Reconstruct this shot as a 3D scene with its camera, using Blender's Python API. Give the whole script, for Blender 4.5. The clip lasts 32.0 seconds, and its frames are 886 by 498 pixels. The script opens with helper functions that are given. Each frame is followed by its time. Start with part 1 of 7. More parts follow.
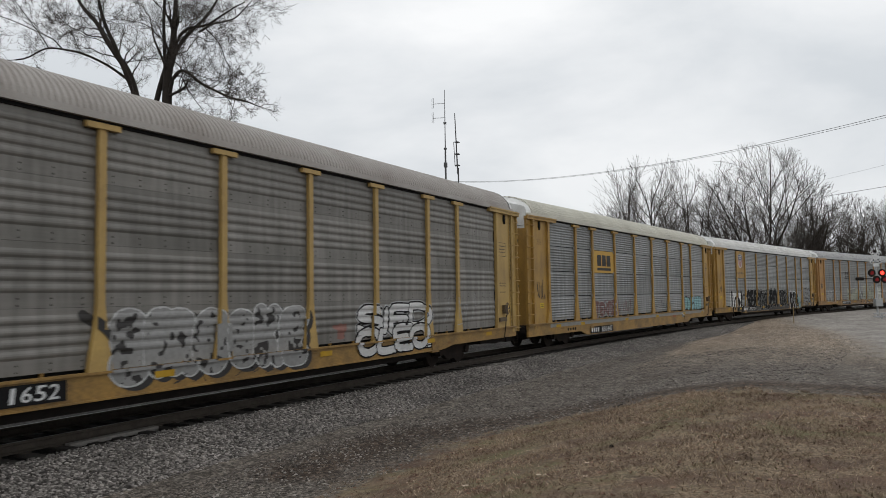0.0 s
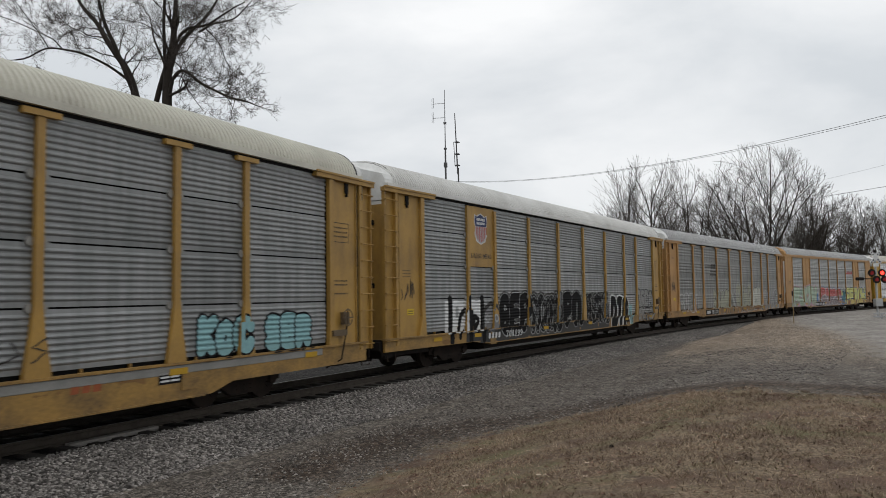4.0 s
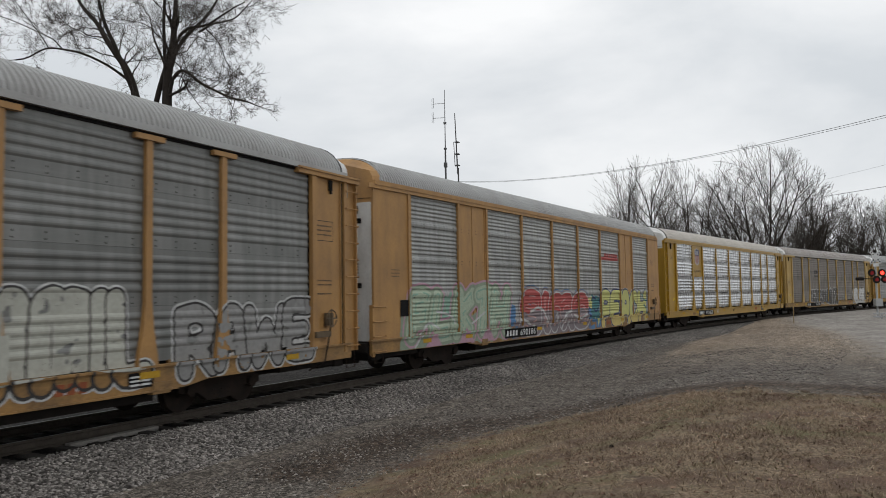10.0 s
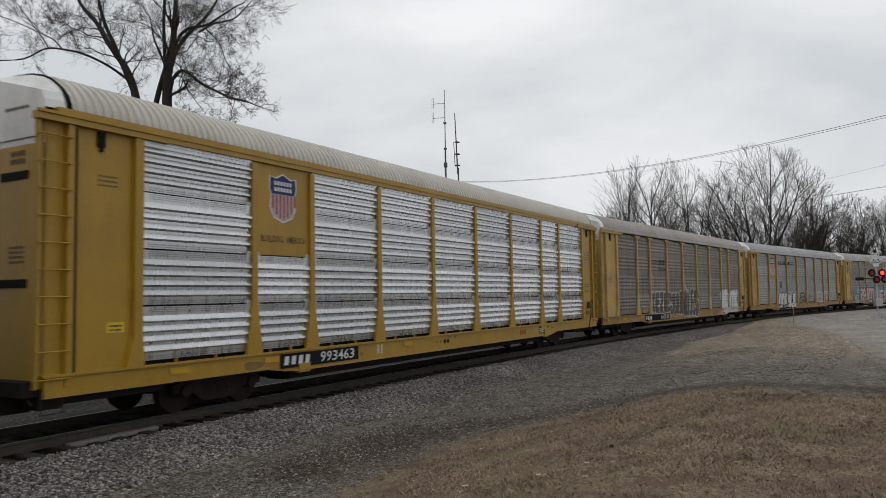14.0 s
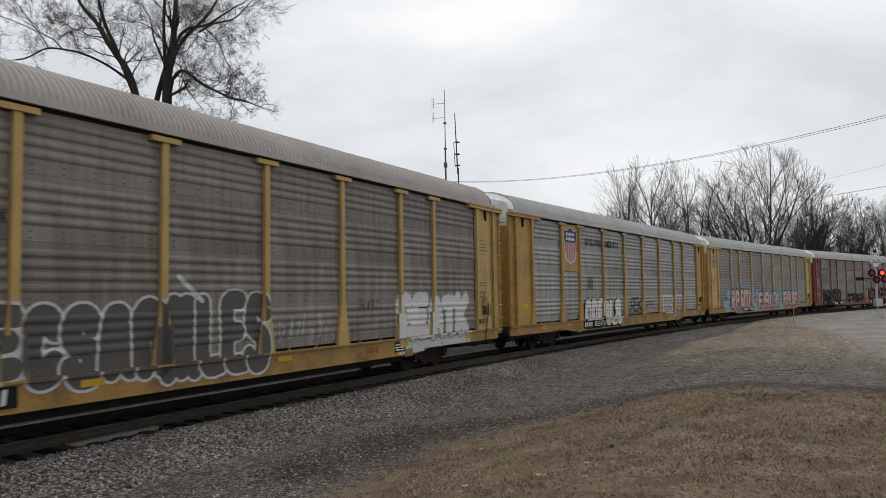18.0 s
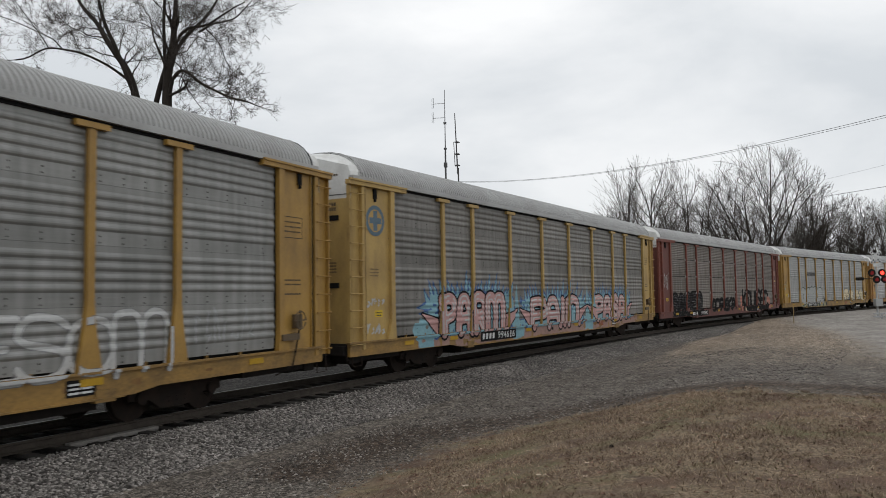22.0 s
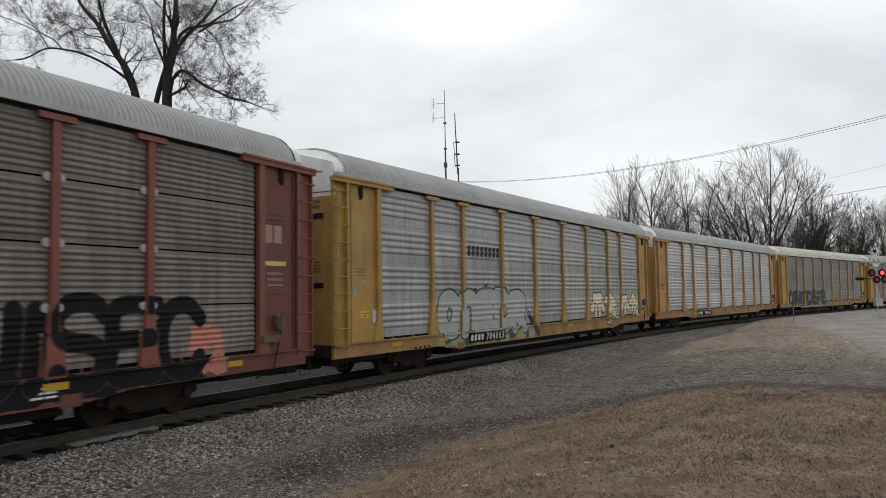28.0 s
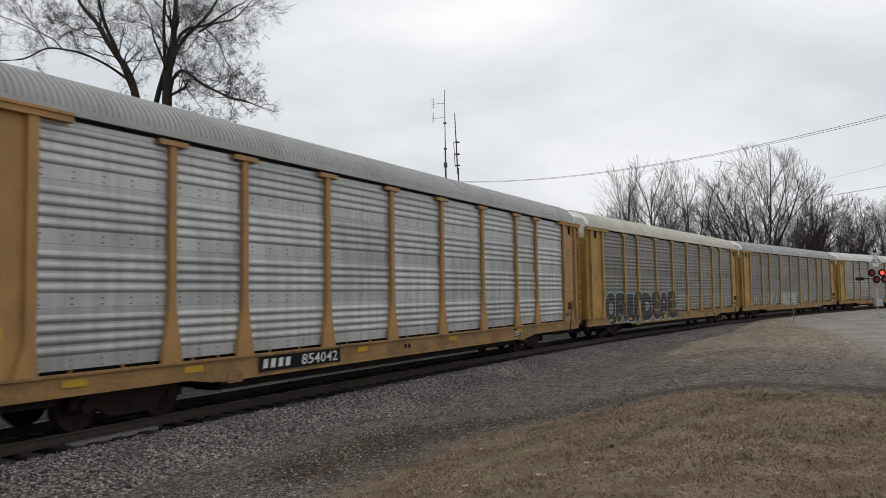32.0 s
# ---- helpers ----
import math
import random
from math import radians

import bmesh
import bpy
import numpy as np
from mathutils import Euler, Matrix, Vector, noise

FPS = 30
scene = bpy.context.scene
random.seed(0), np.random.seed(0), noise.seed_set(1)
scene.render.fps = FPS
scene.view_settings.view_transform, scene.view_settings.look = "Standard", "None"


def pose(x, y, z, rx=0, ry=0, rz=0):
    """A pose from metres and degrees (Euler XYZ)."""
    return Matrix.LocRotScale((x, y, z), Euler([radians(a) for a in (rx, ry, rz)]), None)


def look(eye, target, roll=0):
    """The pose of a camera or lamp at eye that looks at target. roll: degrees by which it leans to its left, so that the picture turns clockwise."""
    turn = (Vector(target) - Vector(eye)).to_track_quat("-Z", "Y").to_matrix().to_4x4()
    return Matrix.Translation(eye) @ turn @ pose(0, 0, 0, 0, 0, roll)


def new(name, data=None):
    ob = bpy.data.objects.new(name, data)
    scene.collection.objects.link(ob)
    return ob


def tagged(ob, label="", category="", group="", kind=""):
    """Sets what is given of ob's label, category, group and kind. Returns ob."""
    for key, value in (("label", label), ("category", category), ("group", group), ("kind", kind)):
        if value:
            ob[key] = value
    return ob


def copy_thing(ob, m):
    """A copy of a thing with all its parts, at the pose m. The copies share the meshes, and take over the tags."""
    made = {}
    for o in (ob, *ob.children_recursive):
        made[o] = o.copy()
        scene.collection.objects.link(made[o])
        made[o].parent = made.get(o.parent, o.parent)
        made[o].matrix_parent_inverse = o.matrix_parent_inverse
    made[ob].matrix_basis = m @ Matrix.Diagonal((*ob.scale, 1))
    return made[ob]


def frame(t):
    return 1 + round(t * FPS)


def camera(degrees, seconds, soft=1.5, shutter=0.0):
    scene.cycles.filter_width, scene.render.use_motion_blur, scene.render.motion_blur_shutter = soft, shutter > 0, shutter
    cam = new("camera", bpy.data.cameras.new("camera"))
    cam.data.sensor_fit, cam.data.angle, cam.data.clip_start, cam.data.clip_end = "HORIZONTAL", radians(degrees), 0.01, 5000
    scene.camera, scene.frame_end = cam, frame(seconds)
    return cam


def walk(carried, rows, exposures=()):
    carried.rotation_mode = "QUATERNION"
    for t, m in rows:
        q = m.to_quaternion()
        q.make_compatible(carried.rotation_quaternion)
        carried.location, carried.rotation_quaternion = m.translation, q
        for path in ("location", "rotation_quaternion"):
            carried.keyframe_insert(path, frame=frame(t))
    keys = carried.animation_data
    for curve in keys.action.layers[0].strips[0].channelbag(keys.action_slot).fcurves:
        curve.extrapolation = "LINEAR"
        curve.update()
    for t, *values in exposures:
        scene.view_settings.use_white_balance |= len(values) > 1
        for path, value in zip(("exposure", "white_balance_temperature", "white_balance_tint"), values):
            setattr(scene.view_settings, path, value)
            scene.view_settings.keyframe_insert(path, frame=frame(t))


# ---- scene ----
cam = camera(60.29, 32.0, soft=0.8, shutter=0.22)
EYE = (0.0, 0.0, 2.235)
AIM = (9.0103, 4.2883, 0.6056)
STAND = look(EYE, (EYE[0] + AIM[0], EYE[1] + AIM[1], EYE[2] + AIM[2]), -0.9)
walk(cam, [(0.0, STAND), (32.0, STAND)], [(0.0, 0.0), (12.0, 0.0), (13.0, -0.06), (14.0, -0.12), (15.5, -0.08), (17.0, 0.02), (24.0, 0.03), (26.5, 0.08), (28.0, 0.10), (29.5, 0.02), (32.0, 0.0)])

# ---- world and light: a bright overcast winter noon ----
SUN_EL, SUN_ROT = radians(75), radians(230)


def overcast():
    w = bpy.data.worlds.new("overcast_sky")
    scene.world = w
    w.use_nodes = True
    nt = w.node_tree
    nt.nodes.clear()
    out = nt.nodes.new("ShaderNodeOutputWorld")
    bg_sky, bg_cloud = nt.nodes.new("ShaderNodeBackground"), nt.nodes.new("ShaderNodeBackground")
    mix = nt.nodes.new("ShaderNodeMixShader")
    mix.inputs[0].default_value = 0.9
    sky = nt.nodes.new("ShaderNodeTexSky")
    sky.sky_type, sky.sun_disc = "NISHITA", False
    sky.sun_elevation, sky.sun_rotation = SUN_EL, SUN_ROT
    nt.links.new(sky.outputs[0], bg_sky.inputs[0])
    bg_sky.inputs[1].default_value = 0.08
    co = nt.nodes.new("ShaderNodeTexCoord")
    mp = nt.nodes.new("ShaderNodeMapping")
    mp.inputs["Scale"].default_value = (1.0, 1.0, 2.6)
    nt.links.new(co.outputs["Generated"], mp.inputs[0])
    no = nt.nodes.new("ShaderNodeTexNoise")
    no.inputs["Scale"].default_value, no.inputs["Detail"].default_value, no.inputs["Roughness"].default_value = 2.3, 6, 0.52
    no.inputs["Distortion"].default_value = 0.25
    nt.links.new(mp.outputs[0], no.inputs[0])
    ramp = nt.nodes.new("ShaderNodeValToRGB")
    ramp.color_ramp.elements[0].position, ramp.color_ramp.elements[0].color = 0.34, (0.77, 0.80, 0.825, 1)
    ramp.color_ramp.elements[1].position, ramp.color_ramp.elements[1].color = 0.62, (1.06, 1.065, 1.065, 1)
    nt.links.new(no.outputs[0], ramp.inputs[0])
    # an overcast sky is duller towards the horizon
    sep = nt.nodes.new("ShaderNodeSeparateXYZ")
    nt.links.new(co.outputs["Generated"], sep.inputs[0])
    low = nt.nodes.new("ShaderNodeValToRGB")
    low.color_ramp.elements[0].position, low.color_ramp.elements[0].color = 0.0, (0.80, 0.81, 0.825, 1)
    low.color_ramp.elements[1].position, low.color_ramp.elements[1].color = 0.34, (1.0, 1.0, 1.0, 1)
    nt.links.new(sep.outputs["Z"], low.inputs[0])
    dim = nt.nodes.new("ShaderNodeMix")
    dim.data_type, dim.blend_type = "RGBA", "MULTIPLY"
    dim.inputs[0].default_value = 1.0
    nt.links.new(ramp.outputs[0], dim.inputs[6])
    nt.links.new(low.outputs[0], dim.inputs[7])
    nt.links.new(dim.outputs[2], bg_cloud.inputs[0])
    bg_cloud.inputs[1].default_value = 1.0
    nt.links.new(bg_sky.outputs[0], mix.inputs[1])
    nt.links.new(bg_cloud.outputs[0], mix.inputs[2])
    nt.links.new(mix.outputs[0], out.inputs[0])
    sun = new("sun", bpy.data.lights.new("sun", "SUN"))
    sun.data.energy, sun.data.angle, sun.data.color = 0.55, radians(50), (1.0, 0.97, 0.93)
    sun.matrix_basis = look((-12, -10, 60), (0, 0, 0))


overcast()
scene.view_settings.exposure = 0.0

# ---- materials ----


def nodes(name):
    m = bpy.data.materials.new(name)
    m.use_nodes = True
    return m, m.node_tree, m.node_tree.nodes["Principled BSDF"]


def noise_node(nt, scale, detail=4, rough=0.55, stretch=None, space="Object"):
    co = nt.nodes.new("ShaderNodeTexCoord")
    mp = nt.nodes.new("ShaderNodeMapping")
    if stretch:
        mp.inputs["Scale"].default_value = stretch
    nt.links.new(co.outputs[space], mp.inputs[0])
    no = nt.nodes.new("ShaderNodeTexNoise")
    no.inputs["Scale"].default_value, no.inputs["Detail"].default_value, no.inputs["Roughness"].default_value = scale, detail, rough
    nt.links.new(mp.outputs[0], no.inputs[0])
    return no.outputs[0]


def ramp_node(nt, fac, stops):
    r = nt.nodes.new("ShaderNodeValToRGB")
    el = r.color_ramp.elements
    while len(el) < len(stops):
        el.new(0.5)
    for e, (at, c) in zip(el, stops):
        e.position, e.color = at, (*c, 1) if len(c) == 3 else c
    nt.links.new(fac, r.inputs[0])
    return r.outputs[0]


def mix_node(nt, fac, a, b, mode="MIX"):
    n = nt.nodes.new("ShaderNodeMix")
    n.data_type, n.blend_type = "RGBA", mode
    for i, v in ((0, fac), (6, a), (7, b)):
        if isinstance(v, (int, float)):
            n.inputs[i].default_value = v
        elif isinstance(v, tuple):
            n.inputs[i].default_value = (*v, 1)
        else:
            nt.links.new(v, n.inputs[i])
    return n.outputs[2]


def bump(nt, bs, h, strength, dist):
    b = nt.nodes.new("ShaderNodeBump")
    b.inputs["Strength"].default_value, b.inputs["Distance"].default_value = strength, dist
    nt.links.new(h, b.inputs["Height"])
    nt.links.new(b.outputs[0], bs.inputs["Normal"])


MATS = {}


def surface(name, col, dirt=None, amount=0.5, rough=0.6, metal=0.0, scale=3.0, stretch=None, grain=30.0, grain_amt=0.12, relief=0.15, spread=0.0):
    """A plain weathered surface: base colour, larger stains, fine grain, a little relief."""
    if name in MATS:
        return MATS[name]
    m, nt, bs = nodes(name)
    dirt = dirt or tuple(c * 0.55 for c in col)
    st = noise_node(nt, scale, 5, 0.6, stretch)
    c = mix_node(nt, ramp_node(nt, st, [(0.38, (0, 0, 0)), (0.72, (amount,) * 3)]), col, dirt)
    g = noise_node(nt, grain, 3, 0.6, stretch)
    c = mix_node(nt, grain_amt, c, ramp_node(nt, g, [(0.3, tuple(x * 0.4 for x in col)), (0.7, tuple(min(1, x * 1.6) for x in col))]))
    if spread:
        oi = nt.nodes.new("ShaderNodeObjectInfo")
        c = mix_node(nt, 1.0, c, ramp_node(nt, oi.outputs["Random"], [(0, (1 - spread,) * 3), (1, (1 + spread * 0.3,) * 3)]), "MULTIPLY")
    nt.links.new(c, bs.inputs["Base Color"])
    bs.inputs["Roughness"].default_value, bs.inputs["Metallic"].default_value = rough, metal
    if max(col) < 0.08:  # near-black colours: specular cut, which keeps parts under the train dark
        bs.inputs["Specular IOR Level"].default_value = 0.10
    bump(nt, bs, g, relief, 0.01)
    MATS[name] = m
    return m


def sheet_metal(name, col, soot, amount=0.45, rough=0.5, metal=0.25, relief=0.12):
    """Galvanised side sheets: vertical wash streaks, horizontal smears, a different tone sheet by sheet."""
    m, nt, bs = nodes(name)
    streak = noise_node(nt, 2.2, 5, 0.6, (2.2, 1, 0.22))
    smear = noise_node(nt, 3.0, 5, 0.65, (0.12, 1, 5.0))
    c = mix_node(nt, ramp_node(nt, streak, [(0.36, (0, 0, 0)), (0.75, (amount,) * 3)]), col, soot)
    c = mix_node(nt, ramp_node(nt, smear, [(0.42, (0, 0, 0)), (0.8, (amount * 0.8,) * 3)]), c, tuple(min(1, x * 1.25) for x in col))
    blot = noise_node(nt, 0.8, 4, 0.6)
    c = mix_node(nt, ramp_node(nt, blot, [(0.45, (0, 0, 0)), (0.7, (amount * 0.7,) * 3)]), c, soot)
    oi = nt.nodes.new("ShaderNodeObjectInfo")
    c = mix_node(nt, 1.0, c, ramp_node(nt, oi.outputs["Random"], [(0, (0.82,) * 3), (1, (1.08,) * 3)]), "MULTIPLY")
    nt.links.new(c, bs.inputs["Base Color"])
    bs.inputs["Metallic"].default_value = metal
    rr = ramp_node(nt, streak, [(0.3, (rough - 0.1,) * 3), (0.7, (rough + 0.2,) * 3)])
    nt.links.new(rr, bs.inputs["Roughness"])
    bump(nt, bs, noise_node(nt, 14, 4, 0.6), relief, 0.01)
    return m


def two_tone(name, stops, scale, detail=8, rough=0.9, relief=0.6, dist=0.03, fine=60, big=None):
    m, nt, bs = nodes(name)
    n1 = noise_node(nt, scale, detail, 0.65)
    c = ramp_node(nt, n1, stops)
    n2 = noise_node(nt, fine, 3, 0.6)
    c = mix_node(nt, 0.7, c, ramp_node(nt, n2, [(0.3, (0.45,) * 3), (0.7, (1.5,) * 3)]), "MULTIPLY")
    if big:
        c = mix_node(nt, ramp_node(nt, noise_node(nt, big[0], 4, 0.55), [(0.42, (0, 0, 0)), (0.62, (1, 1, 1))]), c, big[1], "MIX")
    nt.links.new(c, bs.inputs["Base Color"])
    bs.inputs["Roughness"].default_value = rough
    bump(nt, bs, n2, relief, dist)
    return m


YELLOW = surface("weathered_yellow_paint", (0.345, 0.20, 0.040), (0.13, 0.074, 0.024), 0.75, 0.55, scale=1.6, stretch=(1, 1, 0.5))
YELLOW_FRESH = surface("clean_yellow_paint", (0.325, 0.187, 0.009), (0.19, 0.105, 0.010), 0.6, 0.45, scale=1.6, stretch=(1, 1, 0.5))
YELLOW_PALE = surface("faded_yellow_paint", (0.41, 0.275, 0.085), (0.18, 0.11, 0.045), 0.75, 0.6, scale=1.8, stretch=(1, 1, 0.5))
YELLOW_SILL = surface("grimy_yellow_sill_paint", (0.27, 0.155, 0.036), (0.05, 0.033, 0.02), 0.95, 0.65, scale=1.1, stretch=(1.2, 1, 2.0), grain=9, grain_amt=0.3)
TAN_SILL = surface("grimy_tan_sill_paint", (0.27, 0.148, 0.045), (0.06, 0.04, 0.024), 0.95, 0.65, scale=1.1, stretch=(1.2, 1, 2.0), grain=9, grain_amt=0.3)
TAN = surface("faded_orange_tan_paint", (0.36, 0.195, 0.062), (0.17, 0.095, 0.042), 0.75, 0.6, scale=1.8, stretch=(1, 1, 0.5))
OXIDE = surface("red_oxide_paint", (0.185, 0.052, 0.034), (0.08, 0.03, 0.024), 0.6, 0.65, scale=1.8, stretch=(1, 1, 0.5))
OXIDE_DARK = surface("dark_red_oxide_paint", (0.118, 0.032, 0.023), (0.05, 0.02, 0.017), 0.6, 0.65, scale=1.8, stretch=(1, 1, 0.5))
SOOT = surface("sooty_black_steel", (0.015, 0.0135, 0.0125), (0.034, 0.026, 0.021), 0.5, 0.85, 0.0, scale=4)
TRUCK = surface("rusty_dark_cast_steel", (0.021, 0.017, 0.015), (0.042, 0.028, 0.020), 0.6, 0.85, 0.0, scale=5)
TREAD = surface("worn_steel_tread", (0.12, 0.11, 0.10), (0.05, 0.04, 0.035), 0.6, 0.45, 0.7, scale=5)
# near-black rubber, also painted shade in slots, joints and gaps
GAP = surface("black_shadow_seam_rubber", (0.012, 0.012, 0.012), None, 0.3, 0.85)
WHITE = surface("chalky_white_paint", (0.62, 0.63, 0.62), (0.30, 0.29, 0.27), 0.5, 0.6, scale=2.0, stretch=(1, 1, 0.5))
ROOF_WHITE = surface("white_roof_sheet", (0.58, 0.58, 0.56), (0.30, 0.29, 0.27), 0.55, 0.55, 0.1, scale=0.7)
ROOF_CREAM = surface("cream_white_roof_sheet", (0.50, 0.49, 0.42), (0.28, 0.26, 0.22), 0.55, 0.55, 0.05, scale=0.7)
ROOF_BEIGE = surface("beige_white_roof_sheet", (0.48, 0.455, 0.41), (0.30, 0.28, 0.25), 0.55, 0.55, 0.05, scale=0.7)
ROOF_GREY = surface("grey_galvanised_roof_sheet", (0.34, 0.345, 0.34), (0.20, 0.19, 0.185), 0.6, 0.5, 0.3, scale=0.7)
ROOF_DIRTY = surface("brownish_grey_roof_sheet", (0.34, 0.32, 0.30), (0.19, 0.16, 0.14), 0.6, 0.6, 0.15, scale=0.7)
RAIL = surface("rusty_brown_rail_steel", (0.068, 0.058, 0.049), (0.036, 0.03, 0.026), 0.6, 0.85, 0.0, scale=6)
RAIL_TOP = surface("worn_rail_head", (0.12, 0.115, 0.11), (0.06, 0.055, 0.05), 0.5, 0.5, 0.6, scale=6)
# oily timber, its colour lowered further for the shade under the train
TIE = surface("oily_shaded_timber_tie", (0.050, 0.046, 0.042), (0.020, 0.018, 0.016), 0.6, 0.9, scale=4, stretch=(5, 0.6, 1), grain=20, grain_amt=0.3, relief=0.5, spread=0.5)
PAINT_BLACK = surface("black_spray_paint", (0.011, 0.0105, 0.011), (0.022, 0.022, 0.023), 0.4, 0.85)
PAINT_WHITE = surface("white_spray_paint", (0.55, 0.56, 0.56), (0.35, 0.35, 0.35), 0.45, 0.55)
PANELS = dict(
    clean=sheet_metal("clean_galvanised_sheet", (0.57, 0.58, 0.59), (0.42, 0.42, 0.42), 0.14, 0.25, 0.92, 0.002),
    grey=sheet_metal("grey_galvanised_sheet", (0.255, 0.255, 0.245), (0.115, 0.12, 0.112), 0.55, 0.45, 0.45),
    blue=sheet_metal("blueish_grey_galvanised_sheet", (0.245, 0.25, 0.25), (0.115, 0.128, 0.125), 0.5, 0.45, 0.45),
    dull=sheet_metal("dull_grey_galvanised_sheet", (0.20, 0.19, 0.175), (0.085, 0.085, 0.075), 0.6, 0.52, 0.35),
    light=sheet_metal("light_grey_galvanised_sheet", (0.325, 0.33, 0.32), (0.15, 0.155, 0.147), 0.55, 0.45, 0.45),
    slate=sheet_metal("slate_grey_galvanised_sheet", (0.205, 0.207, 0.20), (0.095, 0.104, 0.098), 0.55, 0.5, 0.4),
    brown=sheet_metal("soot_brown_galvanised_sheet", (0.19, 0.172, 0.152), (0.07, 0.055, 0.045), 0.6, 0.58, 0.25),
    pale=sheet_metal("pale_galvanised_sheet", (0.44, 0.445, 0.44), (0.22, 0.22, 0.21), 0.5, 0.40, 0.6),
)


def pebbles(name, cell, low, mid, high, broad=None, dark=0.35):
    """Crushed stone: every cell a stone of its own tone, with dark joints and broad dirty patches."""
    m, nt, bs = nodes(name)
    co = nt.nodes.new("ShaderNodeTexCoord")
    vo = nt.nodes.new("ShaderNodeTexVoronoi")
    vo.inputs["Scale"].default_value = cell
    nt.links.new(co.outputs["Object"], vo.inputs["Vector"])
    bw = nt.nodes.new("ShaderNodeRGBToBW")
    nt.links.new(vo.outputs["Color"], bw.inputs[0])
    c = ramp_node(nt, bw.outputs[0], [(0.15, low), (0.5, mid), (0.85, high)])
    c = mix_node(nt, 1.0, c, ramp_node(nt, vo.outputs["Distance"], [(0.25, (1, 1, 1)), (0.75, (dark,) * 3)]), "MULTIPLY")
    c = mix_node(nt, 1.0, c, ramp_node(nt, noise_node(nt, 0.6, 5, 0.6), [(0.35, broad or (0.6,) * 3), (0.62, (1.1,) * 3)]), "MULTIPLY")
    nt.links.new(c, bs.inputs["Base Color"])
    bs.inputs["Roughness"].default_value = 0.95
    bs.inputs["Specular IOR Level"].default_value = 0.12
    b = nt.nodes.new("ShaderNodeBump")
    b.invert = True
    b.inputs["Strength"].default_value, b.inputs["Distance"].default_value = 0.8, 0.03
    nt.links.new(vo.outputs["Distance"], b.inputs["Height"])
    nt.links.new(b.outputs[0], bs.inputs["Normal"])
    return m

# ---- the track: a long curve to the camera's side ----
K0, K1, D0 = 0.003204, 6e-06, 12.374
STEP = 0.5
S_GRID = np.arange(-420, 620, STEP)


def curvature(s):
    return np.where(s < -25, 0.0, np.where(s > 135, 0.0, K0 + K1 * s))


_th = -np.cumsum(curvature(S_GRID)) * STEP
_i0 = int(round(420 / STEP))
_th = _th - _th[_i0]
_x, _y = np.cumsum(np.cos(_th)) * STEP, np.cumsum(np.sin(_th)) * STEP
_x, _y = _x - _x[_i0], _y - _y[_i0] + D0


def track(s, d=0.0):
    """The point at s along the track and d to the camera's side of it, and the heading."""
    th = np.interp(s, S_GRID, _th)
    return np.interp(s, S_GRID, _x) + np.sin(th) * d, np.interp(s, S_GRID, _y) - np.cos(th) * d, th


def along(x, y):
    """s and d of a place near the track."""
    i = int(np.argmin((_x - x) ** 2 + (_y - y) ** 2))
    th = _th[i]
    return S_GRID[i] + (x - _x[i]) * math.cos(th) + (y - _y[i]) * math.sin(th), (x - _x[i]) * math.sin(th) - (y - _y[i]) * math.cos(th)


def mesh_of(name, verts, faces, smooth=False):
    me = bpy.data.meshes.new(name)
    me.from_pydata([tuple(map(float, v)) for v in verts], [], [tuple(map(int, f)) for f in faces])
    if smooth:
        me.polygons.foreach_set("use_smooth", [True] * len(me.polygons))
    me.update()
    return me


def put(ob, material):
    if not ob.data.materials:
        ob.data.materials.append(None)
    ob.material_slots[0].link = "OBJECT"
    ob.material_slots[0].material = material
    return ob


def part(name, me, material, parent, label="", m=None):
    """One mesh object under a thing or a part; a bmesh is turned into a mesh first."""
    if isinstance(me, bmesh.types.BMesh):
        bm, me = me, bpy.data.meshes.new(name)
        bm.to_mesh(me)
        bm.free()
    ob = new(name, me)
    ob.parent = parent
    if m is not None:
        ob.matrix_basis = m
    put(ob, material)
    if label:
        ob["label"] = label
    return ob


def thing(name, me, material, label, category, group="", kind="", m=None):
    ob = part(name, me, material, None, "", m)
    return tagged(ob, label, category, group, kind)


def base(name, label, category, group="", m=None):
    ob = new(name)
    ob.empty_display_size = 0.3
    if m is not None:
        ob.matrix_basis = m
    return tagged(ob, label, category, group)


def boxes(*bxs, bevel=0.0):
    """A bmesh of boxes given as (x0, y0, z0, x1, y1, z1)."""
    bm = bmesh.new()
    for x0, y0, z0, x1, y1, z1 in bxs:
        r = bmesh.ops.create_cube(bm, size=1.0)
        bmesh.ops.scale(bm, vec=(x1 - x0, y1 - y0, z1 - z0), verts=r["verts"])
        bmesh.ops.translate(bm, vec=((x0 + x1) / 2, (y0 + y1) / 2, (z0 + z1) / 2), verts=r["verts"])
    if bevel:
        bmesh.ops.bevel(bm, geom=bm.edges[:], offset=bevel, segments=1, affect="EDGES")
    return bm


def prism(outline, axis, a, b):
    """A solid of a 2D outline, swept along axis from a to b."""
    def v(p, q):
        return (q, p[0], p[1]) if axis == "x" else (p[0], q, p[1]) if axis == "y" else (p[0], p[1], q)
    n = len(outline)
    vs = [v(p, a) for p in outline] + [v(p, b) for p in outline]
    fs = [tuple(range(n)), tuple(range(2 * n - 1, n - 1, -1))] + [(i, i + n, (i + 1) % n + n, (i + 1) % n) for i in range(n)]
    bm = bmesh.new()
    bv = [bm.verts.new(q) for q in vs]
    for f in fs:
        bm.faces.new([bv[i] for i in f])
    bmesh.ops.recalc_face_normals(bm, faces=bm.faces[:])
    return bm


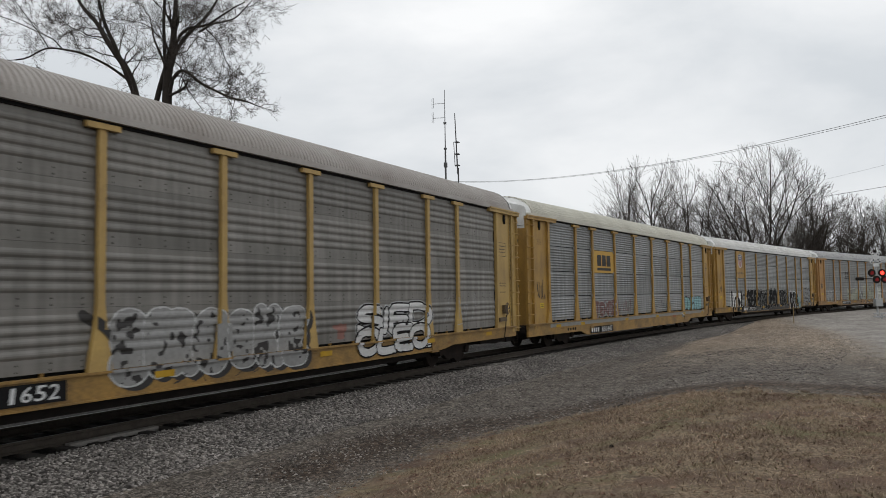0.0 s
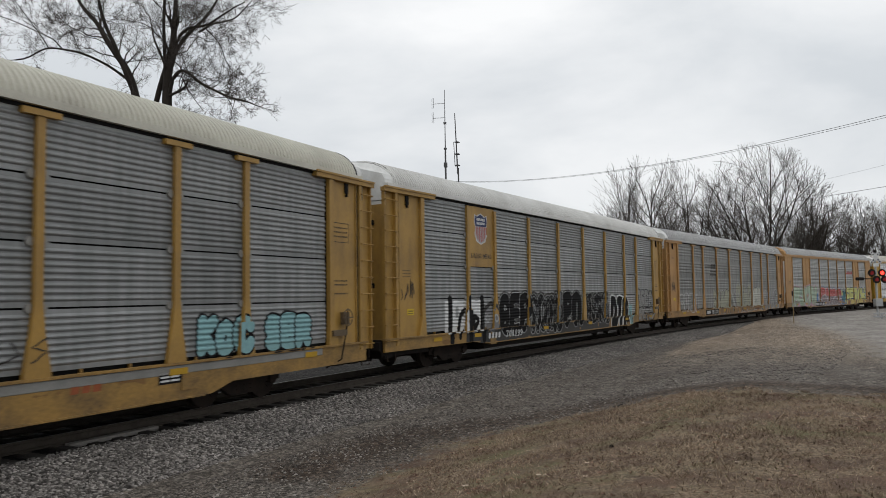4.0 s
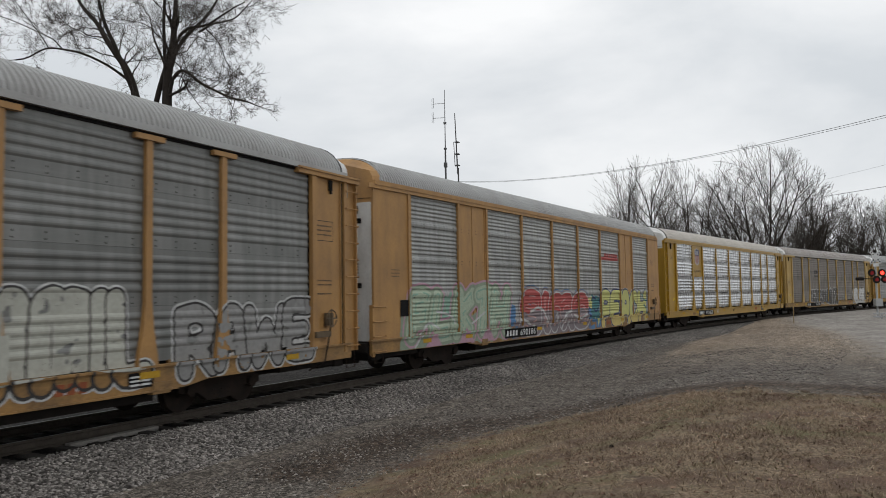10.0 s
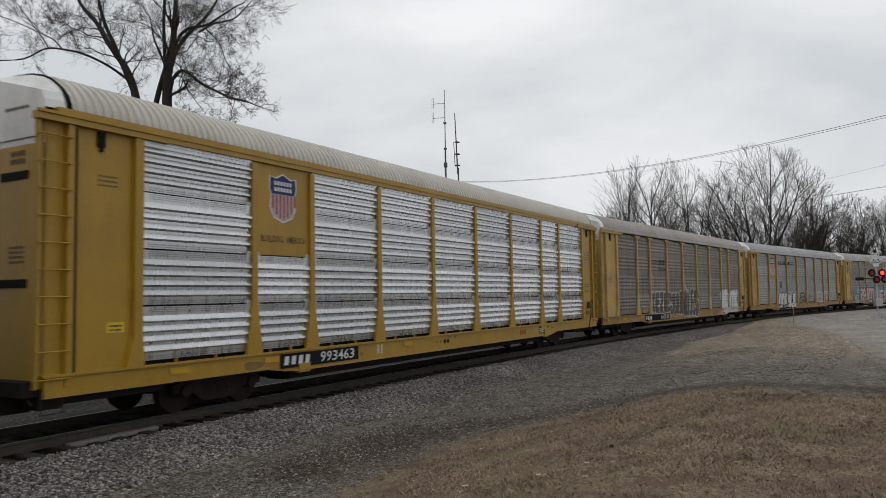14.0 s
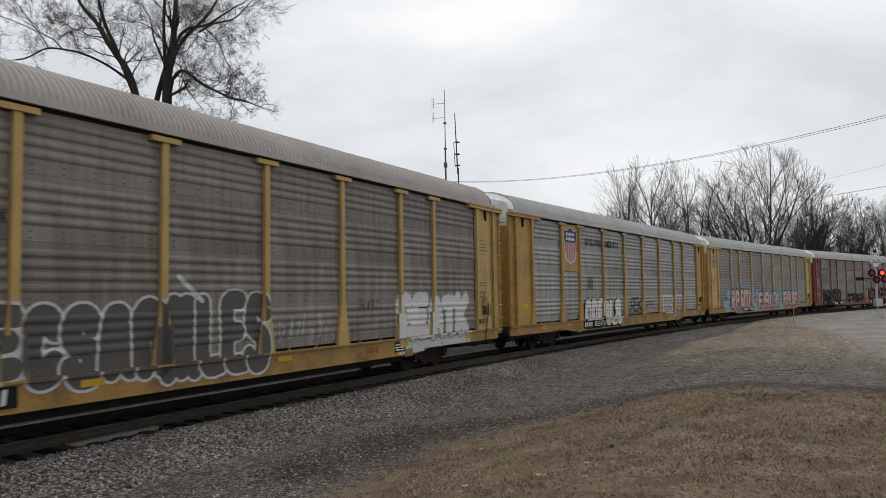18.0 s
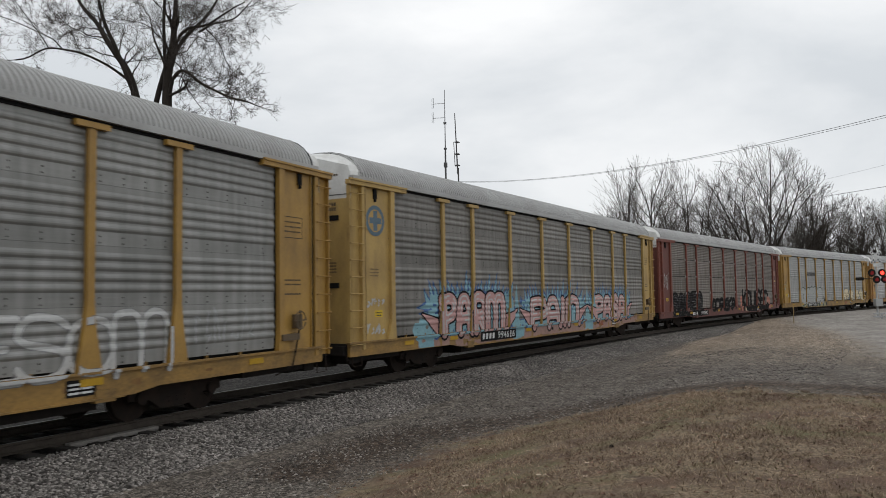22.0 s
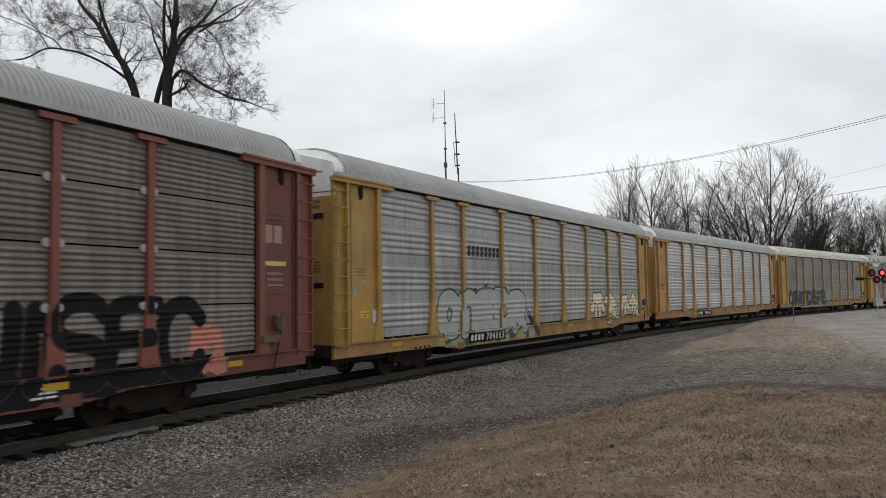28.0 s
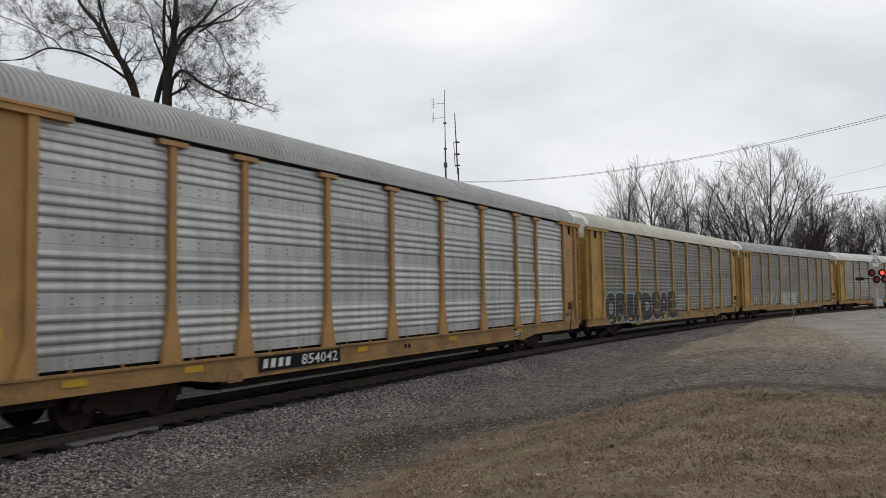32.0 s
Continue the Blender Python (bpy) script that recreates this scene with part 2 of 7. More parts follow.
def merge(*bms):
    out = bmesh.new()
    for b in bms:
        me = bpy.data.meshes.new("tmp")
        b.to_mesh(me)
        b.free()
        out.from_mesh(me)
        bpy.data.meshes.remove(me)
    return out


def tube(points, radius, sides=6):
    """A bent round bar through points; radius is one number or one for each point."""
    pts = [Vector(p) for p in points]
    rs = [radius] * len(pts) if isinstance(radius, (int, float)) else radius
    vs, fs = [], []
    for i, p in enumerate(pts):
        d = (pts[min(i + 1, len(pts) - 1)] - pts[max(i - 1, 0)]).normalized()
        a = d.orthogonal().normalized()
        b = d.cross(a)
        for k in range(sides):
            t = 2 * math.pi * k / sides
            vs.append(p + (a * math.cos(t) + b * math.sin(t)) * rs[i])
    for i in range(len(pts) - 1):
        for k in range(sides):
            fs.append((i * sides + k, i * sides + (k + 1) % sides, (i + 1) * sides + (k + 1) % sides, (i + 1) * sides + k))
    fs.append(tuple(range(sides))[::-1])
    fs.append(tuple(range((len(pts) - 1) * sides, len(pts) * sides)))
    bm = bmesh.new()
    bv = [bm.verts.new(v) for v in vs]
    for f in fs:
        bm.faces.new([bv[i] for i in f])
    return bm


def sweep(name, section, s0, s1, step, closed=False):
    """A strip or bar with a (d, z) section, laid along the track."""
    ss = np.arange(s0, s1 + step / 2, step)
    n, vs, fs = len(section), [], []
    for s in ss:
        for d, z in section:
            x, y, _ = track(s, d)
            vs.append((x, y, z))
    m = n if closed else n - 1
    for i in range(len(ss) - 1):
        for k in range(m):
            a, b = i * n + k, i * n + (k + 1) % n
            fs.append((a, b, b + n, a + n))
    return mesh_of(name, vs, fs)


def smooth01(a, b, v):
    t = min(1.0, max(0.0, (v - a) / (b - a)))
    return t * t * (3 - 2 * t)


# ---- ground ----
def ground_z(x, y):
    if abs(x) > 300 or abs(y) > 300:
        return -0.5
    s, d = along(x, y)
    bank = -0.5 + 0.95 * smooth01(5.2, 11.5, d) * (1 - smooth01(13, 30, s)) + 0.46 * smooth01(4.0, 9.0, d) * smooth01(13, 30, s)
    level = smooth01(50, 72, s) * (1 - smooth01(130, 150, s))
    bank = bank + (-0.03 - bank) * level * smooth01(-3, 3, d)
    r = math.hypot(x, y)
    bumpy = (noise.noise((x * 0.35, y * 0.35, 0)) * 0.05 + noise.noise((x * 1.3, y * 1.3, 3)) * 0.018) * (1 - smooth01(40, 80, r)) * smooth01(2.5, 4.5, abs(d))
    return bank + bumpy


def axis_values(lo, hi, fine, far):
    v = list(np.arange(lo, hi + fine / 2, fine))
    g, a, b = fine, lo, hi
    while b < far:
        g *= 1.35
        a, b = a - g, b + g
        v = [a] + v + [b]
    return v


def in_lawn(x, y):
    """Positive inside the mown lawn, by its rounded corner; metres to its edge."""
    cx, cy, r = 11.8, 2.3, 3.6
    if x <= cx:
        return cy + r - y
    if y <= cy:
        return cx + r - x - 0.5 * smooth01(2.3, 0.0, y)
    return r - math.hypot(x - cx, y - cy)


def in_drive(x, y):
    """Positive on the asphalt drive: right of its curved edge; metres to the edge."""
    edge = -2.1 + 4.0 * smooth01(30, 75, x) - 8 * smooth01(30, 22, x)
    return edge - y


def ground():
    xs, ys = axis_values(-6, 118, 0.6, 3500), axis_values(-30, 30, 0.6, 3500)
    nx, ny = len(xs), len(ys)
    vs = [(x, y, ground_z(x, y)) for x in xs for y in ys]
    fs = [(i * ny + j, (i + 1) * ny + j, (i + 1) * ny + j + 1, i * ny + j + 1) for i in range(nx - 1) for j in range(ny - 1)]
    me = mesh_of("ground", vs, fs, True)
    for key, fn in (("lawn", in_lawn), ("drive", in_drive), ("rim", lambda x, y: 0.85 - abs(in_lawn(x, y) + 1.35) if x > 9 else -1.0), ("pale", lambda x, y: (x - 30) * 0.35 if y < 5.5 else -3.0)):
        at = me.attributes.new(key, "FLOAT", "POINT")
        at.data.foreach_set("value", [max(-4.0, min(4.0, fn(v[0], v[1]))) for v in vs])
    m, nt, bs = nodes("ground_of_gravel_lawn_and_asphalt")

    def mask(key, width, wob_scale, wob):
        a = nt.nodes.new("ShaderNodeAttribute")
        a.attribute_name = key
        n = noise_node(nt, wob_scale, 5, 0.65)
        s1 = nt.nodes.new("ShaderNodeMath")
        s1.operation = "MULTIPLY_ADD"
        nt.links.new(n, s1.inputs[0])
        s1.inputs[1].default_value = wob
        s1.inputs[2].default_value = -wob / 2
        s2 = nt.nodes.new("ShaderNodeMath")
        s2.operation = "ADD"
        nt.links.new(a.outputs["Fac"], s2.inputs[0])
        nt.links.new(s1.outputs[0], s2.inputs[1])
        mr = nt.nodes.new("ShaderNodeMapRange")
        mr.inputs["From Min"].default_value, mr.inputs["From Max"].default_value = -width, width
        nt.links.new(s2.outputs[0], mr.inputs[0])
        return mr.outputs[0]

    fine = noise_node(nt, 26, 5, 0.7)
    co = nt.nodes.new("ShaderNodeTexCoord")

    def cells(scale):
        vo = nt.nodes.new("ShaderNodeTexVoronoi")
        vo.inputs["Scale"].default_value = scale
        nt.links.new(co.outputs["Object"], vo.inputs["Vector"])
        bw = nt.nodes.new("ShaderNodeRGBToBW")
        nt.links.new(vo.outputs["Color"], bw.inputs[0])
        return bw.outputs[0]

    chips = cells(24)
    gravel = ramp_node(nt, chips, [(0.15, (0.045, 0.041, 0.037)), (0.5, (0.105, 0.096, 0.088)), (0.85, (0.23, 0.213, 0.197))])
    gravel = mix_node(nt, 0.8, gravel, ramp_node(nt, fine, [(0.3, (0.55,) * 3), (0.7, (1.35,) * 3)]), "MULTIPLY")
    ruts = noise_node(nt, 0.5, 5, 0.6, (0.30, 2.2, 1))
    gravel = mix_node(nt, ramp_node(nt, ruts, [(0.46, (0, 0, 0)), (0.66, (0.45,) * 3)]), gravel, mix_node(nt, 1.0, gravel, (0.50, 0.44, 0.40), "MULTIPLY"))
    speck = noise_node(nt, 7.0, 6, 0.75)
    gravel = mix_node(nt, 0.9, gravel, ramp_node(nt, speck, [(0.33, (0.55, 0.52, 0.49)), (0.5, (1.0, 0.98, 0.95)), (0.68, (1.45, 1.42, 1.38))]), "MULTIPLY")
    wheel = noise_node(nt, 2.2, 6, 0.72, (0.6, 1.5, 1))
    gravel = mix_node(nt, ramp_node(nt, wheel, [(0.52, (0, 0, 0)), (0.70, (0.5,) * 3)]), gravel, mix_node(nt, 1.0, gravel, (1.5, 1.42, 1.32), "MULTIPLY"))
    clods = noise_node(nt, 3.2, 9, 0.78, (0.8, 1.25, 1))
    gravel = mix_node(nt, 1.0, gravel, ramp_node(nt, clods, [(0.36, (0.40, 0.37, 0.34)), (0.48, (0.92, 0.90, 0.87)), (0.60, (1.12, 1.11, 1.08)), (0.72, (1.5, 1.48, 1.42))]), "MULTIPLY")
    pale = mix_node(nt, 1.0, gravel, (2.0, 1.84, 1.64), "MULTIPLY")
    gravel = mix_node(nt, mask("pale", 2.5, 0.7, 3.0), gravel, pale)
    mud = mix_node(nt, 1.0, gravel, (0.50, 0.42, 0.37), "MULTIPLY")
    gravel = mix_node(nt, mask("rim", 0.6, 2.6, 1.9), gravel, mud)
    tuft = cells(40)
    straw = ramp_node(nt, fine, [(0.25, (0.065, 0.044, 0.028)), (0.5, (0.165, 0.124, 0.083)), (0.8, (0.33, 0.263, 0.185))])
    straw = mix_node(nt, 0.8, straw, ramp_node(nt, tuft, [(0.2, (0.5,) * 3), (0.8, (1.45,) * 3)]), "MULTIPLY")
    patch = noise_node(nt, 0.8, 5, 0.6)
    straw = mix_node(nt, ramp_node(nt, patch, [(0.48, (0, 0, 0)), (0.64, (0.75,) * 3)]), straw, (0.105, 0.104, 0.048))
    straw = mix_node(nt, ramp_node(nt, noise_node(nt, 1.5, 5, 0.65), [(0.46, (0, 0, 0)), (0.62, (0.85,) * 3)]), straw, (0.088, 0.056, 0.042))
    straw = mix_node(nt, ramp_node(nt, noise_node(nt, 2.6, 5, 0.7), [(0.50, (0, 0, 0)), (0.62, (0.4,) * 3)]), straw, (0.135, 0.08, 0.05))
    straw = mix_node(nt, ramp_node(nt, noise_node(nt, 3.4, 5, 0.7, (1.4, 0.8, 1)), [(0.53, (0, 0, 0)), (0.66, (0.55,) * 3)]), straw, (0.065, 0.045, 0.036))
    straw = mix_node(nt, ramp_node(nt, noise_node(nt, 0.5, 4, 0.6), [(0.50, (0, 0, 0)), (0.70, (0.28,) * 3)]), straw, (0.27, 0.20, 0.13))
    asphalt = ramp_node(nt, fine, [(0.25, (0.19, 0.175, 0.158)), (0.75, (0.33, 0.31, 0.285))])
    asphalt = mix_node(nt, 0.7, asphalt, ramp_node(nt, noise_node(nt, 0.4, 5, 0.6), [(0.35, (0.6,) * 3), (0.65, (1.12,) * 3)]), "MULTIPLY")
    asphalt = mix_node(nt, 1.0, asphalt, ramp_node(nt, noise_node(nt, 2.0, 9, 0.75, (0.7, 1.3, 1)), [(0.36, (0.55, 0.52, 0.48)), (0.5, (0.95,) * 3), (0.7, (1.2,) * 3)]), "MULTIPLY")
    crack = nt.nodes.new("ShaderNodeTexVoronoi")
    crack.feature = "DISTANCE_TO_EDGE"
    crack.inputs["Scale"].default_value = 0.12
    nt.links.new(co.outputs["Object"], crack.inputs["Vector"])
    asphalt = mix_node(nt, ramp_node(nt, crack.outputs[0], [(0.0, (0.6,) * 3), (0.010, (0, 0, 0))]), asphalt, (0.10, 0.09, 0.08))
    c = mix_node(nt, mask("drive", 0.9, 1.2, 3.2), gravel, asphalt)
    c = mix_node(nt, mask("lawn", 0.35, 3.4, 3.0), c, straw)
    nt.links.new(c, bs.inputs["Base Color"])
    bs.inputs["Roughness"].default_value = 0.95
    bs.inputs["Specular IOR Level"].default_value = 0.2
    bump(nt, bs, fine, 0.7, 0.03)
    return thing("ground", me, m, "gravel yard, dry brown lawn and pale cracked asphalt drive", "ground", kind="structure")


ground()

# ---- ballast, ties and rails ----
BALLAST = pebbles("grey_crushed_stone_ballast", 17, (0.05, 0.045, 0.041), (0.155, 0.143, 0.133), (0.34, 0.318, 0.295))
# shaded copy of the ballast: darkness seen under the cars, painted in
BALLAST_SHADED = pebbles("shade_darkened_ballast", 17, (0.014, 0.012, 0.011), (0.036, 0.033, 0.030), (0.10, 0.092, 0.084))
# oily stone; the train's shade between the rails is put into this black
OILY_SHADED = pebbles("oily_shaded_ballast", 17, (0.003, 0.0028, 0.0026), (0.007, 0.0065, 0.006), (0.016, 0.0145, 0.013))


def railway():
    for name, sec, mat, label in (
            ("ballast_bed", [(1.22, -0.30), (1.30, -0.205), (1.6, -0.195), (1.9, -0.22), (2.6, -0.40), (3.6, -0.56), (4.0, -0.7)], BALLAST, "shoulder of grey crushed stone ballast beside the track"),
            ("ballast_bed", [(-12.0, -0.62), (-11.0, -0.36), (-4.0, -0.34), (-2.1, -0.22), (-1.3, -0.20), (-1.22, -0.30)], BALLAST_SHADED, "far shoulder of grey crushed stone ballast, darkened for the shade under the cars"),
            ("track_bed", [(-1.3, -0.235), (-0.9, -0.225), (0, -0.225), (0.9, -0.225), (1.3, -0.235)], OILY_SHADED, "oily stone between the rails, blackened further for the shade under the train")):
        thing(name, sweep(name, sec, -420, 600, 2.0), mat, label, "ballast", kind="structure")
    for side in (-1, 1):
        c = side * 0.753
        head = [(c - 0.036, 0.0), (c + 0.036, 0.0), (c + 0.036, -0.035), (c + 0.01, -0.05), (c + 0.009, -0.135), (c + 0.07, -0.155), (c + 0.07, -0.172),
                (c - 0.07, -0.172), (c - 0.07, -0.155), (c - 0.009, -0.135), (c - 0.01, -0.05), (c - 0.036, -0.035)]
        rail = thing("rail", sweep("rail", head, -420, 600, 2.0, True), RAIL, "rust-brown steel rail on timber ties", "rail", "rails of the track")
        part("rail_head", sweep("rail_head", [(c - 0.026, 0.002), (c + 0.026, 0.002)], -420, 600, 2.0), RAIL_TOP, rail, "worn running surface")


railway()

# ---- the train ----
LEN, SPAN = 28.35, 27.4
S_FIRST = -0.475
SLACK = (0.05, 0.08, -0.10, -0.26, -0.40, -0.05, -0.30, -0.32, -0.28, -0.15, -0.13, 0.0, 0.05, 0.05, 0.05, 0.05)  # how the couplers are stretched
POSTS = (1.97, 4.82, 6.71, 9.49, 12.31, 15.09, 17.88, 20.69, 22.62, 25.43)
HALF = SPAN / 2
ZS = (1.125, 2.13, 3.16, 4.20, 5.22)
MESH = {}


def shared(key, make):
    """One mesh for all pieces that are alike."""
    if key not in MESH:
        me = make()
        if isinstance(me, bmesh.types.BMesh):
            bm, me = me, bpy.data.meshes.new(str(key[0]))
            bm.to_mesh(me)
            bm.free()
        MESH[key] = me
    return MESH[key]



def rib_profile(z0, z1, style):
    """(y, z) of a sheet's face from its foot to its top: flat margins and pressed ribs."""
    h = z1 - z0
    pts = [(0.0, z0)]
    foot, n, pitch, deep = {"tray": (0.13, 4, 0.185, 0.05), "fine": (0.08, 8, 0.108, 0.026), "bulge": (0.26, 6, 0.12, 0.024)}.get(style, (0.22, 4, 0.175, 0.023))
    if style == "bulge":
        pts += [(0, z0 + h * 0.02), (-0.03, z0 + h * 0.06), (-0.042, z0 + h * 0.12), (-0.03, z0 + h * 0.18), (0, z0 + h * 0.22)]
    for i in range(n):
        c, r = z0 + h * (foot + pitch * (i + 0.45)), h * pitch
        if style == "tray":
            pts += [(0, c - r * 0.38), (-deep * 0.6, c - r * 0.31), (-deep, c - r * 0.20), (-deep * 0.86, c - r * 0.02), (-deep * 0.5, c + r * 0.14), (0, c + r * 0.34)]
        else:
            pts += [(0, c - r * 0.40), (-deep * 0.8, c - r * 0.18), (-deep, c), (-deep * 0.75, c + r * 0.18), (0, c + r * 0.40)]
    pts.append((0.0, z1))
    if style == "tray":  # flat sheets leaned out at the top, so they mirror the dark ground
        pts = [(y - 0.05 * (z - z0) / h, z) for y, z in pts]
    return pts


def joint(style):
    """Half the open joint between two sheets."""
    return 0.016 if style in ("tray", "fine") else 0.002


def face_y(z, style):
    """How far the side's face stands out at a height, by the ribs of its sheets."""
    for z0, z1 in zip(ZS, ZS[1:]):
        if z0 <= z <= z1:
            pr = rib_profile(z0 + joint(style), z1 - joint(style), style)
            return float(np.interp(z, [p[1] for p in pr], [p[0] for p in pr]))
    return 0.0


def sheet(width, z0, z1, style):
    pr = rib_profile(z0, z1, style)
    n = len(pr)
    vs = [(x, y, z) for x in (0, width) for y, z in pr] + [(0, 0.03, z0), (0, 0.03, z1), (width, 0.03, z0), (width, 0.03, z1)]
    fs = [(i, i + n, i + n + 1, i + 1) for i in range(n - 1)]
    b = 2 * n
    fs += [(0, b, b + 2, n), (n - 1, 2 * n - 1, b + 3, b + 1)]
    return mesh_of("side_sheet", vs, fs)


def post_mesh(style):
    w = 0.074
    if style == "slim":
        out = [(-0.07, 1.05), (0.07, 1.05), (0.055, 1.4), (0.055, 5.2), (-0.055, 5.2), (-0.055, 1.4)]
        return prism(out, "y", -0.045, 0.03)
    out = [(-0.24, 1.02), (0.24, 1.02), (0.22, 1.2), (0.12, 1.75), (w, 2.2), (w, 5.12), (-w, 5.12), (-w, 2.2), (-0.12, 1.75), (-0.22, 1.2)]
    bm = prism(out, "y", -0.05, 0.03)
    if style == "cap":
        bm = merge(bm, boxes((-0.33, -0.08, 5.10, 0.33, 0.02, 5.20)))
    return bm


def roof_section():
    half = [(1.53, 5.36), (1.50, 5.50), (1.41, 5.66), (1.27, 5.81), (1.10, 5.93), (0.88, 6.03), (0.52, 6.11)]
    return [(-y, z) for y, z in half] + [(0.0, 6.14)] + half[::-1]


def roof_mesh(pitch):
    sec = roof_section()
    n, vs, fs, xs = len(sec), [], [], []
    x = -HALF + 0.60
    while x < HALF - 0.66:
        xs += [(x, 0), (x + pitch * 0.36, 0), (x + pitch * 0.46, 1), (x + pitch * 0.90, 1)]
        x += pitch
    for x, up in xs:
        for y, z in sec:
            r = Vector((y, z - 4.4)).normalized() * (pitch * 0.27 * up)
            vs.append((x, y + r[0], z + r[1]))
    for i in range(len(xs) - 1):
        for k in range(n - 1):
            a = i * n + k
            fs.append((a, a + n, a + n + 1, a + 1))
    return mesh_of("roof", vs, fs)


def end_cap_mesh():
    """The plain hood that closes the roof at the car's end, sloping down to the end."""
    sec = roof_section()
    n, vs, fs = len(sec), [], []
    for x, k in ((0.50, 0.0), (0.36, 0.2), (0.24, 0.7), (0.14, 1.0)):
        for y, z in sec:
            end = min(z, 6.02 - 0.26 * abs(y))
            vs.append((-HALF + x, y * (1 - 0.03 * k), z + 0.012 + (end - z) * k))
    for i in range(3):
        for k in range(n - 1):
            a = i * n + k
            fs.append((a, a + 1, a + n + 1, a + n))
    vs += [(-HALF + 0.14, 1.48, 4.78), (-HALF + 0.14, -1.48, 4.78)]
    fs.append(tuple(range(3 * n, 4 * n)) + (4 * n, 4 * n + 1))
    return mesh_of("end_gable", vs, fs)


def sill_mesh(side, deep=False):
    """Side sill channel, cut up over the trucks at both ends."""
    e, w = (0.58, 0.40) if deep else (0.70, 0.61)
    low = [(-HALF + 0.15, e), (-HALF + 5.2, e), (-HALF + 5.8, w), (HALF - 5.8, w), (HALF - 5.2, e), (HALF - 0.15, e)]
    top = [(HALF - 0.15, 1.05), (-HALF + 0.15, 1.05)]
    a, b = (-1.55, -1.47) if side < 0 else (1.47, 1.55)
    lip = (-1.60, -1.46) if side < 0 else (1.46, 1.60)
    return merge(prism(low + top, "y", a, b), boxes((-HALF + 0.1, lip[0], 1.03, HALF - 0.1, lip[1], 1.07), (-HALF + 6.0, lip[0] + 0.015, w - 0.015, HALF - 6.0, lip[1] - 0.015, w + 0.015)))


def wheel_outline(r0, x0, x1, seg=28):
    bm = bmesh.new()
    bmesh.ops.create_cone(bm, cap_ends=True, segments=seg, radius1=r0, radius2=r0, depth=x1 - x0)
    bmesh.ops.rotate(bm, cent=(0, 0, 0), matrix=Matrix.Rotation(math.pi / 2, 3, "X"), verts=bm.verts)
    bmesh.ops.translate(bm, vec=(0, (x0 + x1) / 2, 0), verts=bm.verts)
    return bm


def wheelset_mesh():
    bms = []
    for s in (-1, 1):
        a, b = sorted((s * 0.69, s * 0.80))
        bms.append(wheel_outline(0.42, a, b))
        a, b = sorted((s * 0.66, s * 0.69))
        bms.append(wheel_outline(0.45, a, b))
        a, b = sorted((s * 0.80, s * 0.84))
        bms.append(wheel_outline(0.14, a, b, 14))
        a, b = sorted((s * 0.80, s * 0.812))
        bms.append(boxes((-0.30, a, -0.03, 0.30, b, 0.03)))
    bms.append(wheel_outline(0.09, -1.0, 1.0, 12))
    return merge(*bms)


def bogie_frame_mesh():
    bms = []
    for s in (-1, 1):
        a, b = sorted((s * 0.93, s * 1.06))
        out = [(-1.18, 0.40), (-1.18, 0.56), (-0.62, 0.74), (0.62, 0.74), (1.18, 0.56), (1.18, 0.40), (0.70, 0.38), (0.42, 0.20), (-0.42, 0.20), (-0.70, 0.38)]
        bms.append(prism(out, "y", a, b))
    bms.append(boxes((-0.22, -1.0, 0.42, 0.22, 1.0, 0.66), (-0.2, -0.3, 0.6, 0.2, 0.3, 0.82)))
    return merge(*bms)


def spring_mesh():
    pts = [(0.07 * math.cos(a), 0.07 * math.sin(a), 0.24 + 0.0135 * a) for a in np.arange(0, 16, 0.9)]
    return tube(pts, 0.018, 5)


def box_mesh(*bxs, bevel=0.0):
    return boxes(*bxs, bevel=bevel)


def ladder_mesh():
    """The corner ladder's pressed channel, along x from 0 to 0.62, face at y=0."""
    return prism([(0.0, -0.03), (0.035, -0.03), (0.035, 0.06), (0.50, 0.06), (0.50, -0.05), (0.62, -0.05), (0.62, 0.075), (0.0, 0.075)], "z", 0.86, 5.18)


def rung_mesh():
    return merge(tube([(-0.01, -0.07, 0), (0.56, -0.07, 0)], 0.014, 6), boxes((-0.015, -0.075, -0.02, 0.01, 0.03, 0.02), (0.53, -0.075, -0.02, 0.555, -0.04, 0.02)))


GRIME = surface("grimy_brown_steel", (0.10, 0.068, 0.035), (0.04, 0.03, 0.022), 0.6, 0.7)
RIVET = surface("dark_rivet_heads", (0.06, 0.055, 0.05), None, 0.4, 0.6)
BRACKET = {k: surface("bracket_" + k, v, None, 0.5, 0.5, 0.3) for k, v in dict(clean=(0.45, 0.46, 0.47), blue=(0.24, 0.235, 0.22), light=(0.40, 0.40, 0.39), brown=(0.40, 0.38, 0.36)).items()}


def rivet_mesh(style):
    """Rows of small rivet heads on the flat bands of all sheets of the near side."""
    vs, fs = [], []
    for i, (a, b) in enumerate(zip(POSTS, POSTS[1:])):
        n = max(4, int((b - a) / 0.5))
        for z0, z1 in zip(ZS, ZS[1:]):
            for row in (0.05, 0.15):
                for k in range(n):
                    x, z, r = -HALF + a + (b - a) * (k + 0.5) / n, z0 + (z1 - z0) * row, 0.014
                    j = len(vs)
                    y = -1.472 - (0.034 if style == "bulge" else 0)
                    vs += [(x - r, y, z - r), (x + r, y, z - r), (x + r, y, z + r), (x - r, y, z + r), (x, y - 0.014, z)]
                    fs += [(j, j + 1, j + 4), (j + 1, j + 2, j + 4), (j + 2, j + 3, j + 4), (j + 3, j, j + 4)]
    return mesh_of("rivets", vs, fs)


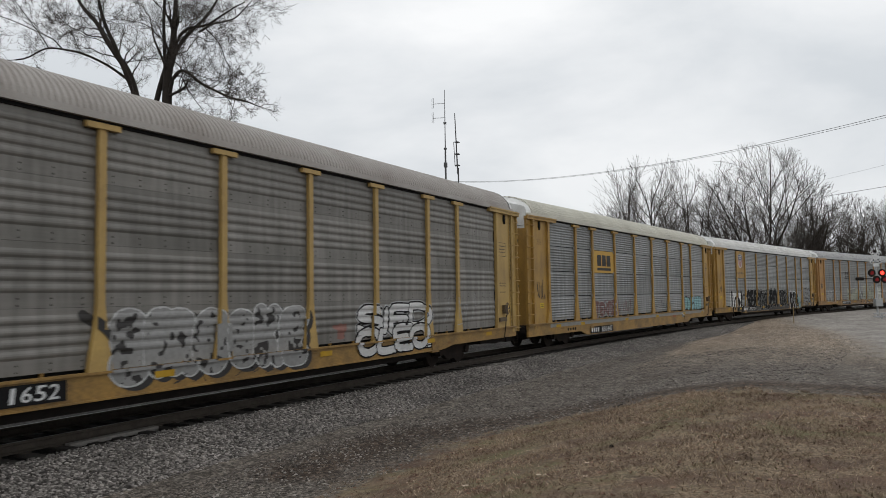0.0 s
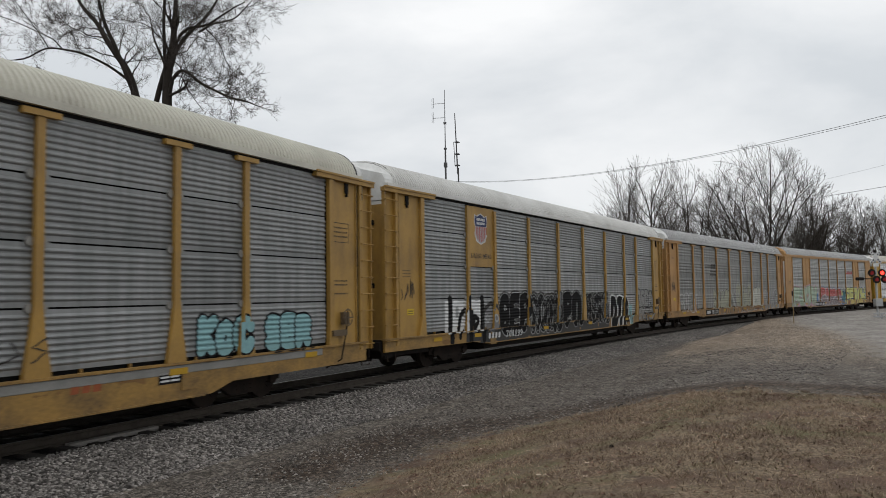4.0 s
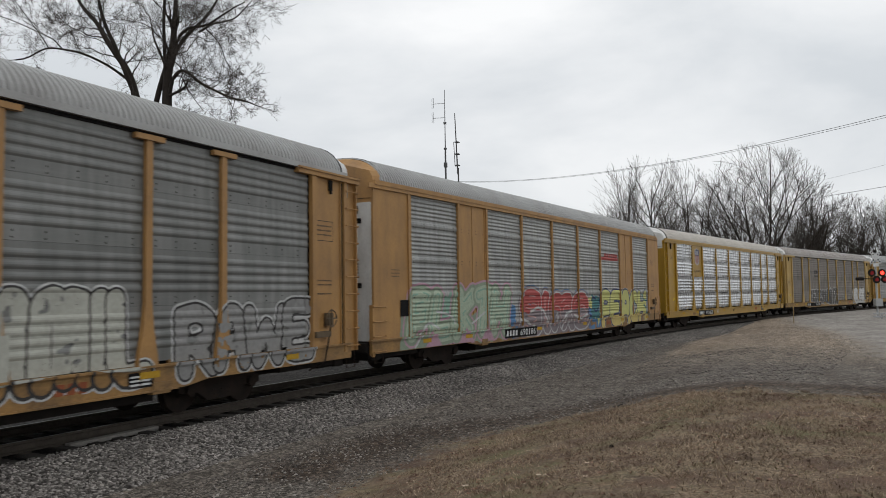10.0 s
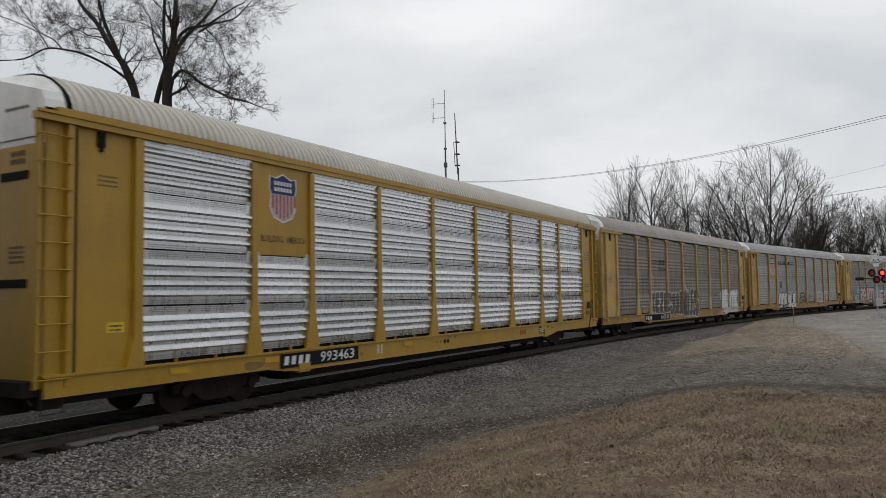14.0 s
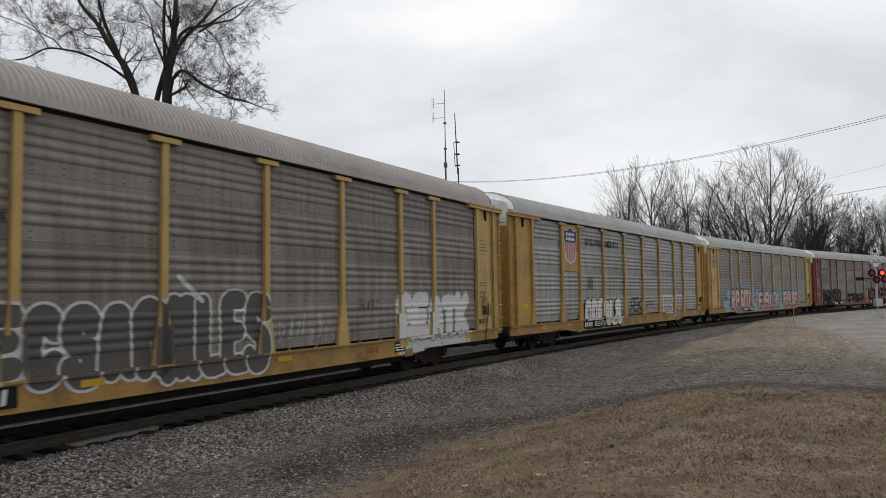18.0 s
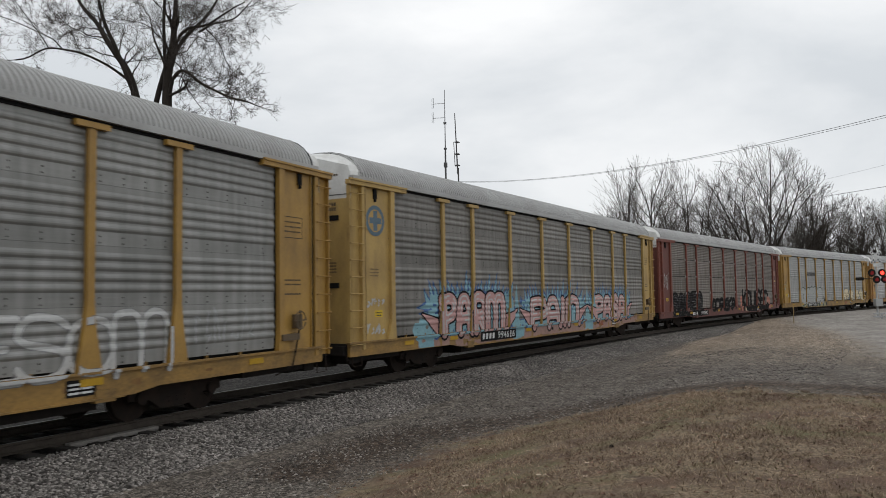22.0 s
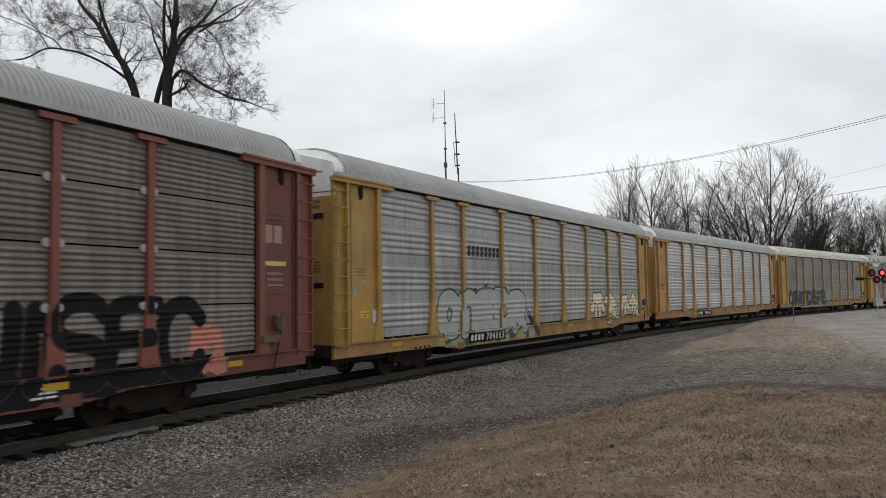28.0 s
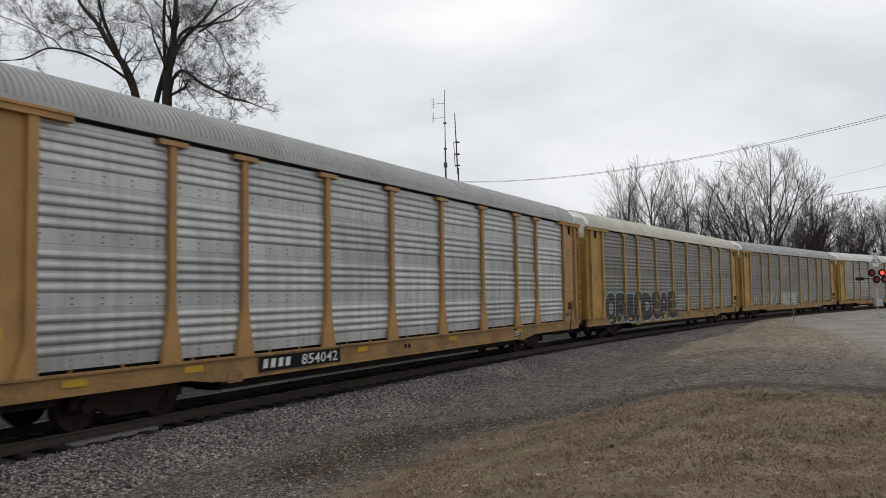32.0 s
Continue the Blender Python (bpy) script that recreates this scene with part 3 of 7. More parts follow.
def perforation_mesh():
    """Rows of small vent holes on the flat bands of the near side's sheets."""
    vs, fs = [], []
    for i, (a, b) in enumerate(zip(POSTS, POSTS[1:])):
        for z0, z1 in zip(ZS, ZS[1:3] if i == 1 else ZS[1:]):
            for row in (0.045, 0.085, 0.885, 0.92, 0.955):
                x = a + 0.2
                while x < b - 0.2:
                    j, z, w = len(vs), z0 + (z1 - z0) * row, 0.022
                    u, y = x - HALF, -1.474 + face_y(z, "tray")
                    vs += [(u, y, z - 0.009), (u + w, y, z - 0.009), (u + w, y, z + 0.009), (u, y, z + 0.009)]
                    fs.append((j, j + 1, j + 2, j + 3))
                    x += 0.06
    return mesh_of("perforations", vs, fs)


WHEELSETS = []


def bogie(car, x):
    f = part("bogie", shared(("bogie",), bogie_frame_mesh), TRUCK, car, "dark cast-steel freight truck", pose(x, 0, 0))
    for dx in (-0.9, 0.9):
        w = part("wheelset", shared(("wheelset",), wheelset_mesh), TRUCK, f, "", pose(dx, 0, 0.42))
        WHEELSETS.append((w, dx))
    for sy in (-1, 1):
        for dx in (-0.22, 0, 0.22):
            part("spring", shared(("spring",), spring_mesh), TRUCK, f, "", pose(dx, sy * 0.99, 0))
        for dx in (-0.9, 0.9):
            part("bearing_cap", shared(("cap",), lambda: wheel_outline(0.12, -0.05, 0.05, 14)), TRUCK, f, "", pose(dx, sy * 1.07, 0.44))
    return f


def autorack(n, cfg):
    """One enclosed car carrier. Its middle on the rail's top is its origin; the sides lie along x."""
    car = base("autorack_car", cfg["label"], "railroad car", "cars of the freight train")
    paint, sheetm = cfg["paint"], PANELS[cfg["sheets"]]
    post_paint = cfg.get("post_paint", paint)
    sill_paint = cfg.get("sill_paint", {YELLOW: YELLOW_SILL, YELLOW_PALE: YELLOW_SILL, TAN: TAN_SILL}.get(paint, paint))
    roofm, style = cfg["roof"], cfg.get("style", "flush")
    ptype = cfg.get("posts", "cap")
    wide = cfg.get("wide", ())
    flip = Matrix.Rotation(math.pi, 4, "Z")
    lead = pose(cfg.get("lead", 0.18), 0, 0)
    # frame, floor, ends
    part("deck", shared(("deck",), lambda: boxes((-HALF + 0.2, -1.46, 0.93, HALF - 0.2, 1.46, 1.03))), SOOT, car)
    part("center_sill", shared(("csill",), lambda: boxes((-HALF - 0.1, -0.3, 0.55, HALF + 0.1, 0.3, 0.93), (-7.4, -1.25, 0.40, 7.4, 1.25, 0.92), (-HALF + 0.3, -0.55, 0.46, HALF - 0.3, 0.55, 0.93), (-HALF + 0.3, -1.3, 0.55, -HALF + 2.7, 1.3, 0.93), (HALF - 2.7, -1.3, 0.55, HALF - 0.3, 1.3, 0.93), (-7.2, -0.9, 0.34, -5.9, -0.3, 0.8), (2.4, -1.0, 0.36, 4.4, -0.35, 0.75), (-3.5, -0.8, 0.38, -1.6, -0.3, 0.7))), SOOT, car)
    # added black sheets behind both sides stand for the dark inside open joints
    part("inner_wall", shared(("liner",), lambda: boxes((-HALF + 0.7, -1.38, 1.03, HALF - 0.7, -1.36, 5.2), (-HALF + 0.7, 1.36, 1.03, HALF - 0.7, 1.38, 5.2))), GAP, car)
    for side in (-1, 1):
        part("side_sill", shared(("sill", side, n == 1), lambda: sill_mesh(side, n == 1)), sill_paint, car)
    roof = part("roof", shared(("roof", cfg.get("roof_pitch", 0.125)), lambda: roof_mesh(cfg.get("roof_pitch", 0.125))), roofm, car)
    part("fascia", shared(("fascia",), lambda: boxes((-HALF + 0.3, -1.59, 5.26, HALF - 0.3, -1.44, 5.385), (-HALF + 0.3, 1.44, 5.26, HALF - 0.3, 1.59, 5.385))), cfg.get("fascia", roofm), roof)
    for m in (lead, flip):
        g = part("end_gable", shared(("cap_end",), end_cap_mesh), cfg.get("gable", WHITE), car, "", m)
        part("gasket", shared(("gasket",), lambda: tube([(-HALF + 0.50, y * 1.006, z + 0.02) for y, z in roof_section()], 0.022, 5)), GAP, g)
        part("gable_slot", shared(("gslot",), lambda: boxes((-HALF + 0.128, -1.40, 4.905, -HALF + 0.139, 1.40, 4.918))), GAP, g)
        for sy in (-0.75, 0.75):
            part("stencil", shared(("gstencil",), lambda: boxes(*[(-HALF + 0.134, -0.30 + i * 0.075, 5.41, -HALF + 0.1385, -0.245 + i * 0.075, 5.46) for i in range(9)])), GRIME, g, "", pose(0, sy, 0))["kind"] = "stuff"
        part("buffer_beam", shared(("beam",), lambda: boxes((-HALF - 0.05, -0.75, 0.42, -HALF + 0.45, 0.75, 0.95), (-HALF + 0.2, -1.35, 0.5, -HALF + 0.6, 1.35, 0.9), bevel=0.02)), SOOT, car, "", m)
        d = part("end_door", shared(("end_door",), lambda: boxes((-HALF + 0.12, -1.46, 0.98, -HALF + 0.2, 1.46, 4.80), (-HALF + 0.10, -0.03, 1.0, -HALF + 0.13, 0.03, 4.78))), cfg.get("door_paint", paint), car, "", m)
        for sz in (4.30, 2.53):
            for sy in (-0.72, 0.72):
                part("grab_slot", shared(("slot",), lambda: boxes((-HALF + 0.105, -0.38, -0.07, -HALF + 0.125, 0.38, 0.07))), GAP, d, "", pose(0, sy, sz))
        for sy in (-1.0, 0.55):
            part("stencil", shared(("dstencil",), lambda: boxes(*[(-HALF + 0.114, i * 0.085, r, -HALF + 0.1195, i * 0.085 + 0.06, r + 0.09 - 0.05 * (r < 4)) for r in (4.62, 4.49, 3.1, 3.02, 2.94, 2.86) for i in range(5)])), GRIME, d, "", pose(0, sy, 0))["kind"] = "stuff"
        part("lock_bar", shared(("lock",), lambda: boxes((-HALF + 0.07, 0.06, 1.1, -HALF + 0.11, 0.14, 5.0), (-HALF + 0.05, 0.03, 4.1, -HALF + 0.1, 0.17, 4.6), bevel=0.008)), SOOT, d)
        part("coupler", shared(("coupler",), lambda: merge(boxes((-HALF - 0.32, -0.09, 0.78, -HALF + 0.3, 0.09, 0.95), bevel=0.02), boxes((-HALF - 0.52, -0.16, 0.72, -HALF - 0.28, 0.12, 1.0), bevel=0.04))), TRUCK, car, "", m)
        part("air_hose", shared(("hose",), lambda: tube([(-HALF + 0.1, -0.35, 0.75), (-HALF - 0.05, -0.35, 0.55), (-HALF - 0.25, -0.33, 0.42), (-HALF - 0.45, -0.30, 0.46)], 0.03, 6)), GAP, car, "", m)
        part("uncoupling_lever", shared(("lever",), lambda: tube([(-HALF - 0.2, -0.2, 0.95), (-HALF - 0.12, -0.6, 0.8), (-HALF - 0.05, -1.35, 0.78), (-HALF - 0.02, -1.5, 0.62)], 0.016, 6)), TRUCK, car, "", m)
        part("end_platform", shared(("plat",), lambda: boxes((-HALF - 0.12, -1.40, 0.74, -HALF + 0.2, 1.40, 0.98))), SOOT, car, "", m)
    # corners: ladder, door panel, beam over them
    for m in (lead, flip):
        for mirror in (False, True):
            y = -1.52
            mm = m @ (pose(-HALF, y, 0) if not mirror else Matrix.Translation((HALF, y, 0)) @ Matrix.Diagonal((-1, 1, 1, 1)))
            if cfg.get("flush_ends"):
                part("corner_panel", shared(("corner", mirror), lambda: boxes((0.10, 0.0, 0.95, 1.95, 0.07, 5.2))), paint, car, "", mm)
                lad = part("ladder", shared(("ladder2", mirror), lambda: boxes((0.02, -0.02, 0.62, 0.10, 0.1, 2.0))), paint, car, "", mm)
                for i in range(4):
                    part("rung", shared(("rung",), rung_mesh), paint, lad, "", pose(0.04, 0.02, 0.75 + i * 0.4))
            else:
                lad = part("ladder", shared(("ladder",), ladder_mesh), post_paint, car, "", mm)
                for i in range(10):
                    part("rung", shared(("rung",), rung_mesh), post_paint, lad, "", pose(0, 0, 1.0 + i * 0.435))
                part("door_panel", shared(("dpanel",), lambda: boxes((0.62, 0.03, 1.0, 1.84, 0.09, 5.15), (0.70, -0.01, 1.0, 0.73, 0.03, 5.15))), paint, car, "", mm)
                part("door_post", shared(("dpost",), lambda: merge(boxes((1.80, -0.06, 1.05, 1.98, 0.05, 5.18)), prism([(1.62, 1.02), (2.02, 1.02), (1.98, 1.6), (1.80, 1.6)], "y", -0.065, 0.05))), post_paint, car, "", mm)
                part("top_beam", shared(("tbeam",), lambda: boxes((-0.06, -0.09, 5.14, 2.55, 0.06, 5.26), (-0.06, -0.12, 5.245, 2.55, -0.05, 5.295))), post_paint, car, "", mm)
                # solid black strip in place of the shaded gap beside the ladder
                part("door_slot", shared(("dslot",), lambda: boxes((0.625, 0.005, 1.02, 0.70, 0.028, 5.12))), GAP, car, "", mm)
                part("door_latch", shared(("latch",), lambda: boxes((1.08, -0.015, 4.86, 1.22, 0.04, 5.12), (1.12, -0.03, 4.78, 1.17, 0.03, 4.95))), GAP, car, "", mm)
            part("stirrup_step", shared(("stirrup",), lambda: tube([(0.12, 0.02, 0.86), (0.12, 0.0, 0.45), (0.5, 0.0, 0.45), (0.5, 0.02, 0.86)], 0.016, 6)), TRUCK, car, "", mm)
    # brake gear on the trailing end of the near side
    part("brake_wheel", shared(("bwheel",), lambda: merge(tube([(HALF - 1.15 + 0.2 * math.cos(a), -1.66, 1.72 + 0.2 * math.sin(a)) for a in np.arange(0, 6.4, 0.4)], 0.016, 5), boxes((HALF - 1.38, -1.665, 1.705, HALF - 0.92, -1.645, 1.735), (HALF - 1.165, -1.665, 1.5, HALF - 1.135, -1.645, 1.95), (HALF - 1.25, -1.64, 1.55, HALF - 1.05, -1.5, 1.85), (HALF - 1.75, -1.64, 1.28, HALF - 1.15, -1.5, 1.42)))), GRIME, car)
    part("brake_chain", shared(("bchain",), lambda: tube([(HALF - 1.15, -1.62, 1.5), (HALF - 1.28, -1.63, 1.1), (HALF - 1.4, -1.62, 0.7), (HALF - 1.6, -1.3, 0.5)], 0.02, 5)), TRUCK, car)
    for x in (-HALF + 4.3, HALF - 4.3):
        bogie(car, x)
    for x in (-HALF + 6.4, HALF - 6.4):
        part("jacking_pad", shared(("pad",), lambda: boxes((-0.2, -1.575, 0.55, 0.2, -1.45, 0.76))), sill_paint, car, "", pose(x, 0, 0))
    # sides: posts and pressed sheets; the far side in one sheet a bay
    inner = POSTS[1:-1] if not cfg.get("flush_ends") else POSTS
    for side in (-1, 1):
        for u in inner:
            m = pose(-HALF + u, -1.52, 0) if side < 0 else flip @ pose(-HALF + u, -1.52, 0)
            part("post", shared(("post", ptype), lambda: post_mesh(ptype)), post_paint, car, "", m)
        for i, (a, b) in enumerate(zip(POSTS, POSTS[1:])):
            if side < 0 and i in wide:
                part("plain_panel", shared(("wide", i), lambda: boxes((0.0, 0.0, 1.08, b - a, 0.05, 5.2))), paint, car, "", pose(-HALF + a, -1.50, 0))
                for dx in (0.09, (b - a) / 2, b - a - 0.09):
                    part("panel_stiffener", shared(("stiff",), lambda: boxes((-0.035, -0.018, 1.08, 0.035, 0.0, 5.2))), paint, car, "", pose(-HALF + a + dx, -1.50, 0))
                continue
            a, b = a + (0.0 if i == 0 else 0.05), b + (0.1 if i == len(POSTS) - 2 else -0.05)
            for k, (z0, z1) in enumerate(zip(ZS, ZS[1:])):
                if side < 0 and i in cfg.get("sign_bays", ()) and k >= cfg.get("sign_from", 2):
                    continue
                gap = joint(style)
                m = pose(-HALF + a, -1.47, 0) if side < 0 else flip @ pose(-HALF + a, -1.47, 0)
                part("side_sheet", shared(("sheet", round(b - a, 2), k, style), lambda: sheet(b - a, z0 + gap, z1 - gap, style)), sheetm, car, "", m)
    part("tab_strip", shared(("tabs",), lambda: boxes(*[(-HALF + a + (b - a) * f - 0.018, -1.475, 1.06, -HALF + a + (b - a) * f + 0.018, -1.42, 1.14) for a, b in zip(POSTS, POSTS[1:]) for f in (0.3, 0.65)])), sill_paint, car)["kind"] = "stuff"
    if style == "tray":
        part("perforated_band", shared(("perf",), perforation_mesh), RIVET, car)["kind"] = "stuff"
    if n == 1:
        part("foot_rail", shared(("foot_rail",), lambda: boxes((-HALF + 2.1, -1.56, 0.86, HALF - 2.1, -1.47, 1.02), bevel=0.01)), BRACKET["blue"], car, "grey rail along the side sheets' foot")
    if style in ("flush", "bulge"):
        part("rivets", shared(("rivets", style), lambda: rivet_mesh(style)), RIVET, car)["kind"] = "stuff"
    else:
        for u in POSTS[1:-1]:
            for z in ZS[1:-1]:
                for sx in (-1, 1):
                    if z > ZS[2] and (u, sx) in ((POSTS[1], 1), (POSTS[2], -1)) and cfg.get("sign_bays"):
                        continue
                    part("sheet_bracket", shared(("bracket",), lambda: wheel_outline(0.075, -0.02, 0.02, 10)), BRACKET[cfg["sheets"]], car, "", pose(-HALF + u + sx * 0.12, -1.49, z))
    if cfg.get("flush_ends") or cfg.get("rail_beam"):
        part("top_rail", shared(("toprail",), lambda: boxes((-HALF + 0.05, -1.57, 5.16, HALF - 0.05, -1.48, 5.29))), paint, car)
        part("top_rail", shared(("toprail2",), lambda: boxes((-HALF + 0.05, 1.48, 5.16, HALF - 0.05, 1.57, 5.29))), paint, car)
    else:
        # added black strip draws the dark gap below the fascia; no rail there
        part("eave_rail", shared(("eave",), lambda: boxes((-HALF + 2.2, -1.50, 5.20, HALF - 2.2, -1.42, 5.27))), GAP, car)
    return car


CARS = [
    dict(label="dirty grey car carrier with yellow posts and white graffiti", paint=YELLOW_PALE, sheets="dull", roof=ROOF_DIRTY),
    dict(label="grey car carrier with yellow frame and cream roof", paint=YELLOW, sheets="blue", roof=ROOF_CREAM, style="fine"),
    dict(label="grey car carrier with black graffiti and white roof", paint=YELLOW, sheets="blue", roof=ROOF_WHITE, style="fine", posts="tee", sign_bays=(1,), sign_from=2),
    dict(label="grey car carrier with orange-yellow posts and pale graffiti", paint=TAN, sheets="slate", roof=ROOF_GREY),
    dict(label="tan flush-sided car carrier with wide tan panels and colourful graffiti", paint=TAN, sheets="light", roof=ROOF_GREY, posts="slim", style="bulge", wide=(1, 7), flush_ends=True, door_paint=WHITE, gable=TAN, fascia=TAN),
    dict(label="clean bright silver car carrier with fresh yellow frame", paint=YELLOW_FRESH, sheets="clean", roof=ROOF_BEIGE, style="tray", posts="tee", rail_beam=True, fascia=YELLOW_FRESH, roof_pitch=0.17, sign_bays=(1,), sign_from=2, lead=0.0),
    dict(label="sooty brown car carrier with pale yellow posts and white graffiti", paint=YELLOW_PALE, sheets="brown", roof=ROOF_DIRTY),
    dict(label="grey car carrier with yellow frame and large shield sign", paint=YELLOW, sheets="grey", roof=ROOF_GREY, sign_bays=(1,), sign_from=2),
    dict(label="dull grey car carrier with pink and blue graffiti", paint=YELLOW_PALE, sheets="dull", roof=ROOF_GREY),
    dict(label="red oxide car carrier with sooty sheets and black graffiti", paint=OXIDE_DARK, post_paint=OXIDE, sheets="brown", roof=ROOF_GREY, style="fine"),
    dict(label="pale grey car carrier with yellow frame and outlined graffiti", paint=YELLOW, sheets="light", roof=ROOF_GREY),
    dict(label="bright galvanised car carrier with tan-yellow frame", paint=TAN, sheets="pale", roof=ROOF_GREY),
    dict(label="grey car carrier with white roof and blue-white graffiti", paint=YELLOW, sheets="dull", roof=ROOF_CREAM),
    dict(label="grey car carrier with grey roof and white scrawls", paint=YELLOW, sheets="dull", roof=ROOF_GREY),
    dict(label="grey car carrier with yellow frame and white roof", paint=YELLOW, sheets="grey", roof=ROOF_WHITE),
    dict(label="grey car carrier with yellow frame and grey roof", paint=YELLOW, sheets="grey", roof=ROOF_GREY),
]
TRAIN = [autorack(n, cfg) for n, cfg in enumerate(CARS)]

# ---- paint on the cars: graffiti, signs and numbers that follow the pressed sheets ----
GLYPHS = {}


def paint_mat(name, col, rough=0.65):
    m = surface("paint_" + name, col, tuple(c * 0.7 for c in col), 0.5, rough, scale=1.2, grain=12, grain_amt=0.2)
    m.node_tree.nodes["Principled BSDF"].inputs["Specular IOR Level"].default_value = 0.25
    return m


def glyph(ch, fat):
    """Triangles of one letter of the built-in font, thickened by fat; points in letter units."""
    key = (ch, round(fat, 3))
    if key not in GLYPHS:
        cu = bpy.data.curves.new("letter", "FONT")
        cu.body, cu.offset, cu.resolution_u, cu.fill_mode = ch, fat, 2, "FRONT"
        ob = bpy.data.objects.new("letter", cu)
        me = ob.to_mesh()
        vs = [(v.co.x, v.co.y) for v in me.vertices]
        fs = [tuple(p.vertices) for p in me.polygons]
        ob.to_mesh_clear()
        bpy.data.objects.remove(ob)
        bpy.data.curves.remove(cu)
        GLYPHS[key] = (vs, fs)
    return GLYPHS[key]


class Flat:
    """Flat shapes on a side, in metres along the car (u) and up (z)."""

    def __init__(self):
        self.v, self.f = [], []

    def add(self, pts, faces=None):
        k = len(self.v)
        self.v += [tuple(p) for p in pts]
        self.f += [tuple(i + k for i in f) for f in (faces or [tuple(range(len(pts)))])]
        return self

    def fan(self, c, pts):
        n = len(pts)
        return self.add([c] + list(pts), [(0, k + 1, (k + 1) % n + 1) for k in range(n)])

    def rect(self, u0, z0, u1, z1, lean=0.0):
        return self.add([(u0, z0), (u1, z0), (u1 + lean, z1), (u0 + lean, z1)])

    def ribbon(self, pts, width):
        n = len(pts)
        vs = []
        for i, p in enumerate(pts):
            a, b = pts[max(0, i - 1)], pts[min(n - 1, i + 1)]
            d = math.hypot(b[0] - a[0], b[1] - a[1]) or 1
            nx, nz = -(b[1] - a[1]) / d * width / 2, (b[0] - a[0]) / d * width / 2
            vs += [(p[0] - nx, p[1] - nz), (p[0] + nx, p[1] + nz)]
        return self.add(vs, [(2 * i, 2 * i + 2, 2 * i + 3, 2 * i + 1) for i in range(n - 1)])

    def text(self, body, u0, u1, z0, z1, fat=0.0, rng=None, wob=0.0, lean=0.0):
        """Letters stretched over a box, each a little turned and shifted where rng is given."""
        n = len(body)
        cell = (u1 - u0) / n
        for i, ch in enumerate(body):
            if ch == " ":
                continue
            v0, _ = glyph(ch, 0.0)
            vs, fs = glyph(ch, fat)
            xs, ys = [p[0] for p in v0], [p[1] for p in v0]
            w, h = max(xs) - min(xs), max(ys) - min(ys)
            r1, r2, r3 = (rng.uniform(-1, 1) for _ in range(3)) if rng else (0, 0, 0)
            ang, sx, sz = r1 * wob * 0.25, cell * (0.98 if rng else 0.80) * (1 + 0.12 * r2 * bool(rng)), (z1 - z0) * (1 - 0.10 * abs(r3) * bool(rng))
            if w < 0.25:
                sx *= 0.35
            cx, cz = u0 + (i + 0.5) * cell, (z0 + z1) / 2 + r3 * wob * 0.06
            out = []
            for x, y in vs:
                a, b = ((x - min(xs)) / w - 0.5) * sx, ((y - min(ys)) / h - 0.5) * sz
                a, b = a * math.cos(ang) - b * math.sin(ang), a * math.sin(ang) + b * math.cos(ang)
                out.append((cx + a + b * lean, cz + b))
            self.add(out, fs)
        return self

    def blob(self, cu, cz, w, h, rng, grow=0.0, power=2.6, rough=0.10, seed=0):
        """A swollen letter-like lobe without any reading."""
        n, pts = 22, []
        for k in range(n):
            a = 2 * math.pi * k / n
            c, s = math.cos(a), math.sin(a)
            q = (abs(c) ** power + abs(s) ** power) ** (-1 / power)
            q *= 1 + rough * noise.noise((c * 1.7 + seed, s * 1.7, seed * 3.1))
            pts.append((cu + q * c * (w / 2 + grow), cz + q * s * (h / 2 + grow)))
        return self.add([(cu, cz)] + pts, [(0, k + 1, (k + 1) % n + 1) for k in range(n)])

    def spikes(self, cu, cz, w, h, n, rng, long=0.35):
        """A ragged star of flames round a middle."""
        pts = []
        for k in range(2 * n):
            a = math.pi * k / n
            r = 1 + (long * rng.uniform(0.5, 1.2) if k % 2 else 0.0)
            pts.append((cu + math.cos(a) * w / 2 * r, cz + math.sin(a) * h / 2 * (r if math.sin(a) > 0 else min(r, 1.05))))
        return self.add([(cu, cz)] + pts, [(0, k + 1, (k + 1) % (2 * n) + 1) for k in range(2 * n)])


def cut(polys, axis, planes):
    """Cut convex polygons of (u, z) points by lines across one axis."""
    planes = sorted(set(planes))
    arr = np.array(planes)
    out = []
    for poly in polys:
        lo, hi = min(p[axis] for p in poly), max(p[axis] for p in poly)
        near = planes[int(np.searchsorted(arr, lo + 1e-6, "right")):int(np.searchsorted(arr, hi - 1e-6))]
        if not near:
            out.append(poly)
            continue
        todo = poly
        for c in near:
            below, above = [], []
            for i, p in enumerate(todo):
                q = todo[(i + 1) % len(todo)]
                (below if p[axis] <= c else above).append(p)
                if (p[axis] <= c) != (q[axis] <= c):
                    t = (c - p[axis]) / (q[axis] - p[axis])
                    m = (p[0] + (q[0] - p[0]) * t, p[1] + (q[1] - p[1]) * t)
                    below.append(m)
                    above.append(m)
            if len(below) > 2:
                out.append(below)
            todo = above
            if len(todo) < 3:
                break
        if len(todo) > 2:
            out.append(todo)
    return out


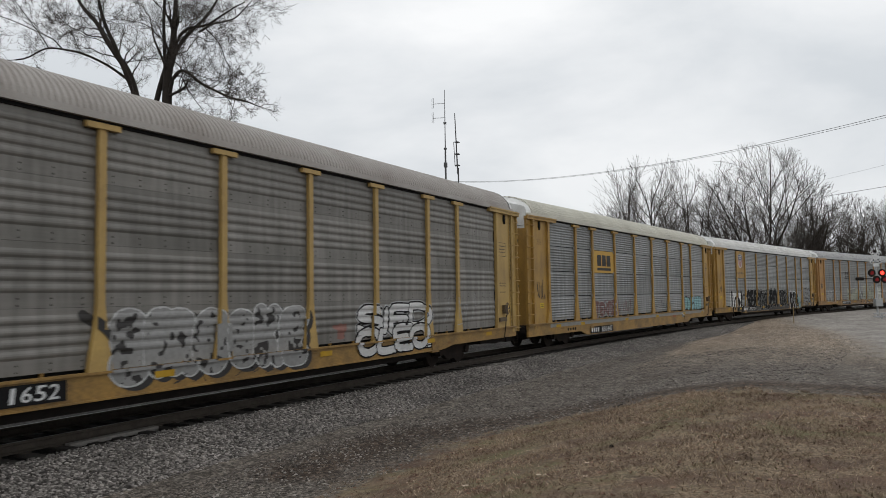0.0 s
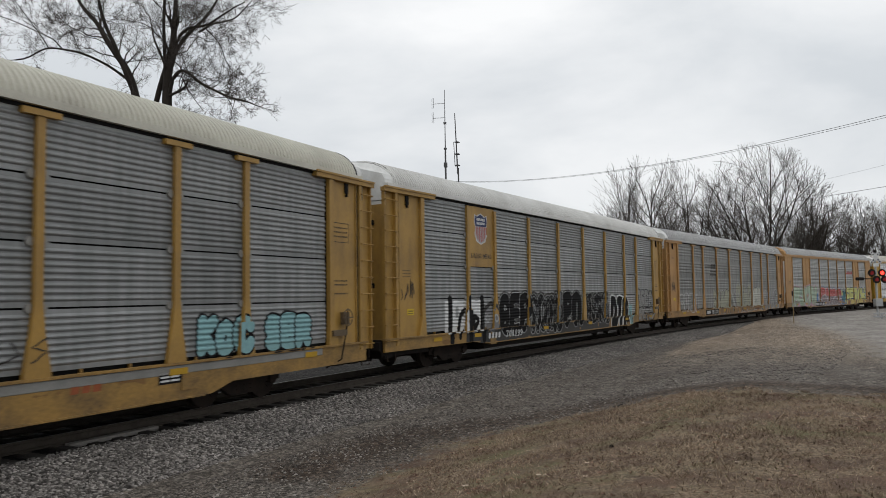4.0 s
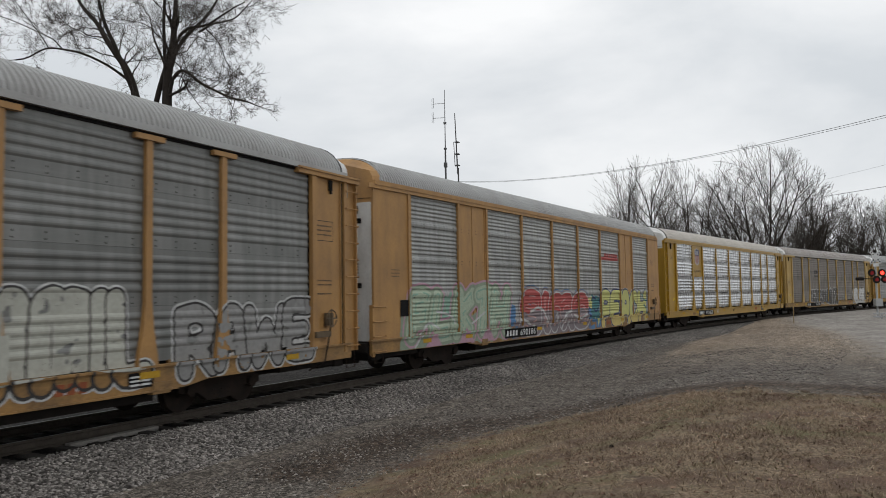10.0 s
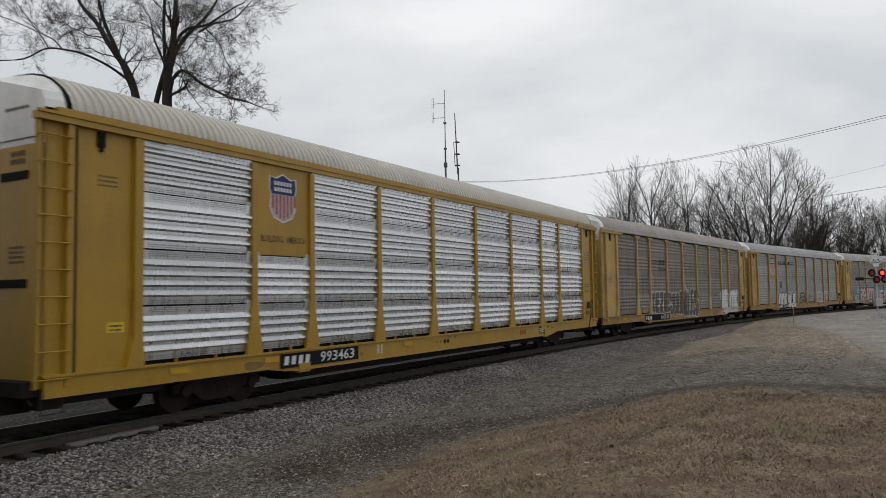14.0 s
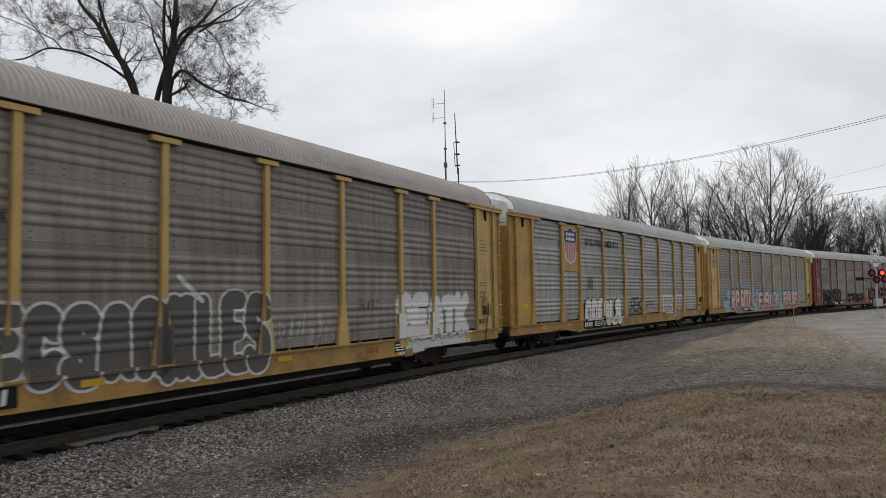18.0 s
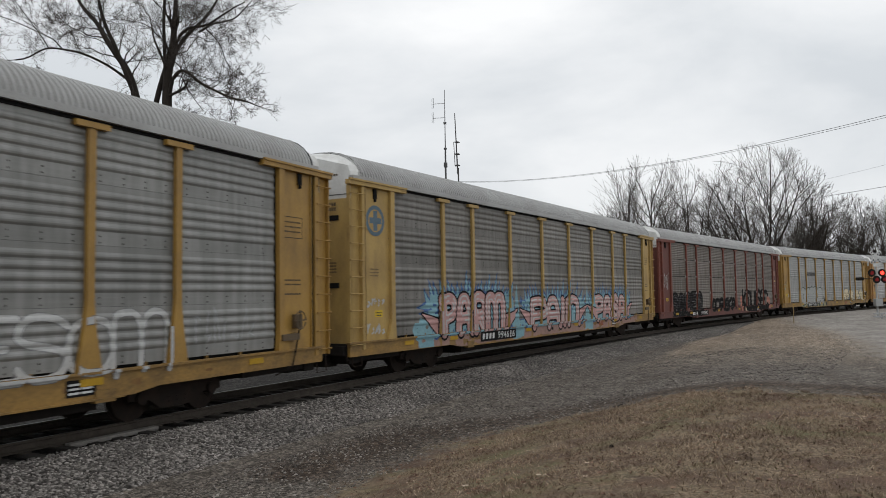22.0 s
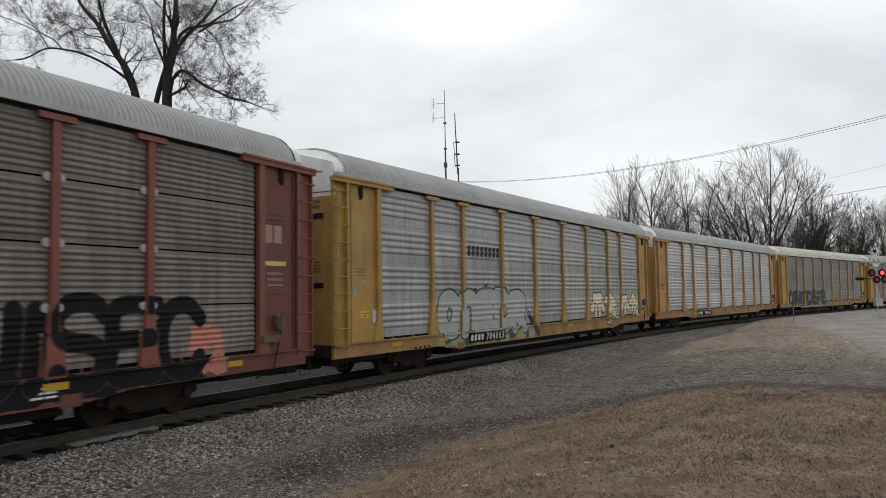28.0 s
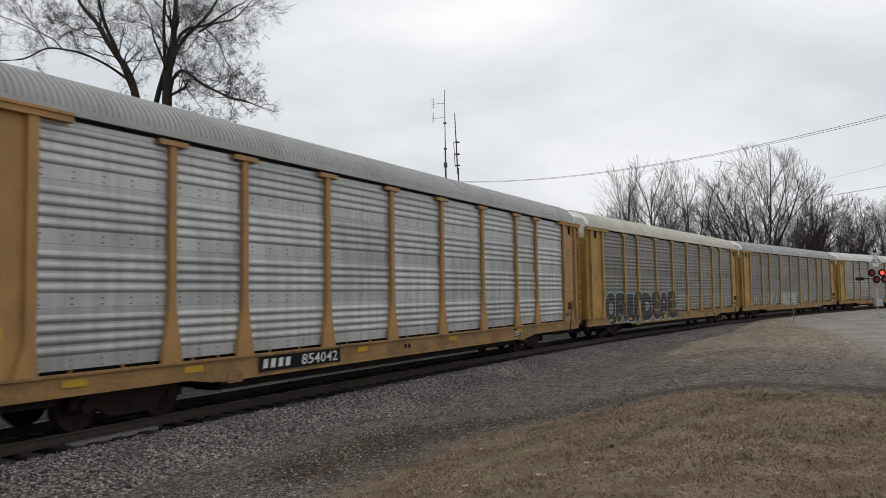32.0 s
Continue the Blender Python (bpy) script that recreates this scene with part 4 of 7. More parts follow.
def on_side(n, name, flat, material, lift=0.004, label="", level=None, kind=""):
    """Lay flat shapes onto the near side of car n: over sheets, posts, sill and end panels, or at one level."""
    car, cfg = TRAIN[n], CARS[n]
    style, wide, flush = cfg.get("style", "flush"), cfg.get("wide", ()), cfg.get("flush_ends")
    slim = cfg.get("posts") == "slim"
    polys = [[flat.v[i] for i in f] for f in flat.f if len(set(f)) > 2]
    posts = POSTS if flush else POSTS[1:-1]
    if level is None:
        foot_mid, foot_end = (0.415, 0.595) if n == 1 else (0.625, 0.715)
        cuts_u, cuts_z = [1.99, SPAN - 1.99, 0.62, SPAN - 0.62, 5.5, SPAN - 5.5], [1.018, 1.077, 1.75, foot_mid, foot_end]
        for p in posts:
            cuts_u += [p - 0.058, p + 0.058] if slim else [p - 0.077, p + 0.077, p - 0.205, p + 0.205]
        cuts_u += [POSTS[i + d] for i in wide for d in (0, 1)]
        polys = cut(polys, 0, cuts_u)
        for z0, z1 in zip(ZS, ZS[1:]):
            cuts_z += [q[1] for q in rib_profile(z0 + joint(style), z1 - joint(style), style)]
        polys = cut(polys, 1, cuts_z)
        polys = [q for q in polys if sum(v[1] for v in q) / len(q) > (foot_mid if 5.5 < sum(v[0] for v in q) / len(q) < SPAN - 5.5 else foot_end)]

    def face_level(u, z):
        if level is not None:
            return level, False
        for p in posts:
            hw = 0.058 if slim else 0.205 if z < 1.75 else 0.077
            if abs(u - p) < hw and z > 1.03:
                return (-1.567 if slim else -1.572), False
        if 1.018 < z < 1.077:
            return -1.602, False
        if z < 1.05:
            return -1.552, False
        if u < 1.99 or u > SPAN - 1.99:
            return (-1.522, False) if flush else (-1.492 if 0.7 < min(u, SPAN - u) else -1.575, False)
        for i in wide:
            if POSTS[i] <= u <= POSTS[i + 1]:
                return -1.522, False
        return -1.47, True

    out_v, out_f, wavy, known = [], [], [], {}
    for poly in polys:
        c = (sum(p[0] for p in poly) / len(poly), sum(p[1] for p in poly) / len(poly))
        y, ribbed = face_level(*c)
        ids = []
        for u, z in poly:
            key = (int(u * 5000 + 0.5), int(z * 5000 + 0.5), y)
            if key not in known:
                known[key] = len(out_v)
                out_v.append((u - HALF, y - lift, z))
                wavy.append(ribbed)
            if known[key] not in ids:
                ids.append(known[key])
        if len(ids) > 2:
            out_f.append(tuple(ids))
    co = np.array(out_v)
    co[:, 1] += np.where(wavy, rib_y(co[:, 2], style), 0.0)
    ob = part(name, mesh_of(name, co.tolist(), out_f), material, car, label)
    if kind:
        ob["kind"] = kind
    return ob


RIB_TABLE = {}


def rib_y(z, style):
    if style not in RIB_TABLE:
        zz, yy = [], []
        for z0, z1 in zip(ZS, ZS[1:]):
            for y, q in rib_profile(z0 + joint(style), z1 - joint(style), style):
                zz.append(q)
                yy.append(y)
        RIB_TABLE[style] = (zz, yy)
    return np.interp(z, *RIB_TABLE[style])


# letter skeletons in a unit box: bent strokes of spray-can lettering
SKEL = {
    "A": [[(0, 0), (0.08, 0.55), (0.25, 0.93), (0.5, 1), (0.75, 0.93), (0.92, 0.55), (1, 0)], [(0.1, 0.4), (0.9, 0.4)]],
    "B": [[(0, 0), (0, 1)], [(0, 1), (0.7, 0.98), (0.95, 0.78), (0.7, 0.53), (0.1, 0.52)], [(0.1, 0.52), (0.8, 0.5), (1, 0.25), (0.75, 0.02), (0, 0)]],
    "C": [[(1, 0.8), (0.7, 1), (0.25, 0.97), (0, 0.7), (0, 0.3), (0.25, 0.03), (0.7, 0), (1, 0.2)]],
    "D": [[(0, 0), (0, 1)], [(0, 1), (0.6, 0.97), (1, 0.7), (1, 0.3), (0.6, 0.03), (0, 0)]],
    "E": [[(1, 1), (0.05, 0.97), (0, 0.5), (0.05, 0.03), (1, 0)], [(0, 0.5), (0.8, 0.52)]],
    "G": [[(1, 0.85), (0.7, 1), (0.25, 0.97), (0, 0.7), (0, 0.3), (0.25, 0.03), (0.7, 0), (1, 0.2), (1, 0.45), (0.6, 0.45)]],
    "H": [[(0, 0), (0, 1)], [(1, 0), (1, 1)], [(0, 0.5), (1, 0.5)]],
    "I": [[(0.5, 0), (0.5, 1)]],
    "K": [[(0, 0), (0, 1)], [(1, 1), (0.1, 0.5)], [(0.1, 0.5), (1, 0)]],
    "L": [[(0, 1), (0, 0.05), (1, 0)]],
    "M": [[(0, 0), (0, 0.85), (0.2, 1), (0.4, 0.95), (0.5, 0.7), (0.5, 0.05)], [(0.5, 0.7), (0.6, 0.95), (0.8, 1), (1, 0.85), (1, 0)]],
    "N": [[(0, 0), (0, 0.9)], [(0, 0.85), (0.3, 1), (0.7, 1), (1, 0.8), (1, 0)]],
    "O": [[(0.5, 1), (0.15, 0.9), (0, 0.5), (0.15, 0.1), (0.5, 0), (0.85, 0.1), (1, 0.5), (0.85, 0.9), (0.5, 1)]],
    "P": [[(0, 0), (0, 0.95)], [(0, 0.95), (0.55, 1), (0.95, 0.88), (1, 0.68), (0.85, 0.5), (0.4, 0.44), (0, 0.44)]],
    "R": [[(0, 0), (0, 0.95)], [(0, 0.95), (0.55, 1), (0.95, 0.88), (1, 0.68), (0.85, 0.5), (0.4, 0.44), (0, 0.44)], [(0.45, 0.44), (1, 0)]],
    "S": [[(1, 0.85), (0.75, 1), (0.25, 1), (0, 0.78), (0.15, 0.57), (0.8, 0.46), (1, 0.25), (0.8, 0.02), (0.25, 0), (0, 0.15)]],
    "T": [[(0, 0.95), (0.5, 1), (1, 0.95)], [(0.5, 1), (0.5, 0)]],
    "U": [[(0, 1), (0, 0.3), (0.25, 0.02), (0.75, 0.02), (1, 0.3), (1, 1)]],
    "V": [[(0, 1), (0.5, 0), (1, 1)]],
    "W": [[(0, 1), (0.2, 0.05), (0.5, 0.7), (0.8, 0.05), (1, 1)]],
    "Z": [[(0, 1), (1, 0.95), (0, 0.05), (1, 0)]],
}


def smooth_line(pts, k=4):
    """A line bent softly through its points."""
    if len(pts) < 3:
        return pts
    p = np.array([pts[0]] + list(pts) + [pts[-1]], float)
    out = []
    for i in range(1, len(p) - 2):
        for t in np.arange(0, 1, 1 / k):
            out.append(0.5 * (2 * p[i] + (p[i + 1] - p[i - 1]) * t + (2 * p[i - 1] - 5 * p[i] + 4 * p[i + 1] - p[i + 2]) * t * t + (3 * p[i] - p[i - 1] - 3 * p[i + 1] + p[i + 2]) * t ** 3))
    return [tuple(q) for q in out] + [tuple(p[-1])]


class Canvas:
    """A patch of a car's side on which spray paint is laid as distance fields, then cut out as shapes."""

    def __init__(self, u0, u1, z0, z1, step=0.035):
        self.u0, self.z0, self.step = float(u0), float(z0), step
        nu, nz = int((u1 - u0) / step) + 2, int((z1 - z0) / step) + 2
        self.U, self.Z = np.meshgrid(u0 + np.arange(nu) * step, z0 + np.arange(nz) * step)

    def stroke(self, pts, r0, r1=None):
        """Distance to a bent stroke, less its half width, which may taper."""
        r1 = r0 if r1 is None else r1
        out = np.full(self.U.shape, 9.0)
        n = len(pts) - 1
        for i in range(n):
            (ax, az), (bx, bz) = pts[i], pts[i + 1]
            dx, dz = bx - ax, bz - az
            t = np.clip(((self.U - ax) * dx + (self.Z - az) * dz) / (dx * dx + dz * dz + 1e-9), 0, 1)
            out = np.minimum(out, np.hypot(self.U - ax - dx * t, self.Z - az - dz * t) - (r0 + (r1 - r0) * (i + t) / n))
        return out

    def box(self, u0, u1, z0, z1):
        return np.maximum(np.maximum(u0 - self.U, self.U - u1), np.maximum(z0 - self.Z, self.Z - z1))

    def grain(self, size, seed):
        """Smooth noise from 0 to 1 over the patch."""
        rng = np.random.RandomState(seed)
        nu, nz = int((self.U[0, -1] - self.u0) / size) + 3, int((self.Z[-1, 0] - self.z0) / size) + 3
        g = rng.rand(nz, nu)
        x, z = (self.U - self.u0) / size, (self.Z - self.z0) / size
        i, j = x.astype(int), z.astype(int)
        a, b = x - i, z - j
        a, b = a * a * (3 - 2 * a), b * b * (3 - 2 * b)
        return (g[j, i] * (1 - a) + g[j, i + 1] * a) * (1 - b) + (g[j + 1, i] * (1 - a) + g[j + 1, i + 1] * a) * b

    def shape(self, F):
        """The part of the patch where the field is below zero, as flat polygons."""
        fl, h = Flat(), self.step
        ins = F < 0
        full = ins[:-1, :-1] & ins[1:, :-1] & ins[:-1, 1:] & ins[1:, 1:]
        some = (ins[:-1, :-1] | ins[1:, :-1] | ins[:-1, 1:] | ins[1:, 1:]) & ~full
        for j in range(full.shape[0]):
            row = np.flatnonzero(np.diff(np.concatenate(([0], full[j].astype(int), [0]))))
            z = self.z0 + j * h
            for a, b in zip(row[::2].tolist(), row[1::2].tolist()):
                fl.rect(self.u0 + a * h, z, self.u0 + b * h, z + h)
        F = F.tolist()
        for j, i in zip(*(q.tolist() for q in np.nonzero(some))):
            cs = [(i, j), (i + 1, j), (i + 1, j + 1), (i, j + 1)]
            poly = []
            for k in range(4):
                (ia, ja), (ib, jb) = cs[k], cs[(k + 1) % 4]
                fa, fb = F[ja][ia], F[jb][ib]
                if fa < 0:
                    poly.append((self.u0 + ia * h, self.z0 + ja * h))
                if (fa < 0) != (fb < 0):
                    t = fa / (fa - fb)
                    poly.append((self.u0 + (ia + (ib - ia) * t) * h, self.z0 + (ja + (jb - ja) * t) * h))
            if len(poly) > 2:
                fl.add(poly)
        return fl


def lay(n, name, cv, F, mat, lift):
    fl = cv.shape(F)
    if fl.f:
        on_side(n, name, fl, mat, lift, kind="stuff")


def throw(n, word, u0, u1, z0, z1, r, fill, line, edge=0.05, halo=None, halo_w=0.04, drop=None, inline=None, low=None, seed=1, lean=0.0, wear=0.0, over=0.06, jig=0.05, base_lift=0.0):
    """A word of fat sprayed letters: each letter with its outline over the one before, and on request a halo,
    a drop shadow (du, dz, paint), an inner line (depth, width, paint) and a second paint below a height."""
    rng = random.Random(seed)
    cv = Canvas(u0 - 0.35, u1 + 0.35, min(z0 - 0.3, 0.45), z1 + 0.3)
    size = [{"I": 0.5, "M": 1.35, "W": 1.35, "O": 1.05}.get(c, 1.0) for c in word]
    unit, at = (u1 - u0) / sum(size), u0
    O, F = np.full(cv.U.shape, 9.0), np.full(cv.U.shape, 9.0)
    for c, s in zip(word, size):
        w = s * unit
        a, b = at - over * w + r, at + w + over * w - r
        if b < a + 0.1:
            a, b = (a + b) / 2 - 0.05, (a + b) / 2 + 0.05
        lo, hi = z0 + r + rng.uniform(-jig, jig), z1 - r + rng.uniform(-jig, jig) * 1.5
        tilt = lean + rng.uniform(-jig, jig)
        d = np.full(cv.U.shape, 9.0)
        for st in SKEL[c]:
            pts = smooth_line([(a + x * (b - a) + (z - 0.5) * tilt * (hi - lo), lo + z * (hi - lo) + rng.uniform(-0.02, 0.02)) for x, z in st])
            d = np.minimum(d, cv.stroke(pts, r))
        O = np.minimum(O, d - edge)
        F = np.minimum(np.maximum(F, edge - d), d)
        at += w
    if drop:
        du, dz, mat = drop
        G = O.copy()
        for k in (0.5, 1.0):
            si, sj = int(round(k * du / cv.step)), int(round(k * dz / cv.step))
            G = np.minimum(G, np.roll(np.roll(O, si, 1), sj, 0))
        lay(n, "graffiti_shadow", cv, G, mat, base_lift + 0.003)
    if halo:
        lay(n, "graffiti_halo", cv, np.maximum(O - halo_w, -0.02 - O), halo, base_lift + 0.005)
    lay(n, "graffiti_outline", cv, np.maximum(O, -0.015 - F), line, base_lift + 0.007)
    worn = F
    if wear:
        worn = np.maximum(F, (wear - 0.6 * cv.grain(0.09, seed) - 0.4 * cv.grain(0.35, seed + 1)) * 0.4)
    if low:
        lay(n, "graffiti_fill", cv, np.maximum(worn, (low[0] - cv.Z) + 0.15 * (cv.grain(0.5, seed + 2) - 0.5)), fill, base_lift + 0.009)
        if low[1]:
            lay(n, "graffiti_fill", cv, np.maximum(worn, (cv.Z - low[0]) - 0.15 * (cv.grain(0.5, seed + 2) - 0.5)), low[1], base_lift + 0.009)
    else:
        lay(n, "graffiti_fill", cv, worn, fill, base_lift + 0.009)
    if inline:
        depth, width, mat = inline
        lay(n, "graffiti_inline", cv, np.maximum(np.abs(F + depth) - width / 2, (0.30 - cv.grain(0.25, seed + 5)) * 0.3), mat, base_lift + 0.011)


def patch(n, u0, u1, z0, z1, mat, seed=1, rough=0.25, lift=0.004, holes=0.0, name="graffiti_ground"):
    """A rolled or fogged patch of paint with an uneven rim."""
    cv = Canvas(u0 - rough, u1 + rough, z0 - rough * 0.6, z1 + rough)
    F = cv.box(u0, u1, z0, z1) + rough * (cv.grain(0.35, seed) + 0.5 * cv.grain(0.12, seed + 1) - 0.75)
    if holes:
        F = np.maximum(F, (holes - cv.grain(0.2, seed + 2)) * 0.3)
    lay(n, name, cv, F, mat, lift)


def lines(n, strokes, r, mat, lift=0.012, taper=None):
    """Single sprayed lines, each bent through a few points."""
    us, zs = [p[0] for s in strokes for p in s], [p[1] for s in strokes for p in s]
    cv = Canvas(min(us) - 0.2, max(us) + 0.2, min(zs) - 0.2, max(zs) + 0.2, 0.03)
    F = np.full(cv.U.shape, 9.0)
    for s in strokes:
        F = np.minimum(F, cv.stroke(smooth_line(s), r, taper))
    lay(n, "graffiti_stroke", cv, F, mat, lift)


def flames(n, u0, u1, z0, z1, seed):
    """A ragged blue flame ground: pale inside, dark tips, spikes leaning outwards."""
    rng = random.Random(seed)
    cv = Canvas(u0 - 0.9, u1 + 0.9, 0.62, z1 + 0.8)
    mid, half = (u0 + u1) / 2, (u1 - u0) / 2
    inner = cv.box(u0, u1, z0, z1 - 0.12)
    outer = inner.copy()
    count = int((u1 - u0) / 0.24)
    for k in range(count + 1):
        f = -1 + 2 * k / count
        a = (mid + f * half, z1 - 0.25 - 0.25 * abs(f) ** 3)
        tall = rng.uniform(0.45, 0.88) * (1.0 if k % 2 else 0.75)
        b = (a[0] + f * 0.35 + rng.uniform(-0.05, 0.12), a[1] + tall)
        outer = np.minimum(outer, cv.stroke([a, (b[0] + f * 0.05, b[1] + 0.12)], 0.19, 0.005))
        inner = np.minimum(inner, cv.stroke([a, b], 0.13, 0.005))
    for side in (-1, 1):
        for z in (z0 + 0.15, (z0 + z1) / 2, z1 - 0.4):
            a = (mid + side * (half - 0.2), z)
            b = (a[0] + side * rng.uniform(0.5, 0.95), z + rng.uniform(-0.1, 0.25))
            outer = np.minimum(outer, cv.stroke([a, b], 0.24, 0.01))
            inner = np.minimum(inner, cv.stroke([a, (b[0] - side * 0.15, b[1])], 0.17, 0.01))
    lay(n, "graffiti_flame", cv, outer, P["blue"], 0.002)
    lay(n, "graffiti_flame", cv, np.maximum(inner, (0.22 - cv.grain(0.12, seed)) * 0.3), P["sky"], 0.004)


def wings(n, u, z, length, side):
    """A rose wedge with a black rim, drawn out to a point."""
    cv = Canvas(u - abs(length) - 0.3, u + abs(length) + 0.3, z - 0.3, z + 0.9)
    d = cv.stroke([(u, z + 0.12), (u + side * length, z + 0.55)], 0.24, 0.01)
    lay(n, "graffiti_outline", cv, d - 0.05, P["black"], 0.006)
    lay(n, "graffiti_fill", cv, d, P["rose"], 0.008)


def bun(n, u, z, turn, k=1.0):
    """A cream bun over four stubby drops, with a black rim."""
    c, s = math.cos(turn), math.sin(turn)

    def at(x, y):
        return (u + k * (x * c - y * s), z + k * (x * s + y * c))
    cv = Canvas(u - 1.1, u + 1.1, z - 0.75, z + 0.85, 0.025)
    O, F = np.full(cv.U.shape, 9.0), np.full(cv.U.shape, 9.0)
    for pts, r in (([at(-0.50, 0.06), at(-0.66, -0.10)], 0.17), ([at(-0.19, 0.0), at(-0.22, -0.30)], 0.15), ([at(0.19, 0.0), at(0.22, -0.30)], 0.15), ([at(0.50, 0.06), at(0.66, -0.10)], 0.17), ([at(-0.36, 0.34), at(0, 0.31), at(0.36, 0.34)], 0.21)):
        f = cv.stroke(pts, r * k)
        O, F = np.minimum(O, f - 0.045), np.minimum(np.maximum(F, 0.03 - f), f)
    lay(n, "graffiti_outline", cv, O, P["black"], 0.006)
    lay(n, "graffiti_fill", cv, F, P["cream"], 0.009)


def scrawl(n, u0, u1, z0, z1, count, seed, mat, width=0.03):
    """Thin spray strokes without any reading."""
    rng = random.Random(seed)
    fl = Flat()
    w = (u1 - u0) / count
    for i in range(count):
        a, h = u0 + i * w, z1 - z0
        pts = [(a + w * rng.uniform(0.0, 0.3), z0 + h * rng.uniform(0, 0.25))]
        for k in range(3):
            pts.append((a + w * rng.uniform(0.1, 1.0), z0 + h * rng.uniform(0.0, 1.0)))
        sm = []
        for k in range(len(pts) - 1):
            for t in (0, 0.33, 0.66):
                e = t * t * (3 - 2 * t)
                sm.append((pts[k][0] + (pts[k + 1][0] - pts[k][0]) * t, pts[k][1] + (pts[k + 1][1] - pts[k][1]) * e))
        fl.ribbon(sm + [pts[-1]], width * rng.uniform(0.7, 1.3))
    on_side(n, "graffiti_scrawl", fl, mat, 0.010, kind="stuff")


def bars(n, u0, u1, z0, z1, count, mat, lift=0.008, name="lettering_bar", gap=0.28, lean=0.0, level=None):
    fl = Flat()
    w = (u1 - u0) / count
    for i in range(count):
        fl.rect(u0 + i * w, z0, u0 + i * w + w * (1 - gap), z1, lean)
    return on_side(n, name, fl, mat, lift, "", level, "stuff")


P = dict(
    slate=paint_mat("slate_blue", (0.10, 0.15, 0.19)),
    black=PAINT_BLACK, white=PAINT_WHITE, silver=paint_mat("dull_silver", (0.33, 0.34, 0.34)), khaki=paint_mat("pale_khaki", (0.275, 0.28, 0.22)),
    cyan=paint_mat("pale_cyan", (0.20, 0.36, 0.38)), teal=paint_mat("sea_green", (0.20, 0.33, 0.26)), mint=paint_mat("mint_green", (0.33, 0.395, 0.30)),
    red=paint_mat("signal_red", (0.34, 0.07, 0.065)), rose=paint_mat("dusty_rose", (0.44, 0.26, 0.245)), sky=paint_mat("sky_blue", (0.19, 0.345, 0.40)),
    navy=paint_mat("navy_blue", (0.026, 0.038, 0.10)), lime=paint_mat("lime_yellow", (0.44, 0.44, 0.16)), orange=paint_mat("orange", (0.42, 0.13, 0.035)),
    maroon=paint_mat("faded_maroon", (0.16, 0.09, 0.085)), grey=paint_mat("smoke_grey", (0.16, 0.16, 0.165)), cream=paint_mat("cream", (0.58, 0.50, 0.34)),
    signyellow=paint_mat("sign_yellow", (0.46, 0.28, 0.06)), dark=paint_mat("faded_black", (0.036, 0.034, 0.033)), violet=paint_mat("pale_violet", (0.26, 0.20, 0.26)), reflect=paint_mat("reflector_yellow", (0.42, 0.25, 0.02)),
    wash=paint_mat("thin_grey_wash", (0.24, 0.24, 0.235)), pale=paint_mat("dusty_white", (0.43, 0.435, 0.43)), chalk=paint_mat("chalky_ivory", (0.38, 0.385, 0.34)),
    chalkwhite=paint_mat("chalk_white", (0.50, 0.50, 0.495)), sage=paint_mat("grey_sage", (0.22, 0.27, 0.20)), orchid=paint_mat("dusty_orchid", (0.40, 0.24, 0.30)),
    plum=paint_mat("grey_plum", (0.19, 0.16, 0.17)), skyblue=paint_mat("clear_blue", (0.07, 0.17, 0.33)), blue=paint_mat("strong_blue", (0.045, 0.10, 0.24)),
    deepteal=paint_mat("deep_teal", (0.05, 0.16, 0.17)), butter=paint_mat("butter_yellow", (0.50, 0.40, 0.14)), brick=paint_mat("brick_red", (0.26, 0.075, 0.03)),
    fadedred=paint_mat("faded_red", (0.24, 0.12, 0.10)), smut=paint_mat("smutty_grey", (0.075, 0.07, 0.066)), soot=paint_mat("thin_soot", (0.09, 0.088, 0.083)),
    dustpink=paint_mat("dusty_pink", (0.30, 0.19, 0.16)), salmon=paint_mat("salmon", (0.42, 0.17, 0.12)), olive=paint_mat("pale_olive", (0.26, 0.25, 0.15)),
    forest=paint_mat("dark_green_grey", (0.045, 0.065, 0.055)), mist=paint_mat("mist_grey", (0.33, 0.34, 0.33)),
)


def number_board(n, u, digits, u_mark, z=0.73, board=True, lean=0.03, dark_len=None):
    """The car's number in white on a black board on the side sill; the owner's code as plain bars."""
    h = 0.23
    end = u + 0.225 * len(digits)
    if board:
        on_side(n, "number_board", Flat().rect(u_mark - 0.12, z - 0.05, (dark_len or end + 0.1), z + h + 0.04), P["black"], 0.021)
    bars(n, u_mark, u_mark + 0.95, z + 0.02, z + h - 0.02, 4, P["white"], 0.024, gap=0.42, lean=lean)
    on_side(n, "number", Flat().text(digits, u, end, z, z + h, 0.008, None, 0, 0.12), P["white"], 0.024, kind="stuff")


LV = -1.50


